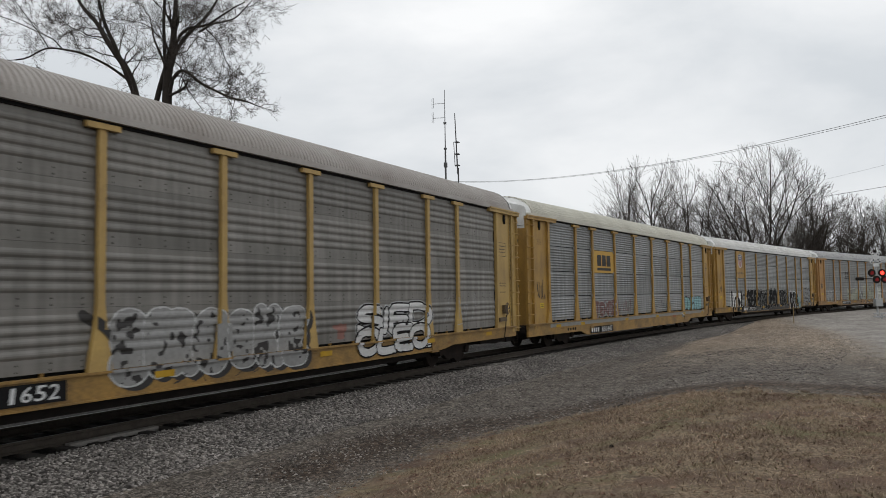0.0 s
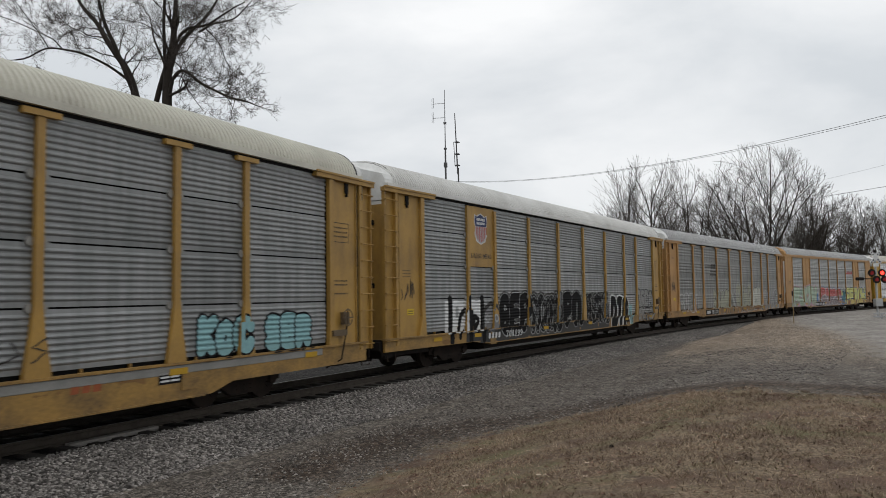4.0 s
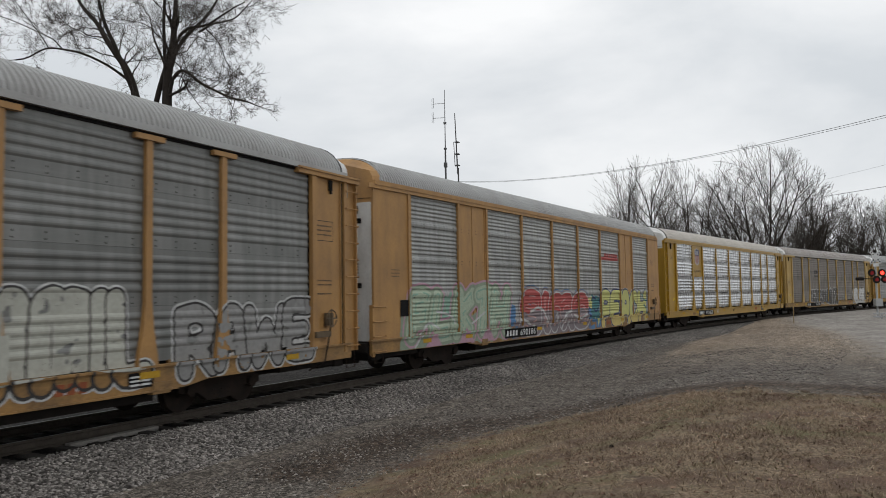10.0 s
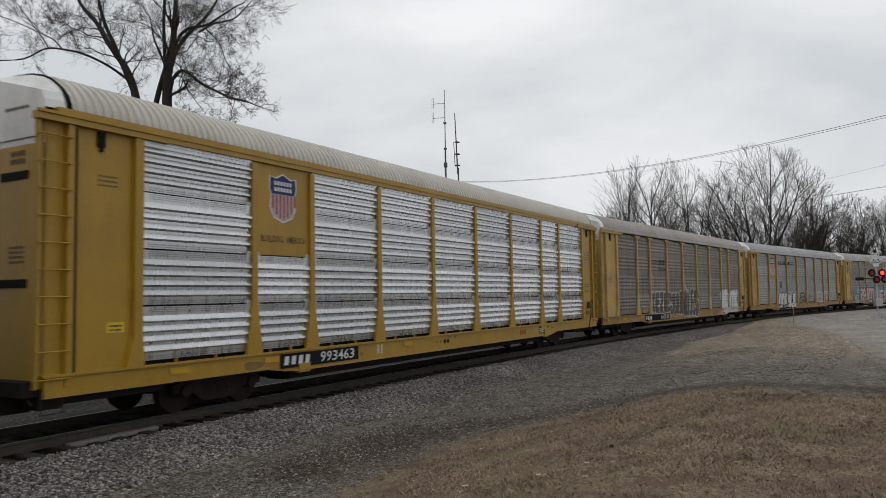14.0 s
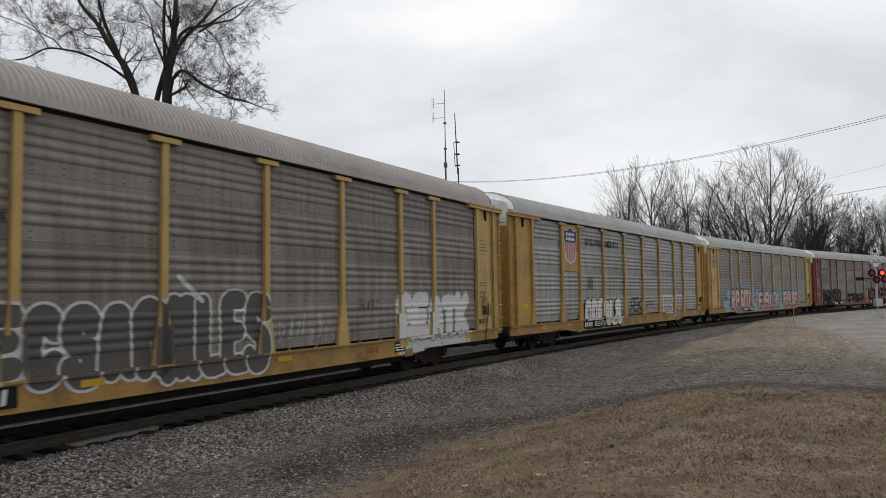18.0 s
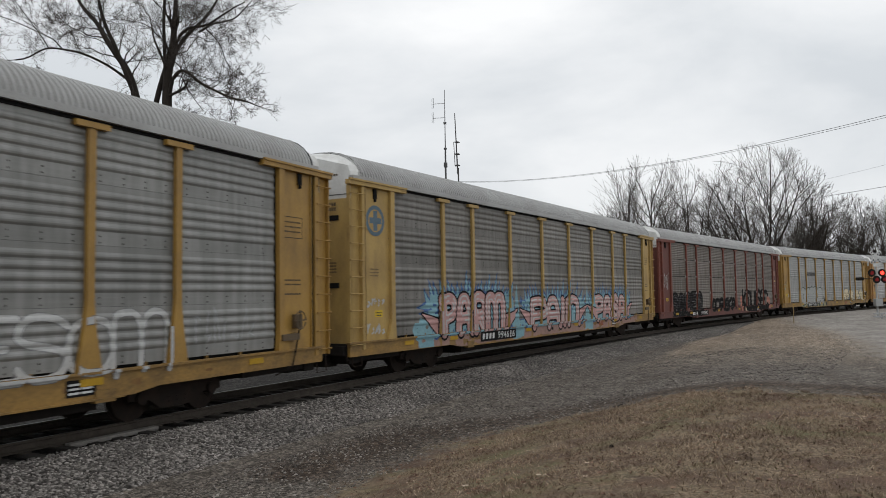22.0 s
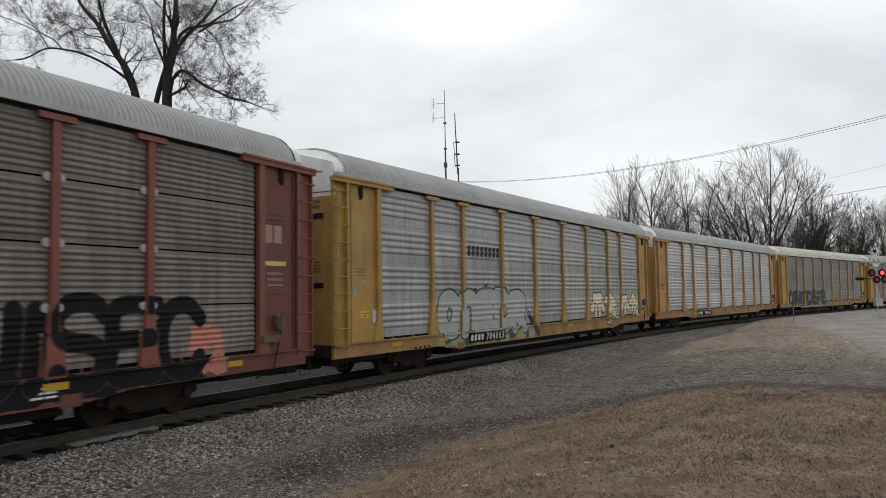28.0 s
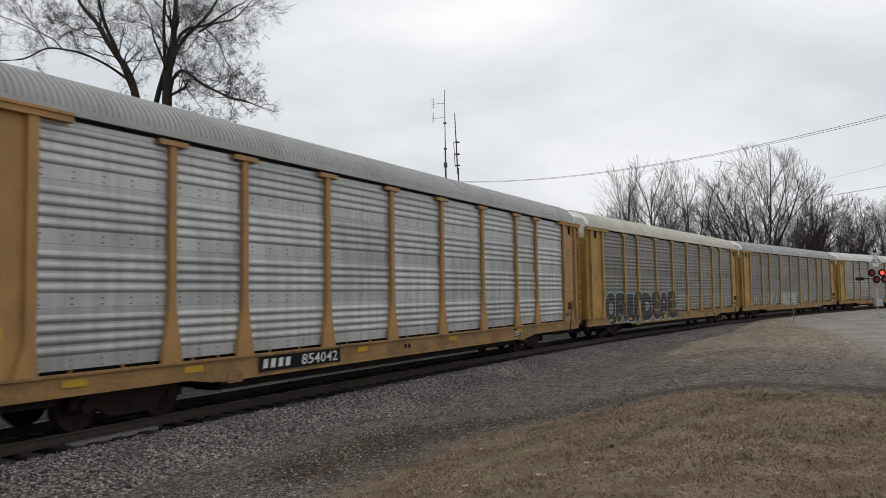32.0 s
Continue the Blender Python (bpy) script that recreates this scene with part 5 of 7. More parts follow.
def shield(n, cu, z0, z1, w):
    """A railroad shield: white rim, blue head with plain bars, red and white stripes."""
    def outline(g):
        h = z1 - z0
        pts = [(-0.5, 0.94), (-0.30, 0.90), (0.0, 1.0), (0.30, 0.90), (0.5, 0.94), (0.53, 0.72), (0.46, 0.56), (0.50, 0.30), (0.36, 0.10), (0.0, 0.0), (-0.36, 0.10), (-0.50, 0.30), (-0.46, 0.56), (-0.53, 0.72)]
        return [(cu + a * (w + 2 * g), z0 - g + b * (h + 2 * g)) for a, b in pts]
    on_side(n, "shield_rim", Flat().fan((cu, (z0 + z1) / 2), outline(0.035)), P["white"], 0.003, "white-rimmed shield sign", LV)
    on_side(n, "shield_field", Flat().fan((cu, (z0 + z1) / 2), outline(0)), P["silver"], 0.005, "", LV)
    h = z1 - z0
    head = Flat().fan((cu, z0 + 0.75 * h), [(cu - 0.47 * w, z0 + 0.58 * h), (cu + 0.47 * w, z0 + 0.58 * h), (cu + 0.53 * w, z0 + 0.72 * h), (cu + 0.5 * w, z0 + 0.94 * h), (cu + 0.30 * w, z0 + 0.90 * h), (cu, z0 + h), (cu - 0.30 * w, z0 + 0.90 * h), (cu - 0.5 * w, z0 + 0.94 * h), (cu - 0.53 * w, z0 + 0.72 * h)])
    on_side(n, "shield_head", head, P["navy"], 0.008, "", LV)
    st = Flat()
    for i in range(7):
        x = cu + (-0.45 + i * 0.15) * w
        low = 0.05 + 0.30 * abs((-0.45 + i * 0.15 + 0.03) / 0.5) ** 2
        st.rect(x, z0 + low * h, x + 0.072 * w, z0 + 0.57 * h)
    on_side(n, "shield_stripe", st, P["red"], 0.008, "", LV, "stuff")
    for z in (0.64, 0.77):
        bars(n, cu - 0.36 * w, cu + 0.38 * w, z0 + z * h, z0 + (z + 0.085) * h, 6, P["white"], 0.011, level=LV)


def sign_panel(n, u0, u1, z0, z1, mat):
    part("sign_panel", boxes((u0 - HALF, -1.50, z0, u1 - HALF, -1.44, z1)), mat, TRAIN[n], "plain painted sign panel")


def reflectors(n, skip=()):
    for i, u in enumerate((2.6, 5.1, 10.6, 15.4, 20.5, 24.6)):
        if i not in skip:
            on_side(n, "reflector", Flat().rect(u, 0.85, u + 0.45, 0.97), P["reflect"], 0.022, "yellow reflective strip")


for _n in range(16):
    reflectors(_n)
    _paint = P["dark"]
    for _z in (3.95, 3.84, 3.73, 2.62, 2.52, 2.30):
        bars(_n, 25.90, 26.5, _z, _z + 0.035, 7, _paint, 0.005, "stencil", 0.35)
    for _z in (4.36, 4.28, 4.20) if _n % 2 else (2.95, 2.86, 2.77):
        bars(_n, 1.10, 1.50, _z, _z + 0.028, 8, GRIME, 0.005, "stencil", 0.35)
    if _n != 4:
        on_side(_n, "stencil_box", Flat().rect(25.85, 3.6, 26.55, 3.615).rect(25.85, 4.08, 26.55, 4.095).rect(25.85, 3.615, 25.865, 4.08).rect(26.535, 3.615, 26.55, 4.08), _paint, 0.005)

WARN = paint_mat("warning_yellow", (0.58, 0.40, 0.03))
RUST = surface("rust_brown_stain", (0.20, 0.105, 0.03), (0.11, 0.055, 0.02), 0.7, 0.75, scale=5)
for _n in range(16):
    _r = random.Random(200 + _n)
    if _n != 4:
        on_side(_n, "warning_label", Flat().rect(1.30, 1.68, 1.65, 1.86), WARN, 0.006, "small yellow warning label")
        bars(_n, 1.34, 1.62, 1.78, 1.81, 6, P["dark"], 0.008, "label_line", 0.2)
        bars(_n, 1.36, 1.60, 1.71, 1.74, 5, P["dark"], 0.008, "label_line", 0.2)
    for _k in range(9):
        patch(_n, *(lambda u, w, z, h: (u, u + w, z, z + h))(_r.uniform(2.3, 25.0), _r.uniform(0.1, 0.7), _r.uniform(0.74, 0.90), _r.uniform(0.02, 0.10)), RUST, _k, 0.10, 0.0025, name="sill_stain")
    for _u in (3.8, 4.05, 4.3, 4.52) if _n % 3 == 1 else (12.9, 13.1):
        on_side(_n, "sill_hole", Flat().blob(_u, 0.72 if _n % 3 == 1 else 0.85, 0.15, 0.13, None, 0, 2.0, 0.1, 3), P["black"], 0.005)
    # maker's mark in rust red, and the black inspection board with white lines
    _u = 18.45 + 0.4 * (_n % 3 == 0)
    bars(_n, _u, _u + 0.62, 0.75, 0.93, 3, P["brick"], 0.006, "logo_shape", 0.25, 0.03)
    on_side(_n, "inspection_board", Flat().rect(20.25, 0.70, 20.82, 0.97), P["black"], 0.006)
    for _z in (0.74, 0.81, 0.88):
        bars(_n, 20.30, 20.78, _z, _z + 0.035, 2, P["white"], 0.008, "board_line", 0.12)

# car 0
throw(0, "SMOOKE", 9.7, 14.9, 0.80, 2.05, 0.24, P["wash"], P["pale"], 0.03, None, 0, (0.14, -0.07, P["dark"]), None, None, 11, 0.0, 0.36)
lines(0, [[(9.2, 2.0), (9.6, 1.75), (9.95, 1.3)], [(14.3, 1.7), (14.6, 1.2), (14.4, 0.9)]], 0.09, P["dark"], 0.008)
throw(0, "SIED", 17.1, 20.7, 1.25, 1.98, 0.10, P["chalkwhite"], P["black"], 0.04, P["silver"], 0.03, None, None, None, 12, 0.1, 0.25)
throw(0, "OLEO", 17.0, 20.6, 0.74, 1.40, 0.10, P["chalkwhite"], P["black"], 0.04, None, 0, None, None, None, 13, 0.1, 0.25, base_lift=0.012)
patch(0, 15.9, 16.6, 1.25, 1.5, P["fadedred"], 3, 0.2, 0.003, 0.45)
number_board(0, 7.87, "1652", 6.25)
scrawl(0, 11.0, 14.0, 0.66, 0.9, 6, 13, P["dark"], 0.02)
scrawl(0, 21.7, 24.3, 1.2, 2.3, 4, 14, P["silver"], 0.02)
# car 1
sign_panel(1, 6.80, 9.40, 3.17, 4.19, P["signyellow"])
on_side(1, "logo_bar", Flat().rect(7.3, 3.28, 9.0, 3.40), P["dark"], 0.004, "", LV)
for _i in range(3):
    on_side(1, "logo_shape", Flat().rect(7.32 + _i * 0.58, 3.48, 7.80 + _i * 0.58, 4.0).add([(7.3 + _i * 0.58, 3.6), (7.82 + _i * 0.58, 3.6), (7.82 + _i * 0.58, 3.68), (7.3 + _i * 0.58, 3.68)]), P["dark"], 0.004 + 0.002 * _i, "", LV)
patch(1, 7.0, 9.4, 1.15, 1.80, P["maroon"], 21, 0.12, 0.003, 0.4)
throw(1, "TERNE", 7.0, 9.5, 1.12, 1.85, 0.10, P["maroon"], P["silver"], 0.03, None, 0, None, None, None, 21, 0.0, 0.35)
scrawl(1, 9.9, 11.8, 1.2, 1.9, 7, 22, P["maroon"], 0.05)
throw(1, "KOC", 21.3, 22.8, 1.1, 1.85, 0.13, P["cyan"], P["black"], 0.045, None, 0, None, None, None, 23)
throw(1, "SER", 23.3, 24.9, 1.06, 1.82, 0.13, P["cyan"], P["black"], 0.045, None, 0, None, None, None, 24)
scrawl(1, 15.7, 18.1, 1.3, 1.9, 6, 25, P["dark"], 0.025)
scrawl(1, 5.0, 6.5, 1.3, 1.8, 6, 26, P["silver"], 0.04)
scrawl(1, 1.05, 1.75, 2.0, 2.85, 5, 27, P["dark"], 0.03)
number_board(1, 7.47, "850447", 6.27, z=0.45)
# car 2: a black wall of letters along the foot
patch(2, 4.6, 18.2, 0.62, 1.02, P["dark"], 30, 0.12, 0.003, 0.12)
patch(2, 3.4, 5.8, 1.02, 2.05, P["white"], 31, 0.06, 0.003, 0.22)
lines(2, [[(3.7, 0.8), (3.72, 2.1)], [(4.9, 0.75), (4.88, 2.1)], [(5.78, 0.75), (5.8, 2.1)]], 0.13, P["black"], 0.006)
lines(2, [[(4.2, 0.9), (4.3, 1.5), (4.6, 1.75)], [(5.35, 1.0), (5.2, 1.5), (5.5, 1.4), (5.35, 1.15)]], 0.09, P["black"], 0.006)
lines(2, [[(6.4, 1.95), (5.95, 1.7), (5.87, 1.3), (6.1, 0.85), (6.6, 0.8), (6.95, 1.2), (6.9, 1.7), (6.4, 1.95)]], 0.07, P["dark"], 0.006)
patch(2, 6.0, 6.85, 0.95, 1.8, P["grey"], 32, 0.2, 0.003, 0.4)
lines(2, [[(6.0, 1.45), (6.15, 1.55), (6.3, 1.4), (6.15, 1.3), (6.0, 1.45)], [(6.5, 1.45), (6.65, 1.55), (6.8, 1.4), (6.65, 1.3), (6.5, 1.45)]], 0.03, P["silver"], 0.008)
throw(2, "GEP", 7.05, 9.55, 0.78, 2.22, 0.20, P["black"], P["silver"], 0.03, P["dark"], 0.05, None, None, None, 33)
throw(2, "ROMU", 9.55, 12.55, 0.72, 2.20, 0.17, P["black"], P["silver"], 0.03, P["dark"], 0.08, None, (0.09, 0.03, P["silver"]), None, 34, 0.05)
throw(2, "PN", 12.80, 14.75, 0.80, 2.28, 0.24, P["black"], P["silver"], 0.025, P["dark"], 0.05, None, None, None, 35)
patch(2, 15.3, 18.2, 0.9, 2.22, P["dark"], 36, 0.14, 0.004, 0.15)
throw(2, "MAKS", 15.3, 18.25, 0.85, 2.28, 0.17, P["black"], P["silver"], 0.022, None, 0, None, (0.10, 0.03, P["pale"]), None, 37, 0.0, 0.1)
throw(2, "DTR", 18.6, 21.2, 0.50, 2.08, 0.22, P["black"], P["white"], 0.075, None, 0, None, None, None, 38, 0.08, base_lift=0.004)
patch(2, 20.7, 21.85, 0.50, 1.60, P["cyan"], 39, 0.12, 0.004, 0.12)
scrawl(2, 20.9, 21.7, 0.55, 1.5, 6, 39, P["dark"], 0.03)
throw(2, "ORDA", 22.75, 25.5, 1.40, 2.33, 0.14, P["wash"], P["black"], 0.045, None, 0, None, None, None, 40, 0.0, 0.4)
throw(2, "EKNO", 22.75, 25.5, 0.72, 1.45, 0.14, P["wash"], P["black"], 0.045, None, 0, None, None, None, 41, 0.0, 0.4, base_lift=0.012)
number_board(2, 7.35, "701199", 6.05, board=False)
sign_panel(2, 4.82, 6.71, 3.17, 5.18, YELLOW)
shield(2, 5.76, 3.95, 4.95, 0.78)
on_side(2, "slogan", Flat().text("BUILDING AMERICA", 5.05, 6.50, 3.46, 3.61, 0.01), P["dark"], 0.004, "", LV, "stuff")
# car 3
throw(3, "COEU", 2.3, 5.6, 0.98, 2.08, 0.19, P["wash"], P["pale"], 0.03, None, 0, None, None, None, 46, 0.0, 0.62)
scrawl(3, 1.10, 1.65, 2.2, 2.9, 6, 41, P["dark"], 0.03)
throw(3, "SOMNU", 8.7, 12.75, 0.62, 2.28, 0.20, P["khaki"], P["dark"], 0.04, P["pale"], 0.035, None, None, (1.05, None), 42, 0.0, 0.40)
lines(3, [[(12.4, 2.3), (12.8, 2.1), (13.2, 1.6), (13.65, 1.0)]], 0.03, P["pale"], 0.010)
lines(3, [[(12.2, 1.2), (12.4, 1.55), (12.8, 1.6), (12.95, 1.2), (12.75, 1.0)], [(13.45, 2.02), (13.3, 1.85), (13.45, 1.68), (13.6, 1.85), (13.45, 2.02)], [(13.62, 1.65), (13.5, 1.5), (13.62, 1.36), (13.75, 1.5), (13.62, 1.65)]], 0.035, P["dark"], 0.010)
throw(3, "GMWA", 13.9, 17.65, 0.66, 2.66, 0.18, P["khaki"], P["dark"], 0.04, P["pale"], 0.035, None, None, (1.05, None), 43, 0.0, 0.36)
throw(3, "AMIL", 17.75, 20.7, 0.80, 2.46, 0.19, P["chalk"], P["dark"], 0.04, P["pale"], 0.035, None, None, (1.05, None), 44, 0.0, 0.25)
throw(3, "RAWE", 21.45, 25.6, 0.76, 2.15, 0.17, P["wash"], P["dark"], 0.045, P["pale"], 0.045, None, None, None, 45, 0.0, 0.28)
number_board(3, 8.06, "851232", 6.96)
for _i in range(3):
    on_side(3, "logo_stripe", Flat().rect(7.26, 3.78 + _i * 0.09, 8.56, 3.82 + _i * 0.09), P["dark"], 0.006)
bars(3, 8.36, 9.36, 3.75, 4.05, 2, P["dark"], 0.007, "logo_shape", 0.15)
bars(3, 8.26, 9.42, 3.5, 3.62, 7, P["dark"], 0.007, gap=0.2)
bars(3, 8.16, 9.42, 3.28, 3.40, 8, P["dark"], 0.007, gap=0.2)
# car 4: three bright pieces
patch(4, 1.5, 8.4, 0.62, 1.72, P["sage"], 50, 0.3, 0.003, 0.06)
patch(4, 2.3, 4.6, 1.30, 2.25, P["teal"], 51, 0.3, 0.0035, 0.10)
throw(4, "PLKTH", 1.95, 8.3, 0.85, 2.50, 0.27, P["mint"], P["sage"], 0.10, P["orchid"], 0.07, None, (0.13, 0.05, P["teal"]), None, 52, 0.22, 0.16)
lines(4, [[(2.2, 0.75), (3.0, 1.4), (3.6, 1.2)], [(3.5, 1.75), (4.3, 1.6), (4.6, 1.35)], [(5.6, 1.3), (6.5, 1.65)]], 0.035, P["pale"], 0.013)
for _u in (3.2, 5.2, 6.6):
    on_side(4, "graffiti_flash", Flat().add([(_u - 0.5, 0.68), (_u + 0.5, 0.68), (_u + 0.05, 1.2)]), P["orchid"], 0.014)
on_side(4, "graffiti_patch", Flat().rect(1.50, 1.66, 1.92, 2.12), P["black"], 0.016)
scrawl(4, 1.52, 1.90, 1.7, 2.08, 4, 53, P["cyan"], 0.035)
patch(4, 8.6, 16.3, 0.62, 1.30, P["plum"], 54, 0.25, 0.003, 0.1)
throw(4, "SIMS", 9.4, 16.2, 0.68, 2.32, 0.40, P["red"], P["pale"], 0.05, P["plum"], 0.08, (0.0, 0.12, P["skyblue"]), (0.26, 0.05, P["rose"]), (1.55, P["plum"]), 55, 0.05, 0.1)
lines(4, [[(10.2, 1.55), (10.9, 1.7), (11.5, 1.5), (11.8, 1.0)], [(13.0, 0.8), (13.6, 1.3), (14.3, 1.5)], [(14.6, 1.3), (15.3, 1.15), (16.1, 1.3)], [(9.3, 1.3), (9.9, 1.2), (10.6, 0.85)]], 0.05, P["pale"], 0.013)
patch(4, 8.7, 9.5, 1.85, 2.2, P["silver"], 56, 0.2, 0.004, 0.45)
patch(4, 8.4, 8.9, 0.7, 1.9, P["skyblue"], 57, 0.2, 0.004, 0.35)
patch(4, 16.1, 17.9, 0.65, 1.85, P["skyblue"], 58, 0.3, 0.003, 0.25)
patch(4, 16.6, 17.8, 1.0, 2.1, P["deepteal"], 59, 0.35, 0.005, 0.2)
patch(4, 16.3, 16.7, 1.6, 2.05, P["lime"], 60, 0.2, 0.006, 0.3)
patch(4, 17.2, 17.7, 0.7, 1.1, P["lime"], 61, 0.2, 0.006, 0.3)
lines(4, [[(16.4, 1.6), (16.3, 1.3), (16.6, 1.2)], [(17.0, 1.5), (17.3, 1.4), (17.6, 1.55)], [(16.7, 1.9), (16.9, 2.05), (17.2, 1.95)], [(17.7, 1.9), (17.9, 1.5), (17.8, 1.1)]], 0.05, P["navy"], 0.009)
patch(4, 19.4, 25.0, 1.7, 2.25, P["deepteal"], 62, 0.3, 0.003, 0.3)
throw(4, "PEACH", 17.85, 24.9, 0.64, 2.36, 0.25, P["lime"], P["navy"], 0.07, P["pale"], 0.03, None, None, (1.12, P["butter"]), 57, 0.12, 0.06, 0.05, 0.04)
lines(4, [[(24.6, 1.85), (25.2, 1.75)], [(24.6, 1.55), (25.1, 1.35)], [(24.9, 1.2), (25.35, 0.9)]], 0.06, P["deepteal"], 0.012, 0.02)
on_side(4, "red_lettering", Flat().rect(17.8, 3.78, 20.45, 3.92, 0.05), P["red"], 0.02)
bars(4, 18.5, 20.4, 3.93, 4.1, 6, P["red"], 0.02, lean=0.06)
number_board(4, 9.1, "690186", 8.0)
# car 5
sign_panel(5, 4.82, 6.71, 3.17, 5.18, YELLOW_FRESH)
shield(5, 5.76, 3.93, 4.97, 0.80)
on_side(5, "slogan", Flat().text("BUILDING AMERICA", 5.05, 6.50, 3.46, 3.60, 0.01), P["dark"], 0.004, "", LV, "stuff")
number_board(5, 6.95, "993463", 5.70, dark_len=8.47)
on_side(5, "number", Flat().text("R1", 9.3, 9.6, 0.74, 0.97, 0.01), P["white"], 0.008)
# car 6
throw(6, "KEZE", 6.85, 9.60, 1.08, 2.25, 0.17, P["smut"], P["pale"], 0.055, None, 0, None, None, None, 61, 0.05, 0.12)
throw(6, "CSAN", 9.65, 12.4, 0.85, 2.22, 0.19, P["smut"], P["pale"], 0.05, None, 0, None, None, None, 62, 0.0, 0.12)
throw(6, "MLES", 12.3, 15.15, 0.72, 2.34, 0.18, P["smut"], P["pale"], 0.05, None, 0, None, None, None, 63, 0.0, 0.12)
lines(6, [[(12.7, 2.65), (13.1, 2.35), (13.3, 2.2)]], 0.05, P["pale"], 0.010)
scrawl(6, 15.5, 17.7, 1.2, 1.9, 8, 63, P["silver"], 0.035)
scrawl(6, 5.1, 6.0, 1.4, 1.9, 4, 66, P["silver"], 0.03)
scrawl(6, 18.6, 19.6, 1.9, 2.2, 5, 67, P["dark"], 0.03)
throw(6, "NEATK", 20.5, 25.0, 0.95, 2.30, 0.22, P["chalkwhite"], P["black"], 0.022, P["pale"], 0.02, None, None, None, 64, 0.0, 0.12)
patch(6, 20.5, 25.0, 0.66, 1.0, P["pale"], 65, 0.1, 0.004, 0.1, "sill_patch")
number_board(6, 8.1, "160531", 5.8, dark_len=9.55)
for _i in range(3):
    on_side(6, "logo_stripe", Flat().rect(7.2, 3.78 + _i * 0.09, 8.5, 3.82 + _i * 0.09), P["dark"], 0.006)
bars(6, 8.3, 9.3, 3.75, 4.05, 2, P["dark"], 0.007, "logo_shape", 0.15)
bars(6, 8.2, 9.4, 3.45, 3.57, 7, P["dark"], 0.007, gap=0.2)
# car 7
sign_panel(7, 4.82, 6.71, 3.17, 5.18, YELLOW)
shield(7, 5.78, 3.52, 5.05, 1.22)
on_side(7, "slogan", Flat().text("BUILDING", 7.42, 9.36, 4.38, 4.70, 0.015), P["black"], 0.008)
on_side(7, "slogan", Flat().text("AMERICA", 9.70, 11.64, 4.38, 4.70, 0.015), P["black"], 0.008)
throw(7, "ODPOLS", 7.3, 11.75, 0.70, 1.95, 0.19, P["chalkwhite"], P["black"], 0.045, None, 0, (-0.16, -0.09, P["black"]), None, None, 71, 0.0, 0.05, 0.08)
patch(7, 7.62, 8.22, 2.38, 2.95, P["soot"], 7, 0.10, 0.004, 0.05, "soot_blot")
throw(7, "AEK", 13.2, 14.9, 1.25, 1.95, 0.04, P["dark"], P["dark"], 0.02, None, 0, None, None, None, 72, 0.1)
scrawl(7, 13.2, 14.9, 1.05, 1.5, 6, 72, P["dark"], 0.05)
scrawl(7, 15.5, 16.9, 1.3, 1.9, 6, 73, P["dark"], 0.03)
throw(7, "ESOM", 18.6, 22.4, 0.95, 2.05, 0.06, P["pale"], P["grey"], 0.015, None, 0, None, None, None, 74)
scrawl(7, 23.1, 24.9, 1.3, 2.1, 7, 75, P["silver"], 0.03)
scrawl(6, 25.8, 26.5, 1.5, 2.6, 6, 76, P["dark"], 0.035)
scrawl(2, 1.0, 1.7, 2.1, 2.8, 5, 28, P["dark"], 0.03)
number_board(7, 8.12, "853971", 6.97)
# car 8: pink letters in blue flames
patch(8, 3.3, 24.2, 0.64, 1.00, P["dustpink"], 80, 0.12, 0.0015, 0.25)
for _word, _a, _b, _z0, _z1, _sd in (("PARM", 4.65, 9.0, 0.92, 2.32, 81), ("PAIN", 11.25, 16.1, 0.84, 2.12, 82), ("PASA", 18.2, 22.55, 0.90, 2.14, 83)):
    flames(8, _a - 0.55, _b + 0.45, 0.98, _z1 + 0.05, _sd)
    wings(8, _a - 0.05, 1.15, 0.95, -1)
    wings(8, _b + 0.05, 1.15, 1.05, 1)
    throw(8, _word, _a, _b, _z0, _z1, 0.18, P["rose"], P["black"], 0.065, None, 0, None, (0.10, 0.06, P["pale"]), None, _sd, 0.0, 0.05, 0.05, 0.03, base_lift=0.004)
for _u in (10.0, 17.2):
    lines(8, [[(_u, 1.1), (_u + 0.02, 1.9), (_u + 0.03, 2.6)]], 0.26, P["sky"], 0.005, 0.01)
    patch(8, _u - 0.45, _u + 0.45, 0.66, 1.3, P["sky"], int(_u), 0.15, 0.0035)
patch(8, 3.2, 4.2, 0.66, 1.5, P["sky"], 86, 0.25, 0.0035, 0.15)
number_board(8, 8.28, "994616", 7.18)
on_side(8, "round_emblem", Flat().blob(1.35, 4.27, 0.84, 0.84, None, 0, 2.0, 0.0, 1), P["slate"], 0.006)
on_side(8, "round_emblem", Flat().blob(1.35, 4.27, 0.62, 0.62, None, 0, 2.0, 0.0, 1), YELLOW_PALE, 0.008)
on_side(8, "round_emblem", Flat().rect(1.26, 4.0, 1.44, 4.54).rect(1.08, 4.19, 1.26, 4.35).rect(1.44, 4.19, 1.62, 4.35), P["slate"], 0.010)
scrawl(8, 0.95, 1.75, 1.95, 2.25, 5, 84, P["pale"], 0.05)
scrawl(8, 0.95, 1.75, 1.2, 1.55, 5, 85, P["pale"], 0.05)
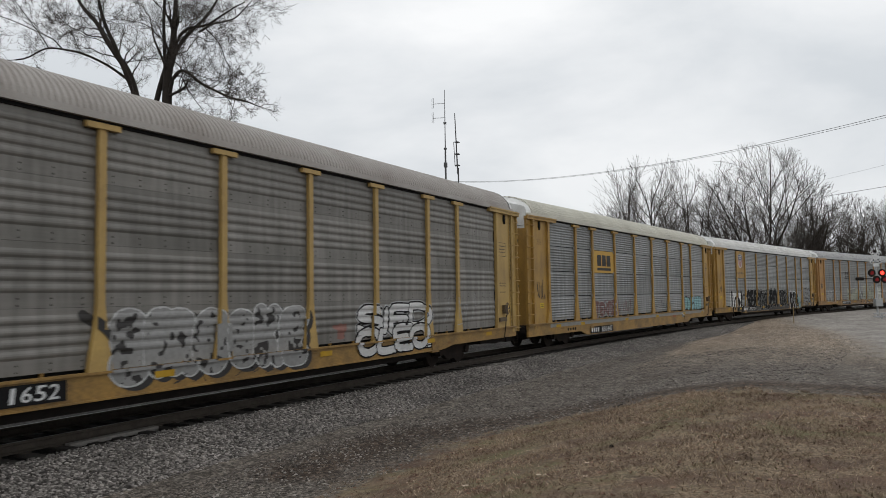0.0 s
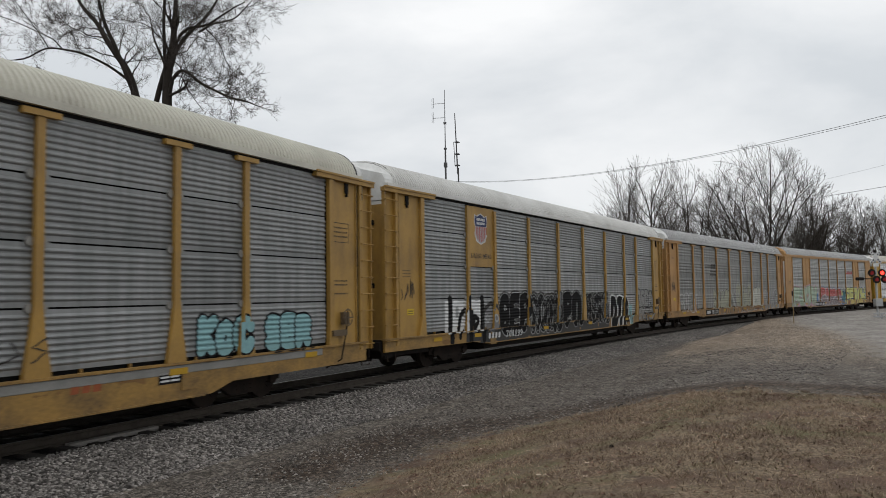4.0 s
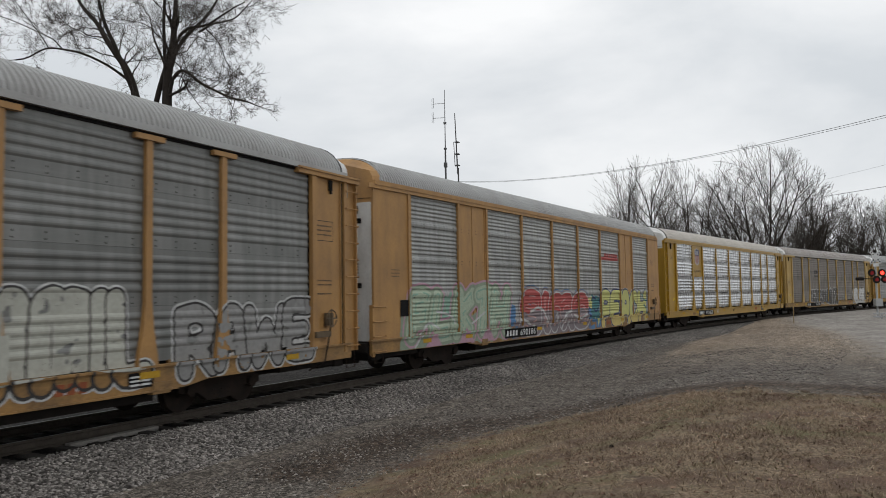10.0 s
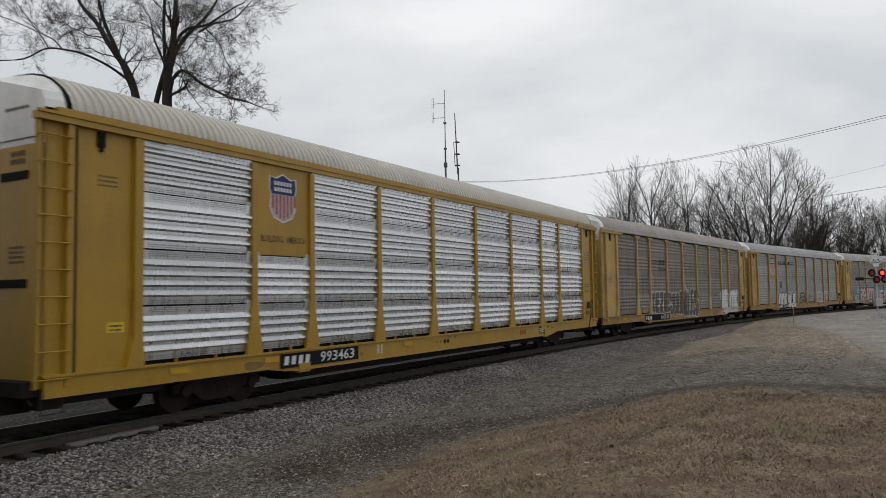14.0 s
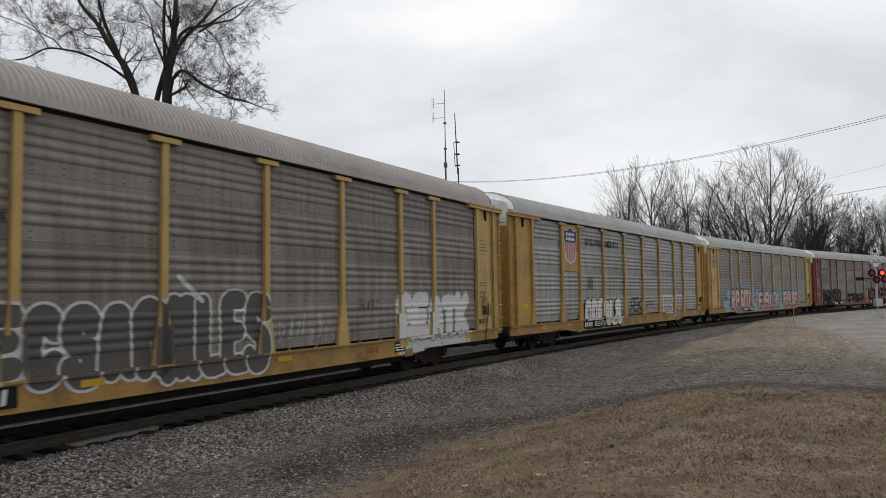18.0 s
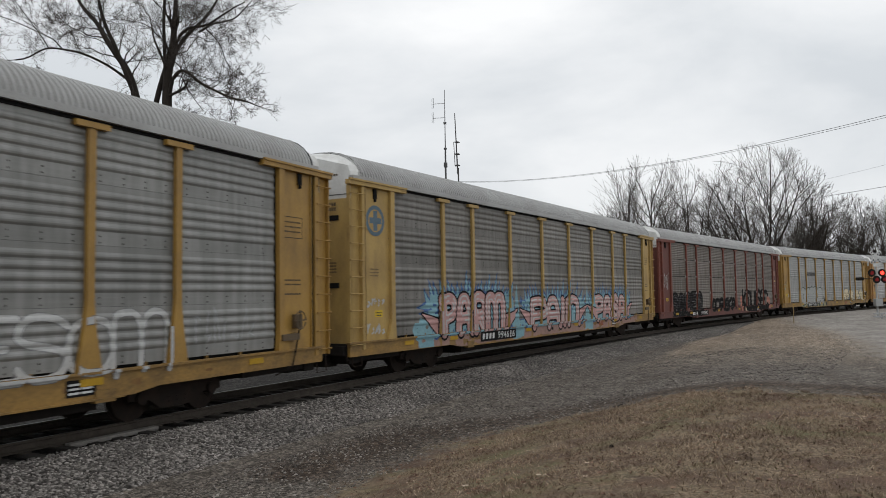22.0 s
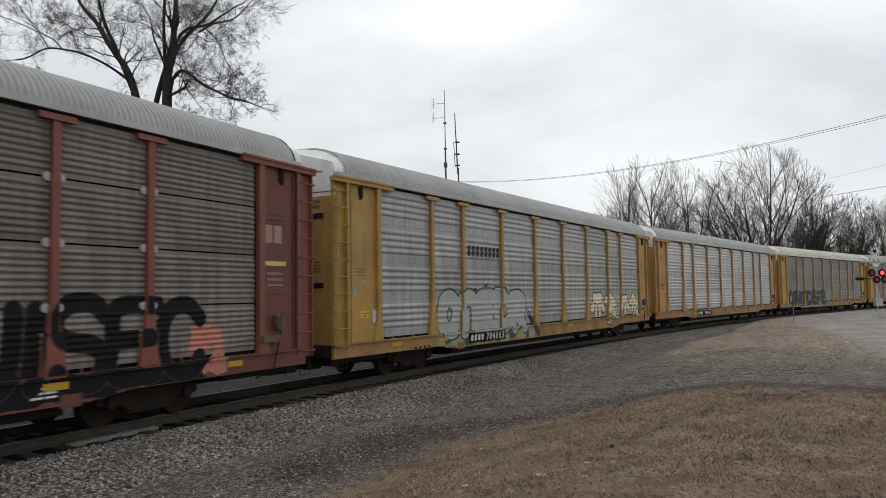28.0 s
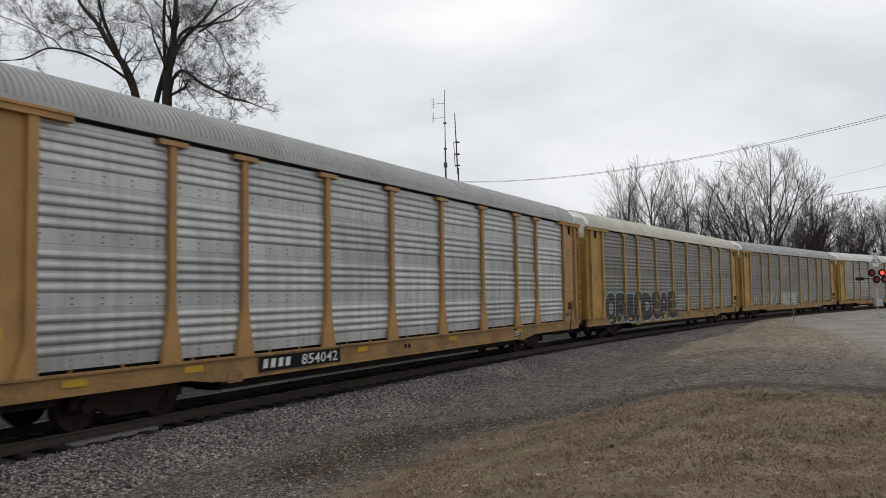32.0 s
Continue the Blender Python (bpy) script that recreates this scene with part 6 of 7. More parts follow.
# car 9
patch(9, 2.2, 8.0, 0.66, 1.05, P["black"], 90, 0.2, 0.003, 0.1)
throw(9, "SAPEO", 2.2, 7.7, 0.80, 2.20, 0.23, P["black"], P["dark"], 0.03, None, 0, None, (0.15, 0.035, P["grey"]), None, 91, 0.1, 0.05)
throw(9, "ONREKA", 9.45, 14.9, 0.85, 1.75, 0.12, P["black"], P["dark"], 0.03, None, 0, None, None, None, 95, 0.1, 0.1)
patch(9, 16.2, 16.9, 0.75, 1.9, P["salmon"], 92, 0.25, 0.004, 0.12)
patch(9, 23.6, 24.6, 0.75, 1.75, P["salmon"], 93, 0.35, 0.004, 0.15)
patch(9, 17.9, 24.0, 0.64, 1.05, P["black"], 94, 0.12, 0.003, 0.05)
throw(9, "KNUISEC", 16.75, 24.0, 0.74, 2.27, 0.155, P["black"], P["dark"], 0.02, None, 0, None, None, None, 96, 0.03, 0.06)
patch(9, 17.25, 17.85, 0.68, 1.0, P["cream"], 97, 0.1, 0.006)
patch(9, 22.0, 22.5, 0.68, 1.0, P["cream"], 98, 0.1, 0.006)
scrawl(9, 0.9, 1.75, 2.3, 3.4, 5, 93, P["pale"], 0.035)
bars(9, 25.85, 26.5, 3.45, 3.85, 2, P["dustpink"], 0.008, "stencil", 0.15)
bars(9, 25.85, 26.6, 2.95, 3.05, 1, P["butter"], 0.008, "stencil", 0.0)
for _z in (2.75, 2.62, 2.5):
    bars(9, 25.95, 26.5, _z, _z + 0.05, 6, P["dustpink"], 0.008, "stencil", 0.3)
number_board(9, 7.15, "990592", 5.55)
# car 10
patch(10, 5.0, 12.0, 0.64, 1.0, P["olive"], 100, 0.12, 0.003)
for _k, _u in enumerate((5.3, 6.7, 7.7, 8.8, 9.9, 11.0)):
    patch(10, _u, _u + 0.5, 0.64, 0.95, P["forest"], 110 + _k, 0.2, 0.004, 0.2)
patch(10, 7.4, 10.3, 2.1, 2.55, P["dark"], 105, 0.25, 0.003, 0.5)
throw(10, "ONEDR", 5.2, 11.35, 0.92, 2.40, 0.23, P["mist"], P["pale"], 0.035, P["forest"], 0.07, None, None, None, 101, 0.0, 0.12, 0.03)
lines(10, [[(11.4, 1.6), (11.8, 1.4), (12.1, 1.0), (12.4, 0.75)]], 0.13, P["dark"], 0.004)
scrawl(10, 11.3, 12.0, 1.4, 1.7, 5, 102, P["pale"], 0.04)
scrawl(10, 12.8, 15.2, 1.5, 2.0, 7, 106, P["wash"], 0.03)
for _k, (_u, _t) in enumerate(((19.25, 0.0), (21.05, -0.5), (23.1, 0.0), (24.75, -0.5))):
    bun(10, _u, 1.62 - 0.03 * _k, _t, 1.12 if _k < 2 else 1.0)
scrawl(10, 22.0, 22.6, 1.05, 1.5, 4, 104, P["pale"], 0.03)
bars(10, 7.05, 9.40, 3.5, 3.85, 8, P["dark"], 0.007, "lettering_bar", 0.3)
number_board(10, 8.08, "704113", 7.03)
throw(10, "IALO", 25.75, 26.75, 1.55, 1.95, 0.05, P["pale"], P["grey"], 0.07, None, 0, None, None, None, 107)
patch(10, 1.05, 1.6, 2.3, 2.75, P["cyan"], 108, 0.15, 0.006, 0.5)
patch(10, 1.85, 2.05, 1.1, 1.9, P["pale"], 109, 0.15, 0.012, 0.4)
# cars 11 to 15
bars(11, 1.15, 1.65, 2.55, 2.68, 4, P["dark"], 0.006, "stencil", 0.3)
bars(11, 1.20, 1.55, 2.38, 2.48, 4, P["dark"], 0.006, "stencil", 0.3)
number_board(11, 8.45, "854042", 7.2)
throw(12, "OREN", 2.4, 7.4, 0.75, 2.2, 0.24, P["dark"], P["sky"], 0.06, None, 0, None, None, None, 121)
throw(12, "DSAE", 7.4, 12.8, 0.75, 2.2, 0.24, P["dark"], P["silver"], 0.06, None, 0, None, None, None, 122)
scrawl(13, 2.2, 9.0, 0.9, 2.1, 14, 131, P["pale"], 0.07)
throw(13, "SLOAK", 10.0, 14.0, 0.9, 2.0, 0.2, P["silver"], P["grey"], 0.05, None, 0, None, None, None, 132)
scrawl(13, 15.0, 20.0, 0.9, 2.1, 10, 133, P["pale"], 0.06)

# ---- track bed: ties one by one, loose stones, old plank ----
def box_at(w, l, h):
    return boxes((-w / 2, -l / 2, -h, w / 2, l / 2, 0), bevel=0.012)


def ties():
    rng = random.Random(5)
    n = 0
    bed = base("tie_row", "row of timber railroad ties half sunk in ballast, darkened by oil and painted shade", "railroad ties")
    me = shared(("tie",), lambda: box_at(0.22, 2.62, 0.18))
    for i in range(150):
        s = -6 + i * 0.53 + rng.uniform(-0.03, 0.03)
        x, y, th = track(s, rng.uniform(-0.06, 0.06))
        part("tie", me, TIE, bed, "", Matrix.Translation((x, y, -0.174 + rng.uniform(-0.012, 0.004))) @ Matrix.Rotation(th + rng.uniform(-0.02, 0.02), 4, "Z"))
        for side in (-1, 1):
            px, py, _ = track(s, side * 0.753)
            if i < 70 and side > 0:
                part("tie_plate", shared(("tplate",), lambda: boxes((-0.09, -0.17, -0.008, 0.09, 0.17, 0.006))), RAIL, bed, "", Matrix.Translation((px, py, -0.170)) @ Matrix.Rotation(th, 4, "Z"))


ties()
ROCK_V = [(0.9, 0.1, 0.05), (-0.8, 0.25, -0.1), (0.1, 0.95, 0.0), (-0.05, -0.9, 0.1), (0.15, -0.1, 0.75), (-0.1, 0.1, -0.7), (0.55, 0.55, 0.4), (-0.5, -0.5, 0.42)]
ROCK_F = [(0, 6, 4), (6, 2, 4), (2, 1, 4), (1, 7, 4), (7, 3, 4), (3, 0, 4), (0, 2, 6), (1, 3, 7), (2, 0, 5), (1, 2, 5), (3, 1, 5), (0, 3, 5)]


def scatter(name, places, size, material, label, category, flat=0.75, seed=1):
    """Many loose small stones as one sheet of stuff; places are (x, y, z) rows."""
    rng = np.random.RandomState(seed)
    n = len(places)
    v = np.array(ROCK_V)[None] * (1 + 0.30 * rng.uniform(-1, 1, (n, len(ROCK_V), 1)))
    sc = size[0] + (size[1] - size[0]) * rng.rand(n, 1) ** 2.2
    v = v * (sc * (1 + 0.25 * rng.uniform(-1, 1, (n, 3))))[:, None, :]
    a, b = rng.rand(n) * 6.283, rng.uniform(-0.9, 0.9, n)
    x = v[..., 0] * np.cos(b)[:, None] + v[..., 2] * np.sin(b)[:, None]
    z = (v[..., 2] * np.cos(b)[:, None] - v[..., 0] * np.sin(b)[:, None]) * flat
    x, y = x * np.cos(a)[:, None] - v[..., 1] * np.sin(a)[:, None], x * np.sin(a)[:, None] + v[..., 1] * np.cos(a)[:, None]
    pts = np.stack([x, y, z], -1) + np.array(places)[:, None, :]
    faces = (np.array(ROCK_F)[None] + (np.arange(n) * len(ROCK_V))[:, None, None]).reshape(-1)
    me = bpy.data.meshes.new(name)
    me.vertices.add(n * len(ROCK_V))
    me.vertices.foreach_set("co", pts.reshape(-1))
    m = n * len(ROCK_F)
    me.loops.add(m * 3)
    me.loops.foreach_set("vertex_index", faces)
    me.polygons.add(m)
    me.polygons.foreach_set("loop_start", np.arange(m) * 3)
    me.polygons.foreach_set("loop_total", np.full(m, 3))
    me.update(calc_edges=True)
    return thing(name, me, material, label, category, kind="stuff")


def island_material(name, stops, rough=0.9, spec=0.3):
    m, nt, bs = nodes(name)
    g = nt.nodes.new("ShaderNodeNewGeometry")
    c = ramp_node(nt, g.outputs["Random Per Island"], stops)
    c = mix_node(nt, 0.5, c, ramp_node(nt, noise_node(nt, 60, 3, 0.6), [(0.3, (0.55,) * 3), (0.7, (1.3,) * 3)]), "MULTIPLY")
    c = mix_node(nt, 1.0, c, ramp_node(nt, noise_node(nt, 0.7, 4, 0.6), [(0.35, (0.62,) * 3), (0.65, (1.1,) * 3)]), "MULTIPLY")
    nt.links.new(c, bs.inputs["Base Color"])
    bs.inputs["Roughness"].default_value = rough
    bs.inputs["Specular IOR Level"].default_value = spec
    return m


STONE = island_material("grey_limestone_chips", [(0.0, (0.06, 0.054, 0.05)), (0.4, (0.155, 0.141, 0.131)), (0.8, (0.29, 0.267, 0.247)), (1.0, (0.39, 0.36, 0.335))])


CHIP = island_material("mixed_dark_and_pale_gravel", [(0.0, (0.038, 0.033, 0.029)), (0.30, (0.10, 0.089, 0.079)), (0.75, (0.23, 0.209, 0.188)), (1.0, (0.34, 0.315, 0.285))])


def bed_z(d):
    return float(np.interp(d, [-4.2, -2.1, -1.3, 1.3, 1.6, 1.9, 2.6, 3.6, 4.0], [-0.62, -0.22, -0.20, -0.205, -0.195, -0.22, -0.40, -0.56, -0.7]))


def stones():
    rng = np.random.RandomState(3)
    rows = []
    for s0, s1, d0, d1, count in ((2, 14, 1.22, 4.4, 19000), (14, 28, 1.22, 4.3, 14000), (28, 60, 1.22, 4.0, 12000)):
        ss, dd = rng.uniform(s0, s1, count), rng.uniform(d0, d1, count)
        x, y, _ = track(ss, dd)
        for xx, yy, d in zip(x, y, dd):
            rows.append((xx, yy, max(bed_z(d), -0.56) + rng.uniform(-0.012, 0.012)))
    scatter("ballast_stones", rows, (0.020, 0.046), STONE, "loose grey crushed ballast stones along the rails", "ballast stones", seed=4)
    rows = []
    for s0, s1, d0, d1, count in ((3, 18, 4.0, 8.6, 14000), (18, 34, 3.6, 12, 12000), (30, 60, 3.2, 14, 8000)):
        ss, dd = rng.uniform(s0, s1, count), d0 + (d1 - d0) * rng.rand(count) ** 1.5
        x, y, _ = track(ss, dd)
        for xx, yy in zip(x, y):
            if in_lawn(xx, yy) < 0.1 and in_drive(xx, yy) < 0:
                rows.append((xx, yy, ground_z(xx, yy) + 0.002))
    scatter("gravel", rows, (0.010, 0.034), CHIP, "small loose gravel on the dirt lane beside the ballast", "gravel", seed=6)


stones()
_px, _py, _pt = track(9.9, 0.99)
thing("old_plank", boxes((-0.95, -0.08, -0.05, 0.95, 0.08, 0.03), bevel=0.015), surface("bleached_grey_timber", (0.17, 0.158, 0.145), (0.07, 0.064, 0.058), 0.6, 0.9, scale=4, stretch=(0.6, 5, 1), grain=22, grain_amt=0.3, relief=0.5), "bleached grey timber plank lying along the rail on ballast", "plank", m=Matrix.Translation((_px, _py, -0.165)) @ Matrix.Rotation(_pt + 0.02, 4, "Z"))

# ---- lawn: dry blades, fallen leaves ----
BLADE = island_material("dry_straw_grass", [(0.0, (0.085, 0.058, 0.035)), (0.35, (0.195, 0.136, 0.093)), (0.75, (0.355, 0.27, 0.192)), (0.92, (0.53, 0.425, 0.315)), (1.0, (0.12, 0.13, 0.05))], 0.9, 0.15)
LEAF = island_material("dead_brown_leaf", [(0.0, (0.075, 0.038, 0.027)), (0.5, (0.15, 0.078, 0.052)), (0.85, (0.27, 0.165, 0.11)), (1.0, (0.50, 0.41, 0.32))], 0.8, 0.2)


def lawn():
    rng = np.random.RandomState(8)
    vs, fs = [], []
    count = 0
    while count < 52000:
        x, y = 4.2 + 13.6 * rng.rand() ** 0.75, rng.uniform(-9.5, 5.4)
        e = in_lawn(x, y) + 1.0 * noise.noise((x * 1.2, y * 1.2, 5)) + 0.5 * noise.noise((x * 3, y * 3, 7))
        if e < 0 or y > 1.05 * x + 0.6 or y < -0.10 * x - 1.4:
            count += 1 if e < -3 else 0
            continue
        count += 1
        if noise.noise((x * 0.9, y * 0.9, 9)) < -0.22 and rng.rand() < 0.75:
            continue
        z = ground_z(x, y)
        for _ in range(2):
            a, h, w = rng.rand() * 6.283, 0.008 + 0.042 * rng.rand() ** 2, rng.uniform(0.003, 0.007)
            px, py = x + rng.normal() * 0.02, y + rng.normal() * 0.02
            lx, ly = rng.normal() * 0.04, rng.normal() * 0.04
            k = len(vs)
            c, s = math.cos(a) * w, math.sin(a) * w
            vs += [(px - c, py - s, z - 0.005), (px + c, py + s, z - 0.005), (px + lx, py + ly, z + h)]
            fs.append((k, k + 1, k + 2))
    for _ in range(1100):
        x, y = 4.3 + 12.5 * rng.rand() ** 0.8, rng.uniform(-6, 6.2)
        if in_lawn(x, y) < -0.35 or noise.noise((x * 0.8, y * 0.8, 2)) < -0.05:
            continue
        z = ground_z(x, y)
        for _b in range(7):
            a, h, w = rng.rand() * 6.283, rng.uniform(0.03, 0.075), rng.uniform(0.003, 0.006)
            px, py = x + rng.normal() * 0.025, y + rng.normal() * 0.025
            k = len(vs)
            c, s = math.cos(a) * w, math.sin(a) * w
            vs += [(px - c, py - s, z - 0.005), (px + c, py + s, z - 0.005), (px + rng.normal() * 0.05, py + rng.normal() * 0.05, z + h)]
            fs.append((k, k + 1, k + 2))
    thing("lawn_grass", mesh_of("lawn_grass", vs, fs), BLADE, "short dry straw-brown winter grass with a few green blades", "grass", kind="stuff")
    vs, fs = [], []
    for i in range(11000):
        x, y = 4.5 + 14 * rng.rand() ** 0.8, rng.uniform(-6, 6)
        if in_lawn(x, y) < -1.3 + rng.rand() * 1.2 or (i > 2600 and noise.noise((x * 0.7, y * 0.7, 12)) + 0.35 * noise.noise((x * 2.1, y * 2.1, 4)) < 0.02):
            continue
        z, r, a = ground_z(x, y) + 0.008, 0.012 + 0.034 * rng.rand() ** 2, rng.rand() * 6.283
        k = len(vs)
        up = rng.uniform(0.002, 0.014)
        for t, q, dz in ((0, 1.0, 0), (1.1, 0.75, up), (2.2, 0.8, up * 0.5), (3.14, 1.1, up), (4.2, 0.7, 0.0), (5.2, 0.85, up)):
            vs.append((x + math.cos(a + t) * r * q, y + math.sin(a + t) * r * q * 0.7, z + dz))
        vs.append((x, y, z))
        fs += [(k + 6, k + j, k + (j + 1) % 6) for j in range(6)]
    thing("fallen_leaves", mesh_of("fallen_leaves", vs, fs), LEAF, "curled dead brown leaves strewn on the lawn", "leaves", kind="stuff")


lawn()

# ---- bare trees ----
BARK = surface("dark_grey_bark", (0.042, 0.036, 0.031), (0.022, 0.019, 0.017), 0.6, 0.95, scale=6, stretch=(1, 1, 0.3), grain=25, grain_amt=0.3, relief=0.6)
TWIG = surface("grey_brown_twigs", (0.066, 0.057, 0.05), (0.042, 0.036, 0.032), 0.5, 0.95, scale=1.0)


class Wood:
    """Tapered round branches gathered into one mesh."""

    def __init__(self):
        self.v, self.f = [], []

    def stick(self, pts, r0, r1):
        sides = 7 if r0 > 0.09 else 5 if r0 > 0.035 else 3
        n = len(pts)
        k = len(self.v)
        for i, p in enumerate(pts):
            d = (pts[min(i + 1, n - 1)] - pts[max(i - 1, 0)]).normalized()
            a = d.orthogonal().normalized()
            b = d.cross(a)
            r = r0 + (r1 - r0) * i / (n - 1)
            for q in range(sides):
                t = 6.2832 * q / sides
                self.v.append(p + (a * math.cos(t) + b * math.sin(t)) * r)
        for i in range(n - 1):
            for q in range(sides):
                self.f.append((k + i * sides + q, k + i * sides + (q + 1) % sides, k + (i + 1) * sides + (q + 1) % sides, k + (i + 1) * sides + q))

    def mesh(self, name):
        return mesh_of(name, self.v, self.f, True)


def grow(big, small, p, d, length, r, depth, rng, lift=0.06, wild=0.22, fork=2.6, thin=0.03, least=0.0055, inside=None):
    """One branch that wanders and forks down to twigs."""
    n = max(3, int(length / (0.35 if not inside else 0.8))) if depth > 1 else 3 - (depth == 0)
    pts, step = [p.copy()], length / n
    spots = []
    for i in range(n):
        d = (d + Vector((rng.gauss(0, wild), rng.gauss(0, wild), rng.gauss(0, wild) + lift)) * (0.6 if depth > 2 else 1.0)).normalized()
        p = p + d * step
        pts.append(p.copy())
        if inside and not inside(p):
            depth = 0
            break
        if i > 0:
            spots.append((p.copy(), d.copy(), (i + 1) / n))
    r1 = max(r * 0.55, least * 0.8)
    (big if r > thin else small).stick(pts, r, r1)
    if depth == 0:
        return
    kids = int(fork + rng.random() * fork)
    for _ in range(kids):
        q, qd, f = spots[int(len(spots) * (0.15 + 0.85 * rng.random() ** 0.7)) if len(spots) > 1 else 0] if spots else (p, d, 1)
        side = Vector((rng.gauss(0, 1), rng.gauss(0, 1), rng.gauss(0.15, 0.8)))
        nd = (qd + side.normalized() * rng.uniform(0.5, 1.1)).normalized()
        grow(big, small, q, nd, length * rng.uniform(0.45, 0.75), max(r * (1 - 0.45 * f) * rng.uniform(0.38, 0.62), least), depth - 1, rng, lift, wild, fork, thin, least, inside)
    grow(big, small, p, d, length * rng.uniform(0.55, 0.8), r1, depth - 1, rng, lift, wild, fork, thin, least, inside)


def tree(label, m, build, group=""):
    t = base("bare_tree", label, "tree", group, m)
    big, small = Wood(), Wood()
    build(big, small)
    part("trunk", big.mesh("trunk"), BARK, t, "dark bark trunk and limbs")
    part("crown", small.mesh("crown"), TWIG, t, "leafless fine twigs")
    return t


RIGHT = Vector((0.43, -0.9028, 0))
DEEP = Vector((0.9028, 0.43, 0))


def guided(big, small, path, r0, r1, rng, twigs, reach, depth=3, droop=0.02):
    """A limb along (right, up, deep) points, smoothed, set with branches."""
    ctrl = [RIGHT * a + Vector((0, 0, 1)) * b + DEEP * c for a, b, c in path]
    pts = []
    for i in range(len(ctrl) - 1):
        p0, p1, p2, p3 = ctrl[max(0, i - 1)], ctrl[i], ctrl[i + 1], ctrl[min(len(ctrl) - 1, i + 2)]
        for t in (0, 0.25, 0.5, 0.75):
            pts.append(0.5 * ((2 * p1) + (p2 - p0) * t + (2 * p0 - 5 * p1 + 4 * p2 - p3) * t * t + (3 * p1 - p0 - 3 * p2 + p3) * t ** 3))
    pts.append(ctrl[-1])
    r0, r1 = r0 * 0.54, r1 * 0.54
    big.stick(pts, r0, r1)
    for _ in range(int(twigs * 1.15)):
        f = 0.2 + 0.8 * rng.random() ** 0.8
        i = min(len(pts) - 2, int(f * (len(pts) - 1)))
        d = (pts[i + 1] - pts[i]).normalized()
        side = Vector((rng.gauss(0, 1), rng.gauss(0, 1), rng.gauss(0.2, 0.9))).normalized()
        r = (r0 + (r1 - r0) * f) * rng.uniform(0.2, 0.45)
        grow(big, small, pts[i], (d * 0.5 + side).normalized(), reach * rng.uniform(0.35, 0.85), max(r, 0.007), depth, rng, droop, 0.30, 2.6, 0.022, 0.0042)
    grow(big, small, pts[-1], (pts[-1] - pts[-2]).normalized(), reach * 0.7, r1, depth, rng, droop, 0.28, 2.8, 0.022, 0.0042)


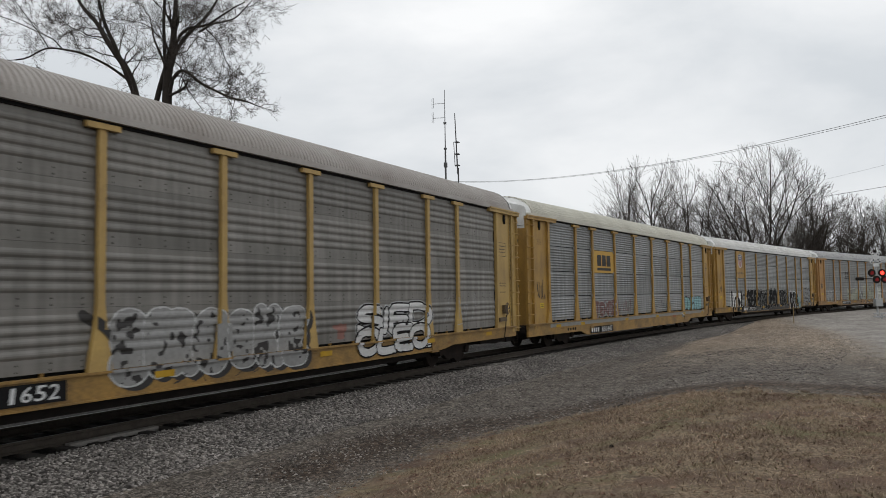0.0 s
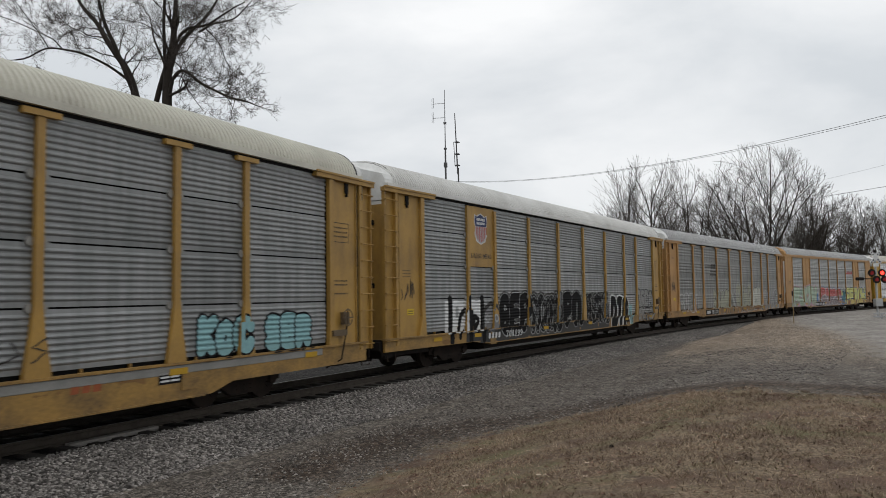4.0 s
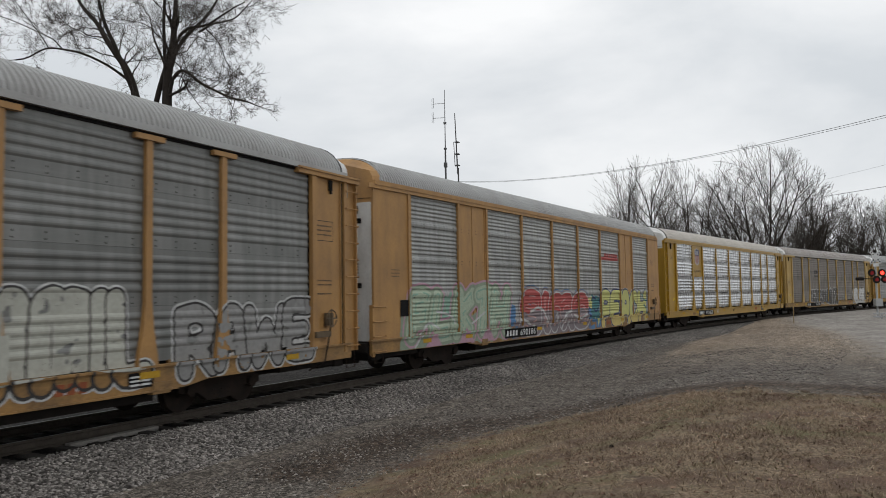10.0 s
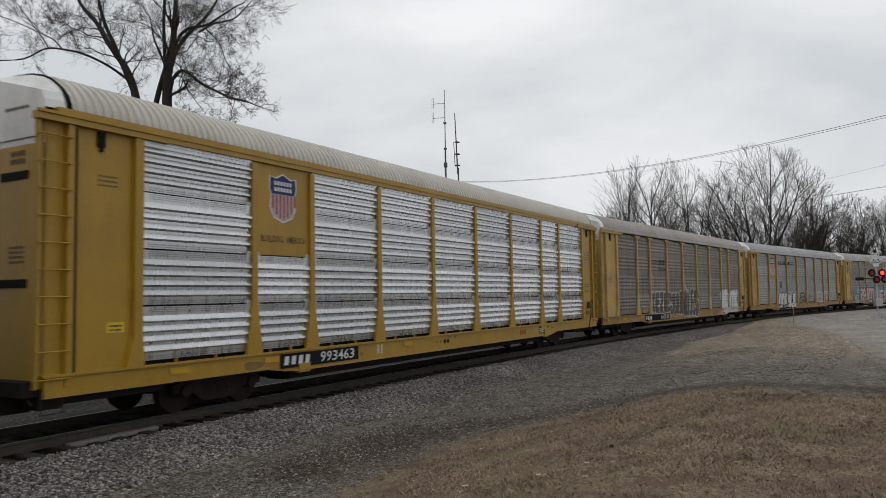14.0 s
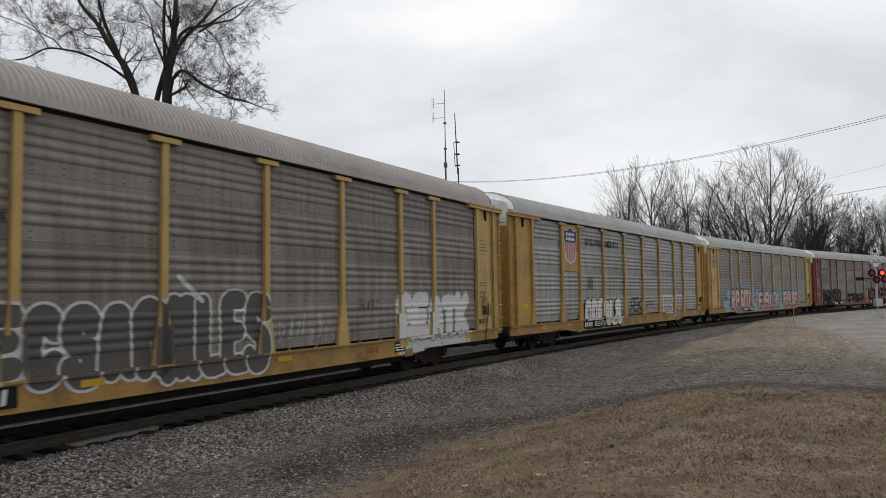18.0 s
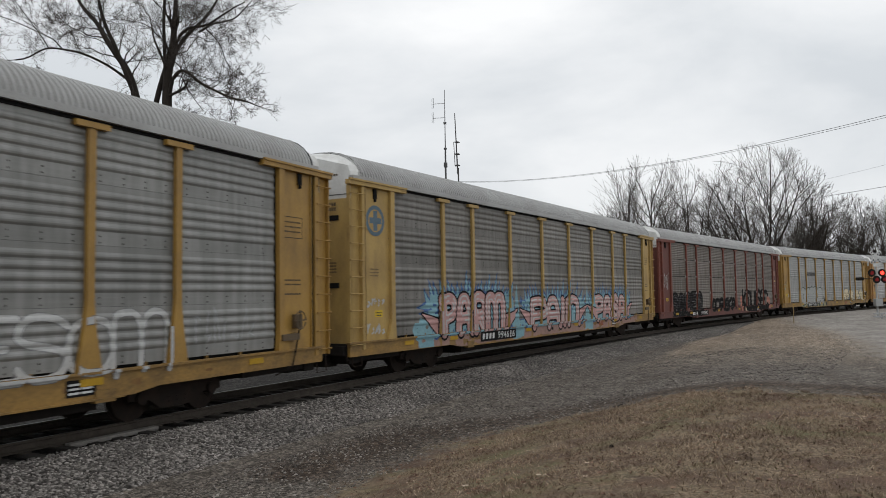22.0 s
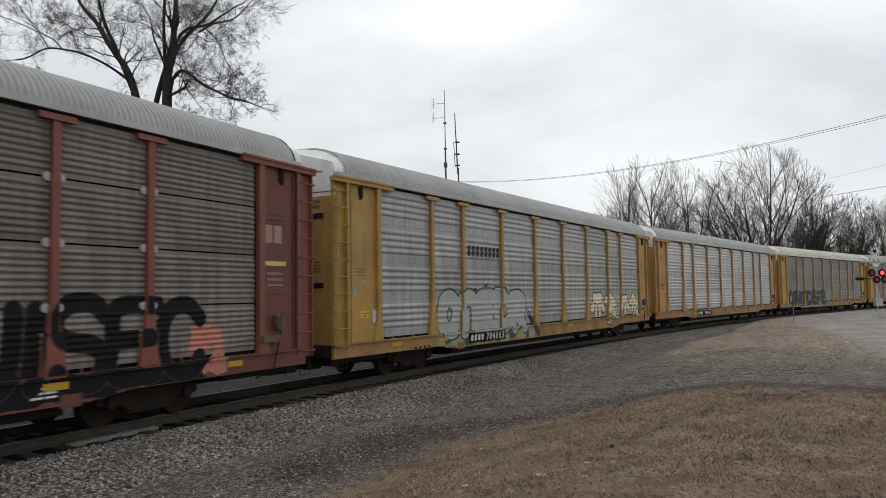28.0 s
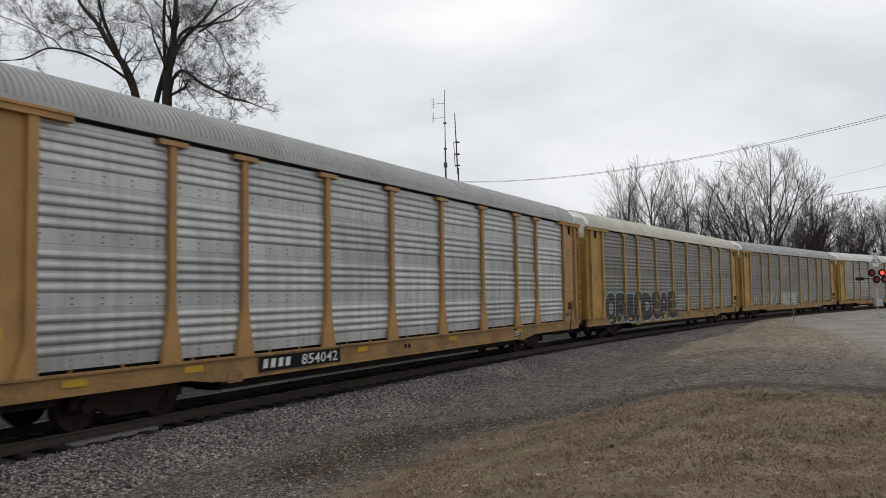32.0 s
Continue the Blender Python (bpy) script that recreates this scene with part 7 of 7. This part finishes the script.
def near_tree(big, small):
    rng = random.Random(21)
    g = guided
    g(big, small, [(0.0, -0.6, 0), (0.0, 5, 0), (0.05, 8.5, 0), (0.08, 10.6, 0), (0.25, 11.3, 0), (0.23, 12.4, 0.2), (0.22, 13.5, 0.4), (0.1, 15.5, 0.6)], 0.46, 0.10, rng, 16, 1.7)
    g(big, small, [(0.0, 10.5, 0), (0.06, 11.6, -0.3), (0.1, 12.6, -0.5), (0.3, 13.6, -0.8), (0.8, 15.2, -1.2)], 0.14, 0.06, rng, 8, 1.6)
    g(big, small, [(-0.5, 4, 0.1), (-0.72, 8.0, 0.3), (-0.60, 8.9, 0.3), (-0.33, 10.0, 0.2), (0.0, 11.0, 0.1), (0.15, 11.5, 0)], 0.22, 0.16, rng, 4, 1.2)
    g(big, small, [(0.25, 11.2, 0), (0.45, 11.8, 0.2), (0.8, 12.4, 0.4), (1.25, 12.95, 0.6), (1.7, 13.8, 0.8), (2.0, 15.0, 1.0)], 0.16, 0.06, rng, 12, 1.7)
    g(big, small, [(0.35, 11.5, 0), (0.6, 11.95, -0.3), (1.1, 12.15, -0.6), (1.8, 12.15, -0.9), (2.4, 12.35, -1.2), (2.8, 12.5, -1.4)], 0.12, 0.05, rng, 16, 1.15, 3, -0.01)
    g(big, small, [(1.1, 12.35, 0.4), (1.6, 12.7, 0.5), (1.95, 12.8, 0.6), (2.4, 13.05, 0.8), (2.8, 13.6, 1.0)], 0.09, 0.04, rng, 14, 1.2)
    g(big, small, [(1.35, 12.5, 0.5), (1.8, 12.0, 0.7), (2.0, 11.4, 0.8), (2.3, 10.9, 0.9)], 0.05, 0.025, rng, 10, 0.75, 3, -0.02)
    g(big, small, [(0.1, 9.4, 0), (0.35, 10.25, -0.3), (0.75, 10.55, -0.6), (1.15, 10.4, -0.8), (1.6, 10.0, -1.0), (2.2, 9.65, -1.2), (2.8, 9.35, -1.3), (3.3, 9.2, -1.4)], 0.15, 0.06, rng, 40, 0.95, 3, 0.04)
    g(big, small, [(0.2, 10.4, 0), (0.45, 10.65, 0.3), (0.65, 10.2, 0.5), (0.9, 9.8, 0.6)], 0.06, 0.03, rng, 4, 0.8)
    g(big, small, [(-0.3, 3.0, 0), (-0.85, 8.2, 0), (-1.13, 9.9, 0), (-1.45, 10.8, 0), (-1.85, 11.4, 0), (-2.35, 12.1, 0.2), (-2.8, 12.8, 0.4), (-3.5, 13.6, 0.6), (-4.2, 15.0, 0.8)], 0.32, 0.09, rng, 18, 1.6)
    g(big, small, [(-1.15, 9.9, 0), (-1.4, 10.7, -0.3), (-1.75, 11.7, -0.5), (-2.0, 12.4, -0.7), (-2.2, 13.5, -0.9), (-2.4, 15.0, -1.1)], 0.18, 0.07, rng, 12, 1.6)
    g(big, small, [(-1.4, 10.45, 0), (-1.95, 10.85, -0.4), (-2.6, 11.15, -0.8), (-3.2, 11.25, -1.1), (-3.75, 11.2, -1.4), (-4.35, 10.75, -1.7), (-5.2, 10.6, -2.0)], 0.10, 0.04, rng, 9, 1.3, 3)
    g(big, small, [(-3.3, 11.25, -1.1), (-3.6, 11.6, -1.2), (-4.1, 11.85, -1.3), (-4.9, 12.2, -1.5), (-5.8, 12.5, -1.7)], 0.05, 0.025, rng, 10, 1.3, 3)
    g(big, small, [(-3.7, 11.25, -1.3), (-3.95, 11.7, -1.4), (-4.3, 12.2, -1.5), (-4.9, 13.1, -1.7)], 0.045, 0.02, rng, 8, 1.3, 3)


def fan_tree(height, width, seed, limbs=10, low=0.14):
    """A round winter crown: limbs fan out from a short trunk and fork towards a lumpy dome of fine twigs."""
    def reach(p, d):
        """Metres from p along d to the dome."""
        c, k = Vector((0, 0, height * 0.52)), Vector((1 / (width * 0.5), 1 / (width * 0.5), 1 / (height * 0.48)))
        q, e = (p - c) * k, d * k
        a, b, g = e.dot(e), 2 * q.dot(e), q.dot(q) - 1
        root = b * b - 4 * a * g
        return (-b + math.sqrt(root)) / (2 * a) if root > 0 else 0.3

    def fork(big, small, p, d, length, r, depth, rng):
        n = 5 if depth > 1 else 3
        pts = [p.copy()]
        for i in range(n):
            d = (d + Vector((rng.gauss(0, 0.10), rng.gauss(0, 0.10), rng.gauss(0.02, 0.08)))).normalized()
            p = p + d * (length / n)
            pts.append(p.copy())
        tip = max(r * 0.10, 0.013)
        (big if r > 0.045 else small).stick(pts, r, tip)
        if depth == 0:
            return
        for k in range((7, 7, 6, 6)[depth - 1] if depth < 5 else 6):
            f = 0.22 + 0.78 * (k + rng.random()) / 6.5
            i = min(n - 1, int(f * n))
            q = pts[i].lerp(pts[i + 1], min(1.0, f * n - i))
            side = d.orthogonal().normalized()
            side.rotate(Matrix.Rotation(k * 2.4 + rng.uniform(-0.5, 0.5), 3, d))
            nd = (d + side * rng.uniform(0.45, 0.85) + Vector((0, 0, 0.08))).normalized()
            ln = min(reach(q, nd) * rng.uniform(0.75, 1.02), length * rng.uniform(0.42, 0.66))
            if ln > 0.25:
                fork(big, small, q, nd, ln, max(r * (1 - 0.55 * f) * rng.uniform(0.45, 0.65), 0.015), depth - 1, rng)

    def build(big, small):
        rng = random.Random(seed)
        h0 = height * low
        big.stick([Vector((0, 0, -0.6)), Vector((0.05, 0, h0 * 0.5)), Vector((0, 0.05, h0 * 1.3))], height * 0.024, height * 0.017)
        for i in range(limbs):
            a = 2.4 * i + rng.uniform(-0.3, 0.3)
            rise = 0.15 + 0.84 * ((i + 0.5) / limbs) ** 0.85
            flat = math.sqrt(max(0.02, 1 - rise * rise))
            p = Vector((0, 0, h0 * rng.uniform(0.8, 1.5)))
            d = Vector((math.cos(a) * flat, math.sin(a) * flat, rise)).normalized()
            fork(big, small, p, d, reach(p, d) * rng.uniform(0.86, 1.0), height * rng.uniform(0.008, 0.011), 3, rng)
    return build


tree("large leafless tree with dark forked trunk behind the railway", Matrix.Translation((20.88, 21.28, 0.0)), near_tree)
FAR = [  # along the view, metres: right, deep, height, crown width, seed
    (40.0, 96, 21.6, 18.5, 1), (31.6, 99, 21.2, 11.5, 2), (27.0, 98, 21.6, 12.0, 3), (22.8, 97, 20.2, 10.0, 4), (47.4, 98, 17.8, 11.5, 5), (29.3, 108, 20.0, 12.0, 6),
    (52.4, 99, 15.4, 8.5, 7), (56.4, 97, 15.2, 9.5, 8), (44.8, 110, 16.0, 10.0, 9), (53.5, 110, 15.0, 10.0, 14), (35.0, 112, 17.5, 11.0, 16), (60.0, 101, 15.6, 10.0, 11),
    (38.0, 119, 18.0, 12.0, 10), (46.5, 121, 17.5, 12.0, 12), (55.5, 119, 17.0, 11.0, 13), (62.5, 112, 16.5, 10.0, 15), (58.0, 125, 17.0, 12.0, 17), (50.0, 126, 17.5, 12.0, 18)]
_shapes = {}
for _a, _b, _h, _w, _sd in FAR:
    _at = RIGHT * _a + DEEP * _b
    _k = _sd if _sd <= 5 else 2 + _sd % 4
    if _k not in _shapes:
        _shapes[_k] = (tree("bare winter tree with a rounded twiggy crown beyond the tracks", Matrix.Translation((_at.x, _at.y, -0.5)), fan_tree(_h, _w, 40 + _sd, 16 if _w > 13 else 14), "bare trees beyond the crossing"), _h)
    else:
        _src, _h0 = _shapes[_k]
        _c = copy_thing(_src, Matrix.Translation((_at.x, _at.y, -0.5)) @ Matrix.Rotation(_sd * 1.3, 4, "Z"))
        _c.scale = (_h / _h0,) * 3

# ---- two radio masts ----
MAST = surface("dark_grey_mast_steel", (0.09, 0.09, 0.092), (0.05, 0.05, 0.05), 0.5, 0.5, 0.4)


def masts():
    a = base("radio_mast", "thin dark steel radio mast with two folded dipole antennas", "antenna mast", "radio masts", Matrix.Translation((54.3, 25.5, -0.5)))
    part("pole", merge(tube([(0, 0, 0), (0.0, 0, 14.2)], [0.13, 0.07], 8), tube([(0, 0, 14.2), (0, 0, 19.1)], [0.045, 0.02], 6)), MAST, a)
    for z in (16.4, 14.35):
        part("bracket", boxes((-0.09, -0.09, z - 0.08, 0.09, 0.09, z + 0.08)), MAST, a)
    for z in (13.1,):
        part("coax_box", boxes((-0.12, -0.12, z - 0.25, 0.12, 0.12, z + 0.15), bevel=0.03), MAST, a)
    left = -RIGHT
    for z in (18.1, 16.85)[:0] or (18.0, 15.95 + 0.9):
        arm = part("dipole_arm", tube([(0, 0, z), tuple(left * 0.95 + Vector((0, 0, z - 0.05)))], 0.02, 5), MAST, a)
        c = left * 0.95
        loop = [c + left * sx * 0.06 + Vector((0, 0, z + sz * 0.42)) for sx, sz in ((-1, -1), (-1, 1), (1, 1), (1, -1), (-1, -1))]
        part("dipole_loop", tube(loop, 0.014, 5), MAST, arm)
    b = base("radio_mast", "second dark radio mast with a slim collinear antenna", "antenna mast", "radio masts", Matrix.Translation((54.75, 24.6, -0.5)))
    part("pole", tube([(0, 0, 0), (0, 0, 12.8)], [0.12, 0.06], 8), MAST, b)
    w = part("whip", tube([tuple(left * 0.05 + Vector((0, 0, 12.3))), tuple(left * 0.22 + Vector((0, 0, 17.2)))], [0.06, 0.035], 6), MAST, b)
    part("side_bar", tube([tuple(left * 0.25 + Vector((0, 0, 12.9))), tuple(left * 0.33 + Vector((0, 0, 14.9)))], 0.03, 5), MAST, w)
    for z in (13.0, 13.9, 14.85):
        part("clamp", boxes((-0.2, -0.10, z - 0.04, 0.14, 0.22, z + 0.04)), MAST, w)


masts()

# ---- overhead wires ----
WIRE = surface("dark_grey_cable", (0.11, 0.11, 0.115), None, 0.3, 0.6)
POLE = surface("weathered_utility_pole_timber", (0.13, 0.10, 0.075), (0.06, 0.05, 0.04), 0.6, 0.9, scale=5, stretch=(1, 1, 0.1), grain=20, grain_amt=0.3)


def cable(a, b, sag, r, label):
    a, b = Vector(a), Vector(b)
    pts = []
    for i in range(33):
        t = i / 32
        pts.append(tuple(a.lerp(b, t) - Vector((0, 0, 4 * sag * t * (1 - t)))))
    bm = tube(pts, r, 5)
    me = bpy.data.meshes.new("overhead_cable")
    bm.to_mesh(me)
    bm.free()
    return thing("overhead_cable", me, WIRE, label, "cable", "overhead cables")


def utility_pole(x, y, h):
    p = base("utility_pole", "weathered timber utility pole carrying cables", "utility pole", "", Matrix.Translation((x, y, -0.5)))
    part("shaft", tube([(0, 0, 0), (0, 0, h + 0.5)], [0.16, 0.11], 10), POLE, p)
    part("cross_arm", boxes((-0.06, -0.9, h - 0.35, 0.06, 0.9, h - 0.22)), POLE, p)


utility_pole(39.5, -15.5, 12.55)
utility_pole(69.5, 36.0, 14.2)
cable((39.5, -15.5, 12.6), (69.5, 36.0, 14.22), 2.29, 0.014, "dark power cable sagging between utility poles")
cable((39.5, -15.4, 12.40), (69.5, 36.1, 14.17), 2.25, 0.011, "thin second power cable under the first")
utility_pole(125.0, 26.0, 13.9)
utility_pole(60.0, -16.0, 13.0)
cable((125.0, 26.0, 13.6), (60.0, -16.0, 10.6), 0.5, 0.02, "dark cable crossing before the bare trees")
cable((125.0, 26.1, 13.9), (60.0, -16.0, 12.9), 0.5, 0.008, "thin pale cable crossing before the bare trees")

# ---- level crossing signal, guard rail, marker ----
ALU = surface("dull_silver_painted_steel", (0.36, 0.37, 0.37), (0.2, 0.2, 0.2), 0.5, 0.45, 0.4)


def lamp_red(on):
    m, nt, bs = nodes("red_lamp_lit" if on else "red_lamp_unlit")
    bs.inputs["Base Color"].default_value = (0.25, 0.01, 0.01, 1)
    bs.inputs["Roughness"].default_value = 0.25
    if on:
        bs.inputs["Emission Color"].default_value = (1.0, 0.02, 0.012, 1)
        bs.inputs["Emission Strength"].default_value = 7.0
    return m


def crossing_signal():
    at = RIGHT * 34.0 + DEEP * 60.0
    face = Matrix.Rotation(math.atan2(-DEEP.y, -DEEP.x) + math.pi / 2, 4, "Z")
    s = base("crossing_signal", "silver level crossing signal with crossbuck and red flashing lamps", "crossing signal", "", Matrix.Translation((at.x, at.y, -0.06)) @ face)
    part("mast", tube([(0, 0, 0), (0, 0, 5.15)], 0.075, 10), ALU, s)
    part("foot", boxes((-0.22, -0.22, 0, 0.22, 0.22, 0.12), bevel=0.02), ALU, s)
    for k in (-1, 1):
        cb = part("crossbuck_blade", boxes((-0.61, -0.10, -0.11, 0.61, -0.07, 0.11)), PAINT_WHITE, s, "white crossbuck blade", Matrix.Translation((0, -0.01 * (k + 1), 4.75)) @ Matrix.Rotation(k * 0.87, 4, "Y"))
        for j in range(6):
            if j not in (2, 3):
                part("lettering_bar", boxes((-0.55 + j * 0.19, -0.107, -0.05, -0.43 + j * 0.19, -0.10, 0.05)), PAINT_BLACK, cb)
    part("track_sign", boxes((-0.22, -0.10, 4.02, 0.22, -0.08, 4.28)), PAINT_WHITE, s, "small white track count sign")
    part("lamp_arm", tube([(-0.42, 0, 3.52), (0.42, 0, 3.52)], 0.03, 8), ALU, s)
    part("lamp_arm", tube([(-0.1, 0.1, 3.0), (0.62, 0.1, 3.0)], 0.03, 8), ALU, s)
    for x, z, lit in ((-0.38, 3.52, False), (0.42, 3.52, True), (-0.02, 3.0, False), (0.62, 3.0, False)):
        hd = part("lamp_backboard", shared(("backboard",), lambda: wheel_outline(0.30, -0.02, 0.02, 24)), SOOT, s, "round black lamp backboard", pose(x, -0.12, z))
        part("lamp_housing", shared(("housing",), lambda: wheel_outline(0.16, 0.02, 0.2, 16)), SOOT, hd)
        part("lens", shared(("lens",), lambda: wheel_outline(0.15, -0.05, -0.022, 20)), lamp_red(lit), hd, "glowing red lens" if lit else "dark red lens")
        part("hood", shared(("hood",), lambda: tube([(0.17 * math.cos(a), -0.14, 0.17 * math.sin(a)) for a in np.arange(0, 3.2, 0.35)], 0.02, 5)), SOOT, hd)
    part("bell", wheel_outline(0.12, -0.1, 0.1, 14), SOOT, s, "", pose(0, 0, 5.2))
    part("side_arm", tube([(-0.05, 0, 3.05), (-1.15, 0.1, 3.08)], 0.035, 6), SOOT, s)
    part("side_lamp", boxes((-1.45, -0.1, 2.95, -0.95, 0.35, 3.2), bevel=0.05), SOOT, s)
    part("relay_box", boxes((-0.28, -0.35, 0.9, 0.28, 0.05, 1.5), bevel=0.02), ALU, s)


crossing_signal()


def guard_rail():
    g = base("guard_rail", "low galvanised guard rail beside the crossing road", "guard rail", "", Matrix.Translation((0, 0, -0.05)))
    for a, h in ((0.0, 0.42), (0.0, 0.20)):
        p0, p1 = RIGHT * 32.0 + DEEP * 57.0, RIGHT * 38.5 + DEEP * 58.0
        bm = tube([(p0.x, p0.y, h), (p1.x, p1.y, h)], 0.055, 8)
        part("beam", bm, ALU, g)
    for t in (0.1, 0.5, 0.9):
        p = RIGHT * (32.0 + 6.5 * t) + DEEP * (57.0 + t)
        part("post", boxes((p.x - 0.06, p.y - 0.06, 0, p.x + 0.06, p.y + 0.06, 0.45)), ALU, g)


guard_rail()
_p = RIGHT * 25.4 + DEEP * 55.6
_mk = base("marker_post", "yellow-brown flexible utility marker post", "marker post", "", Matrix.Translation((_p.x, _p.y, -0.25)))
part("stake", boxes((-0.05, -0.03, 0, 0.05, 0.03, 1.15), bevel=0.01), surface("faded_yellow_brown_plastic", (0.22, 0.15, 0.06), (0.12, 0.09, 0.05), 0.5, 0.6), _mk)
part("cap", boxes((-0.055, -0.035, 1.15, 0.055, 0.035, 1.25), bevel=0.012), YELLOW_PALE, _mk)
for _u, _v, _r in ((5.3, 8.6, 0.07), (6.2, 10.5, 0.05), (2.1, 9.8, 0.035)):
    _q = RIGHT * _u + DEEP * _v
    thing("dark_clod", mesh_of("dark_clod", [tuple(c * _r for c in v) for v in ROCK_V], ROCK_F), SOOT, "small dark clod of earth on the dry lawn", "clod", m=Matrix.Translation((_q.x, _q.y, ground_z(_q.x, _q.y) + _r * 0.4)))


# ---- what moves ----
def travelled(t):
    return 9.4767 * t + 0.003952 * t * t / 2 + 3.4e-05 * t ** 3 / 6


def car_pose(n, t):
    u = S_FIRST + n * LEN + SLACK[n] - travelled(t)
    x0, y0, _ = track(u + 4.3)
    x1, y1, _ = track(u + SPAN - 4.3)
    return Matrix.Translation(((x0 + x1) / 2, (y0 + y1) / 2, 0)) @ Matrix.Rotation(math.atan2(y1 - y0, x1 - x0), 4, "Z")


def motions():
    for n, car in enumerate(TRAIN):
        walk(car, [(t, car_pose(n, t)) for t in np.arange(0, 32.01, 0.5)])
    # the wheels roll: one turning for each place in a truck, shared by all trucks
    keyed = {}
    for w, dx in WHEELSETS:
        if dx not in keyed:
            walk(w, [(t, Matrix.Translation((dx, 0, 0.42)) @ Matrix.Rotation(-travelled(t) / 0.42, 4, "Y")) for t in np.arange(0, 32.01, 2 / FPS)])
            keyed[dx] = w
        else:
            w.rotation_mode = "QUATERNION"
            ad = w.animation_data_create()
            ad.action = keyed[dx].animation_data.action
            ad.action_slot = keyed[dx].animation_data.action_slot


motions()
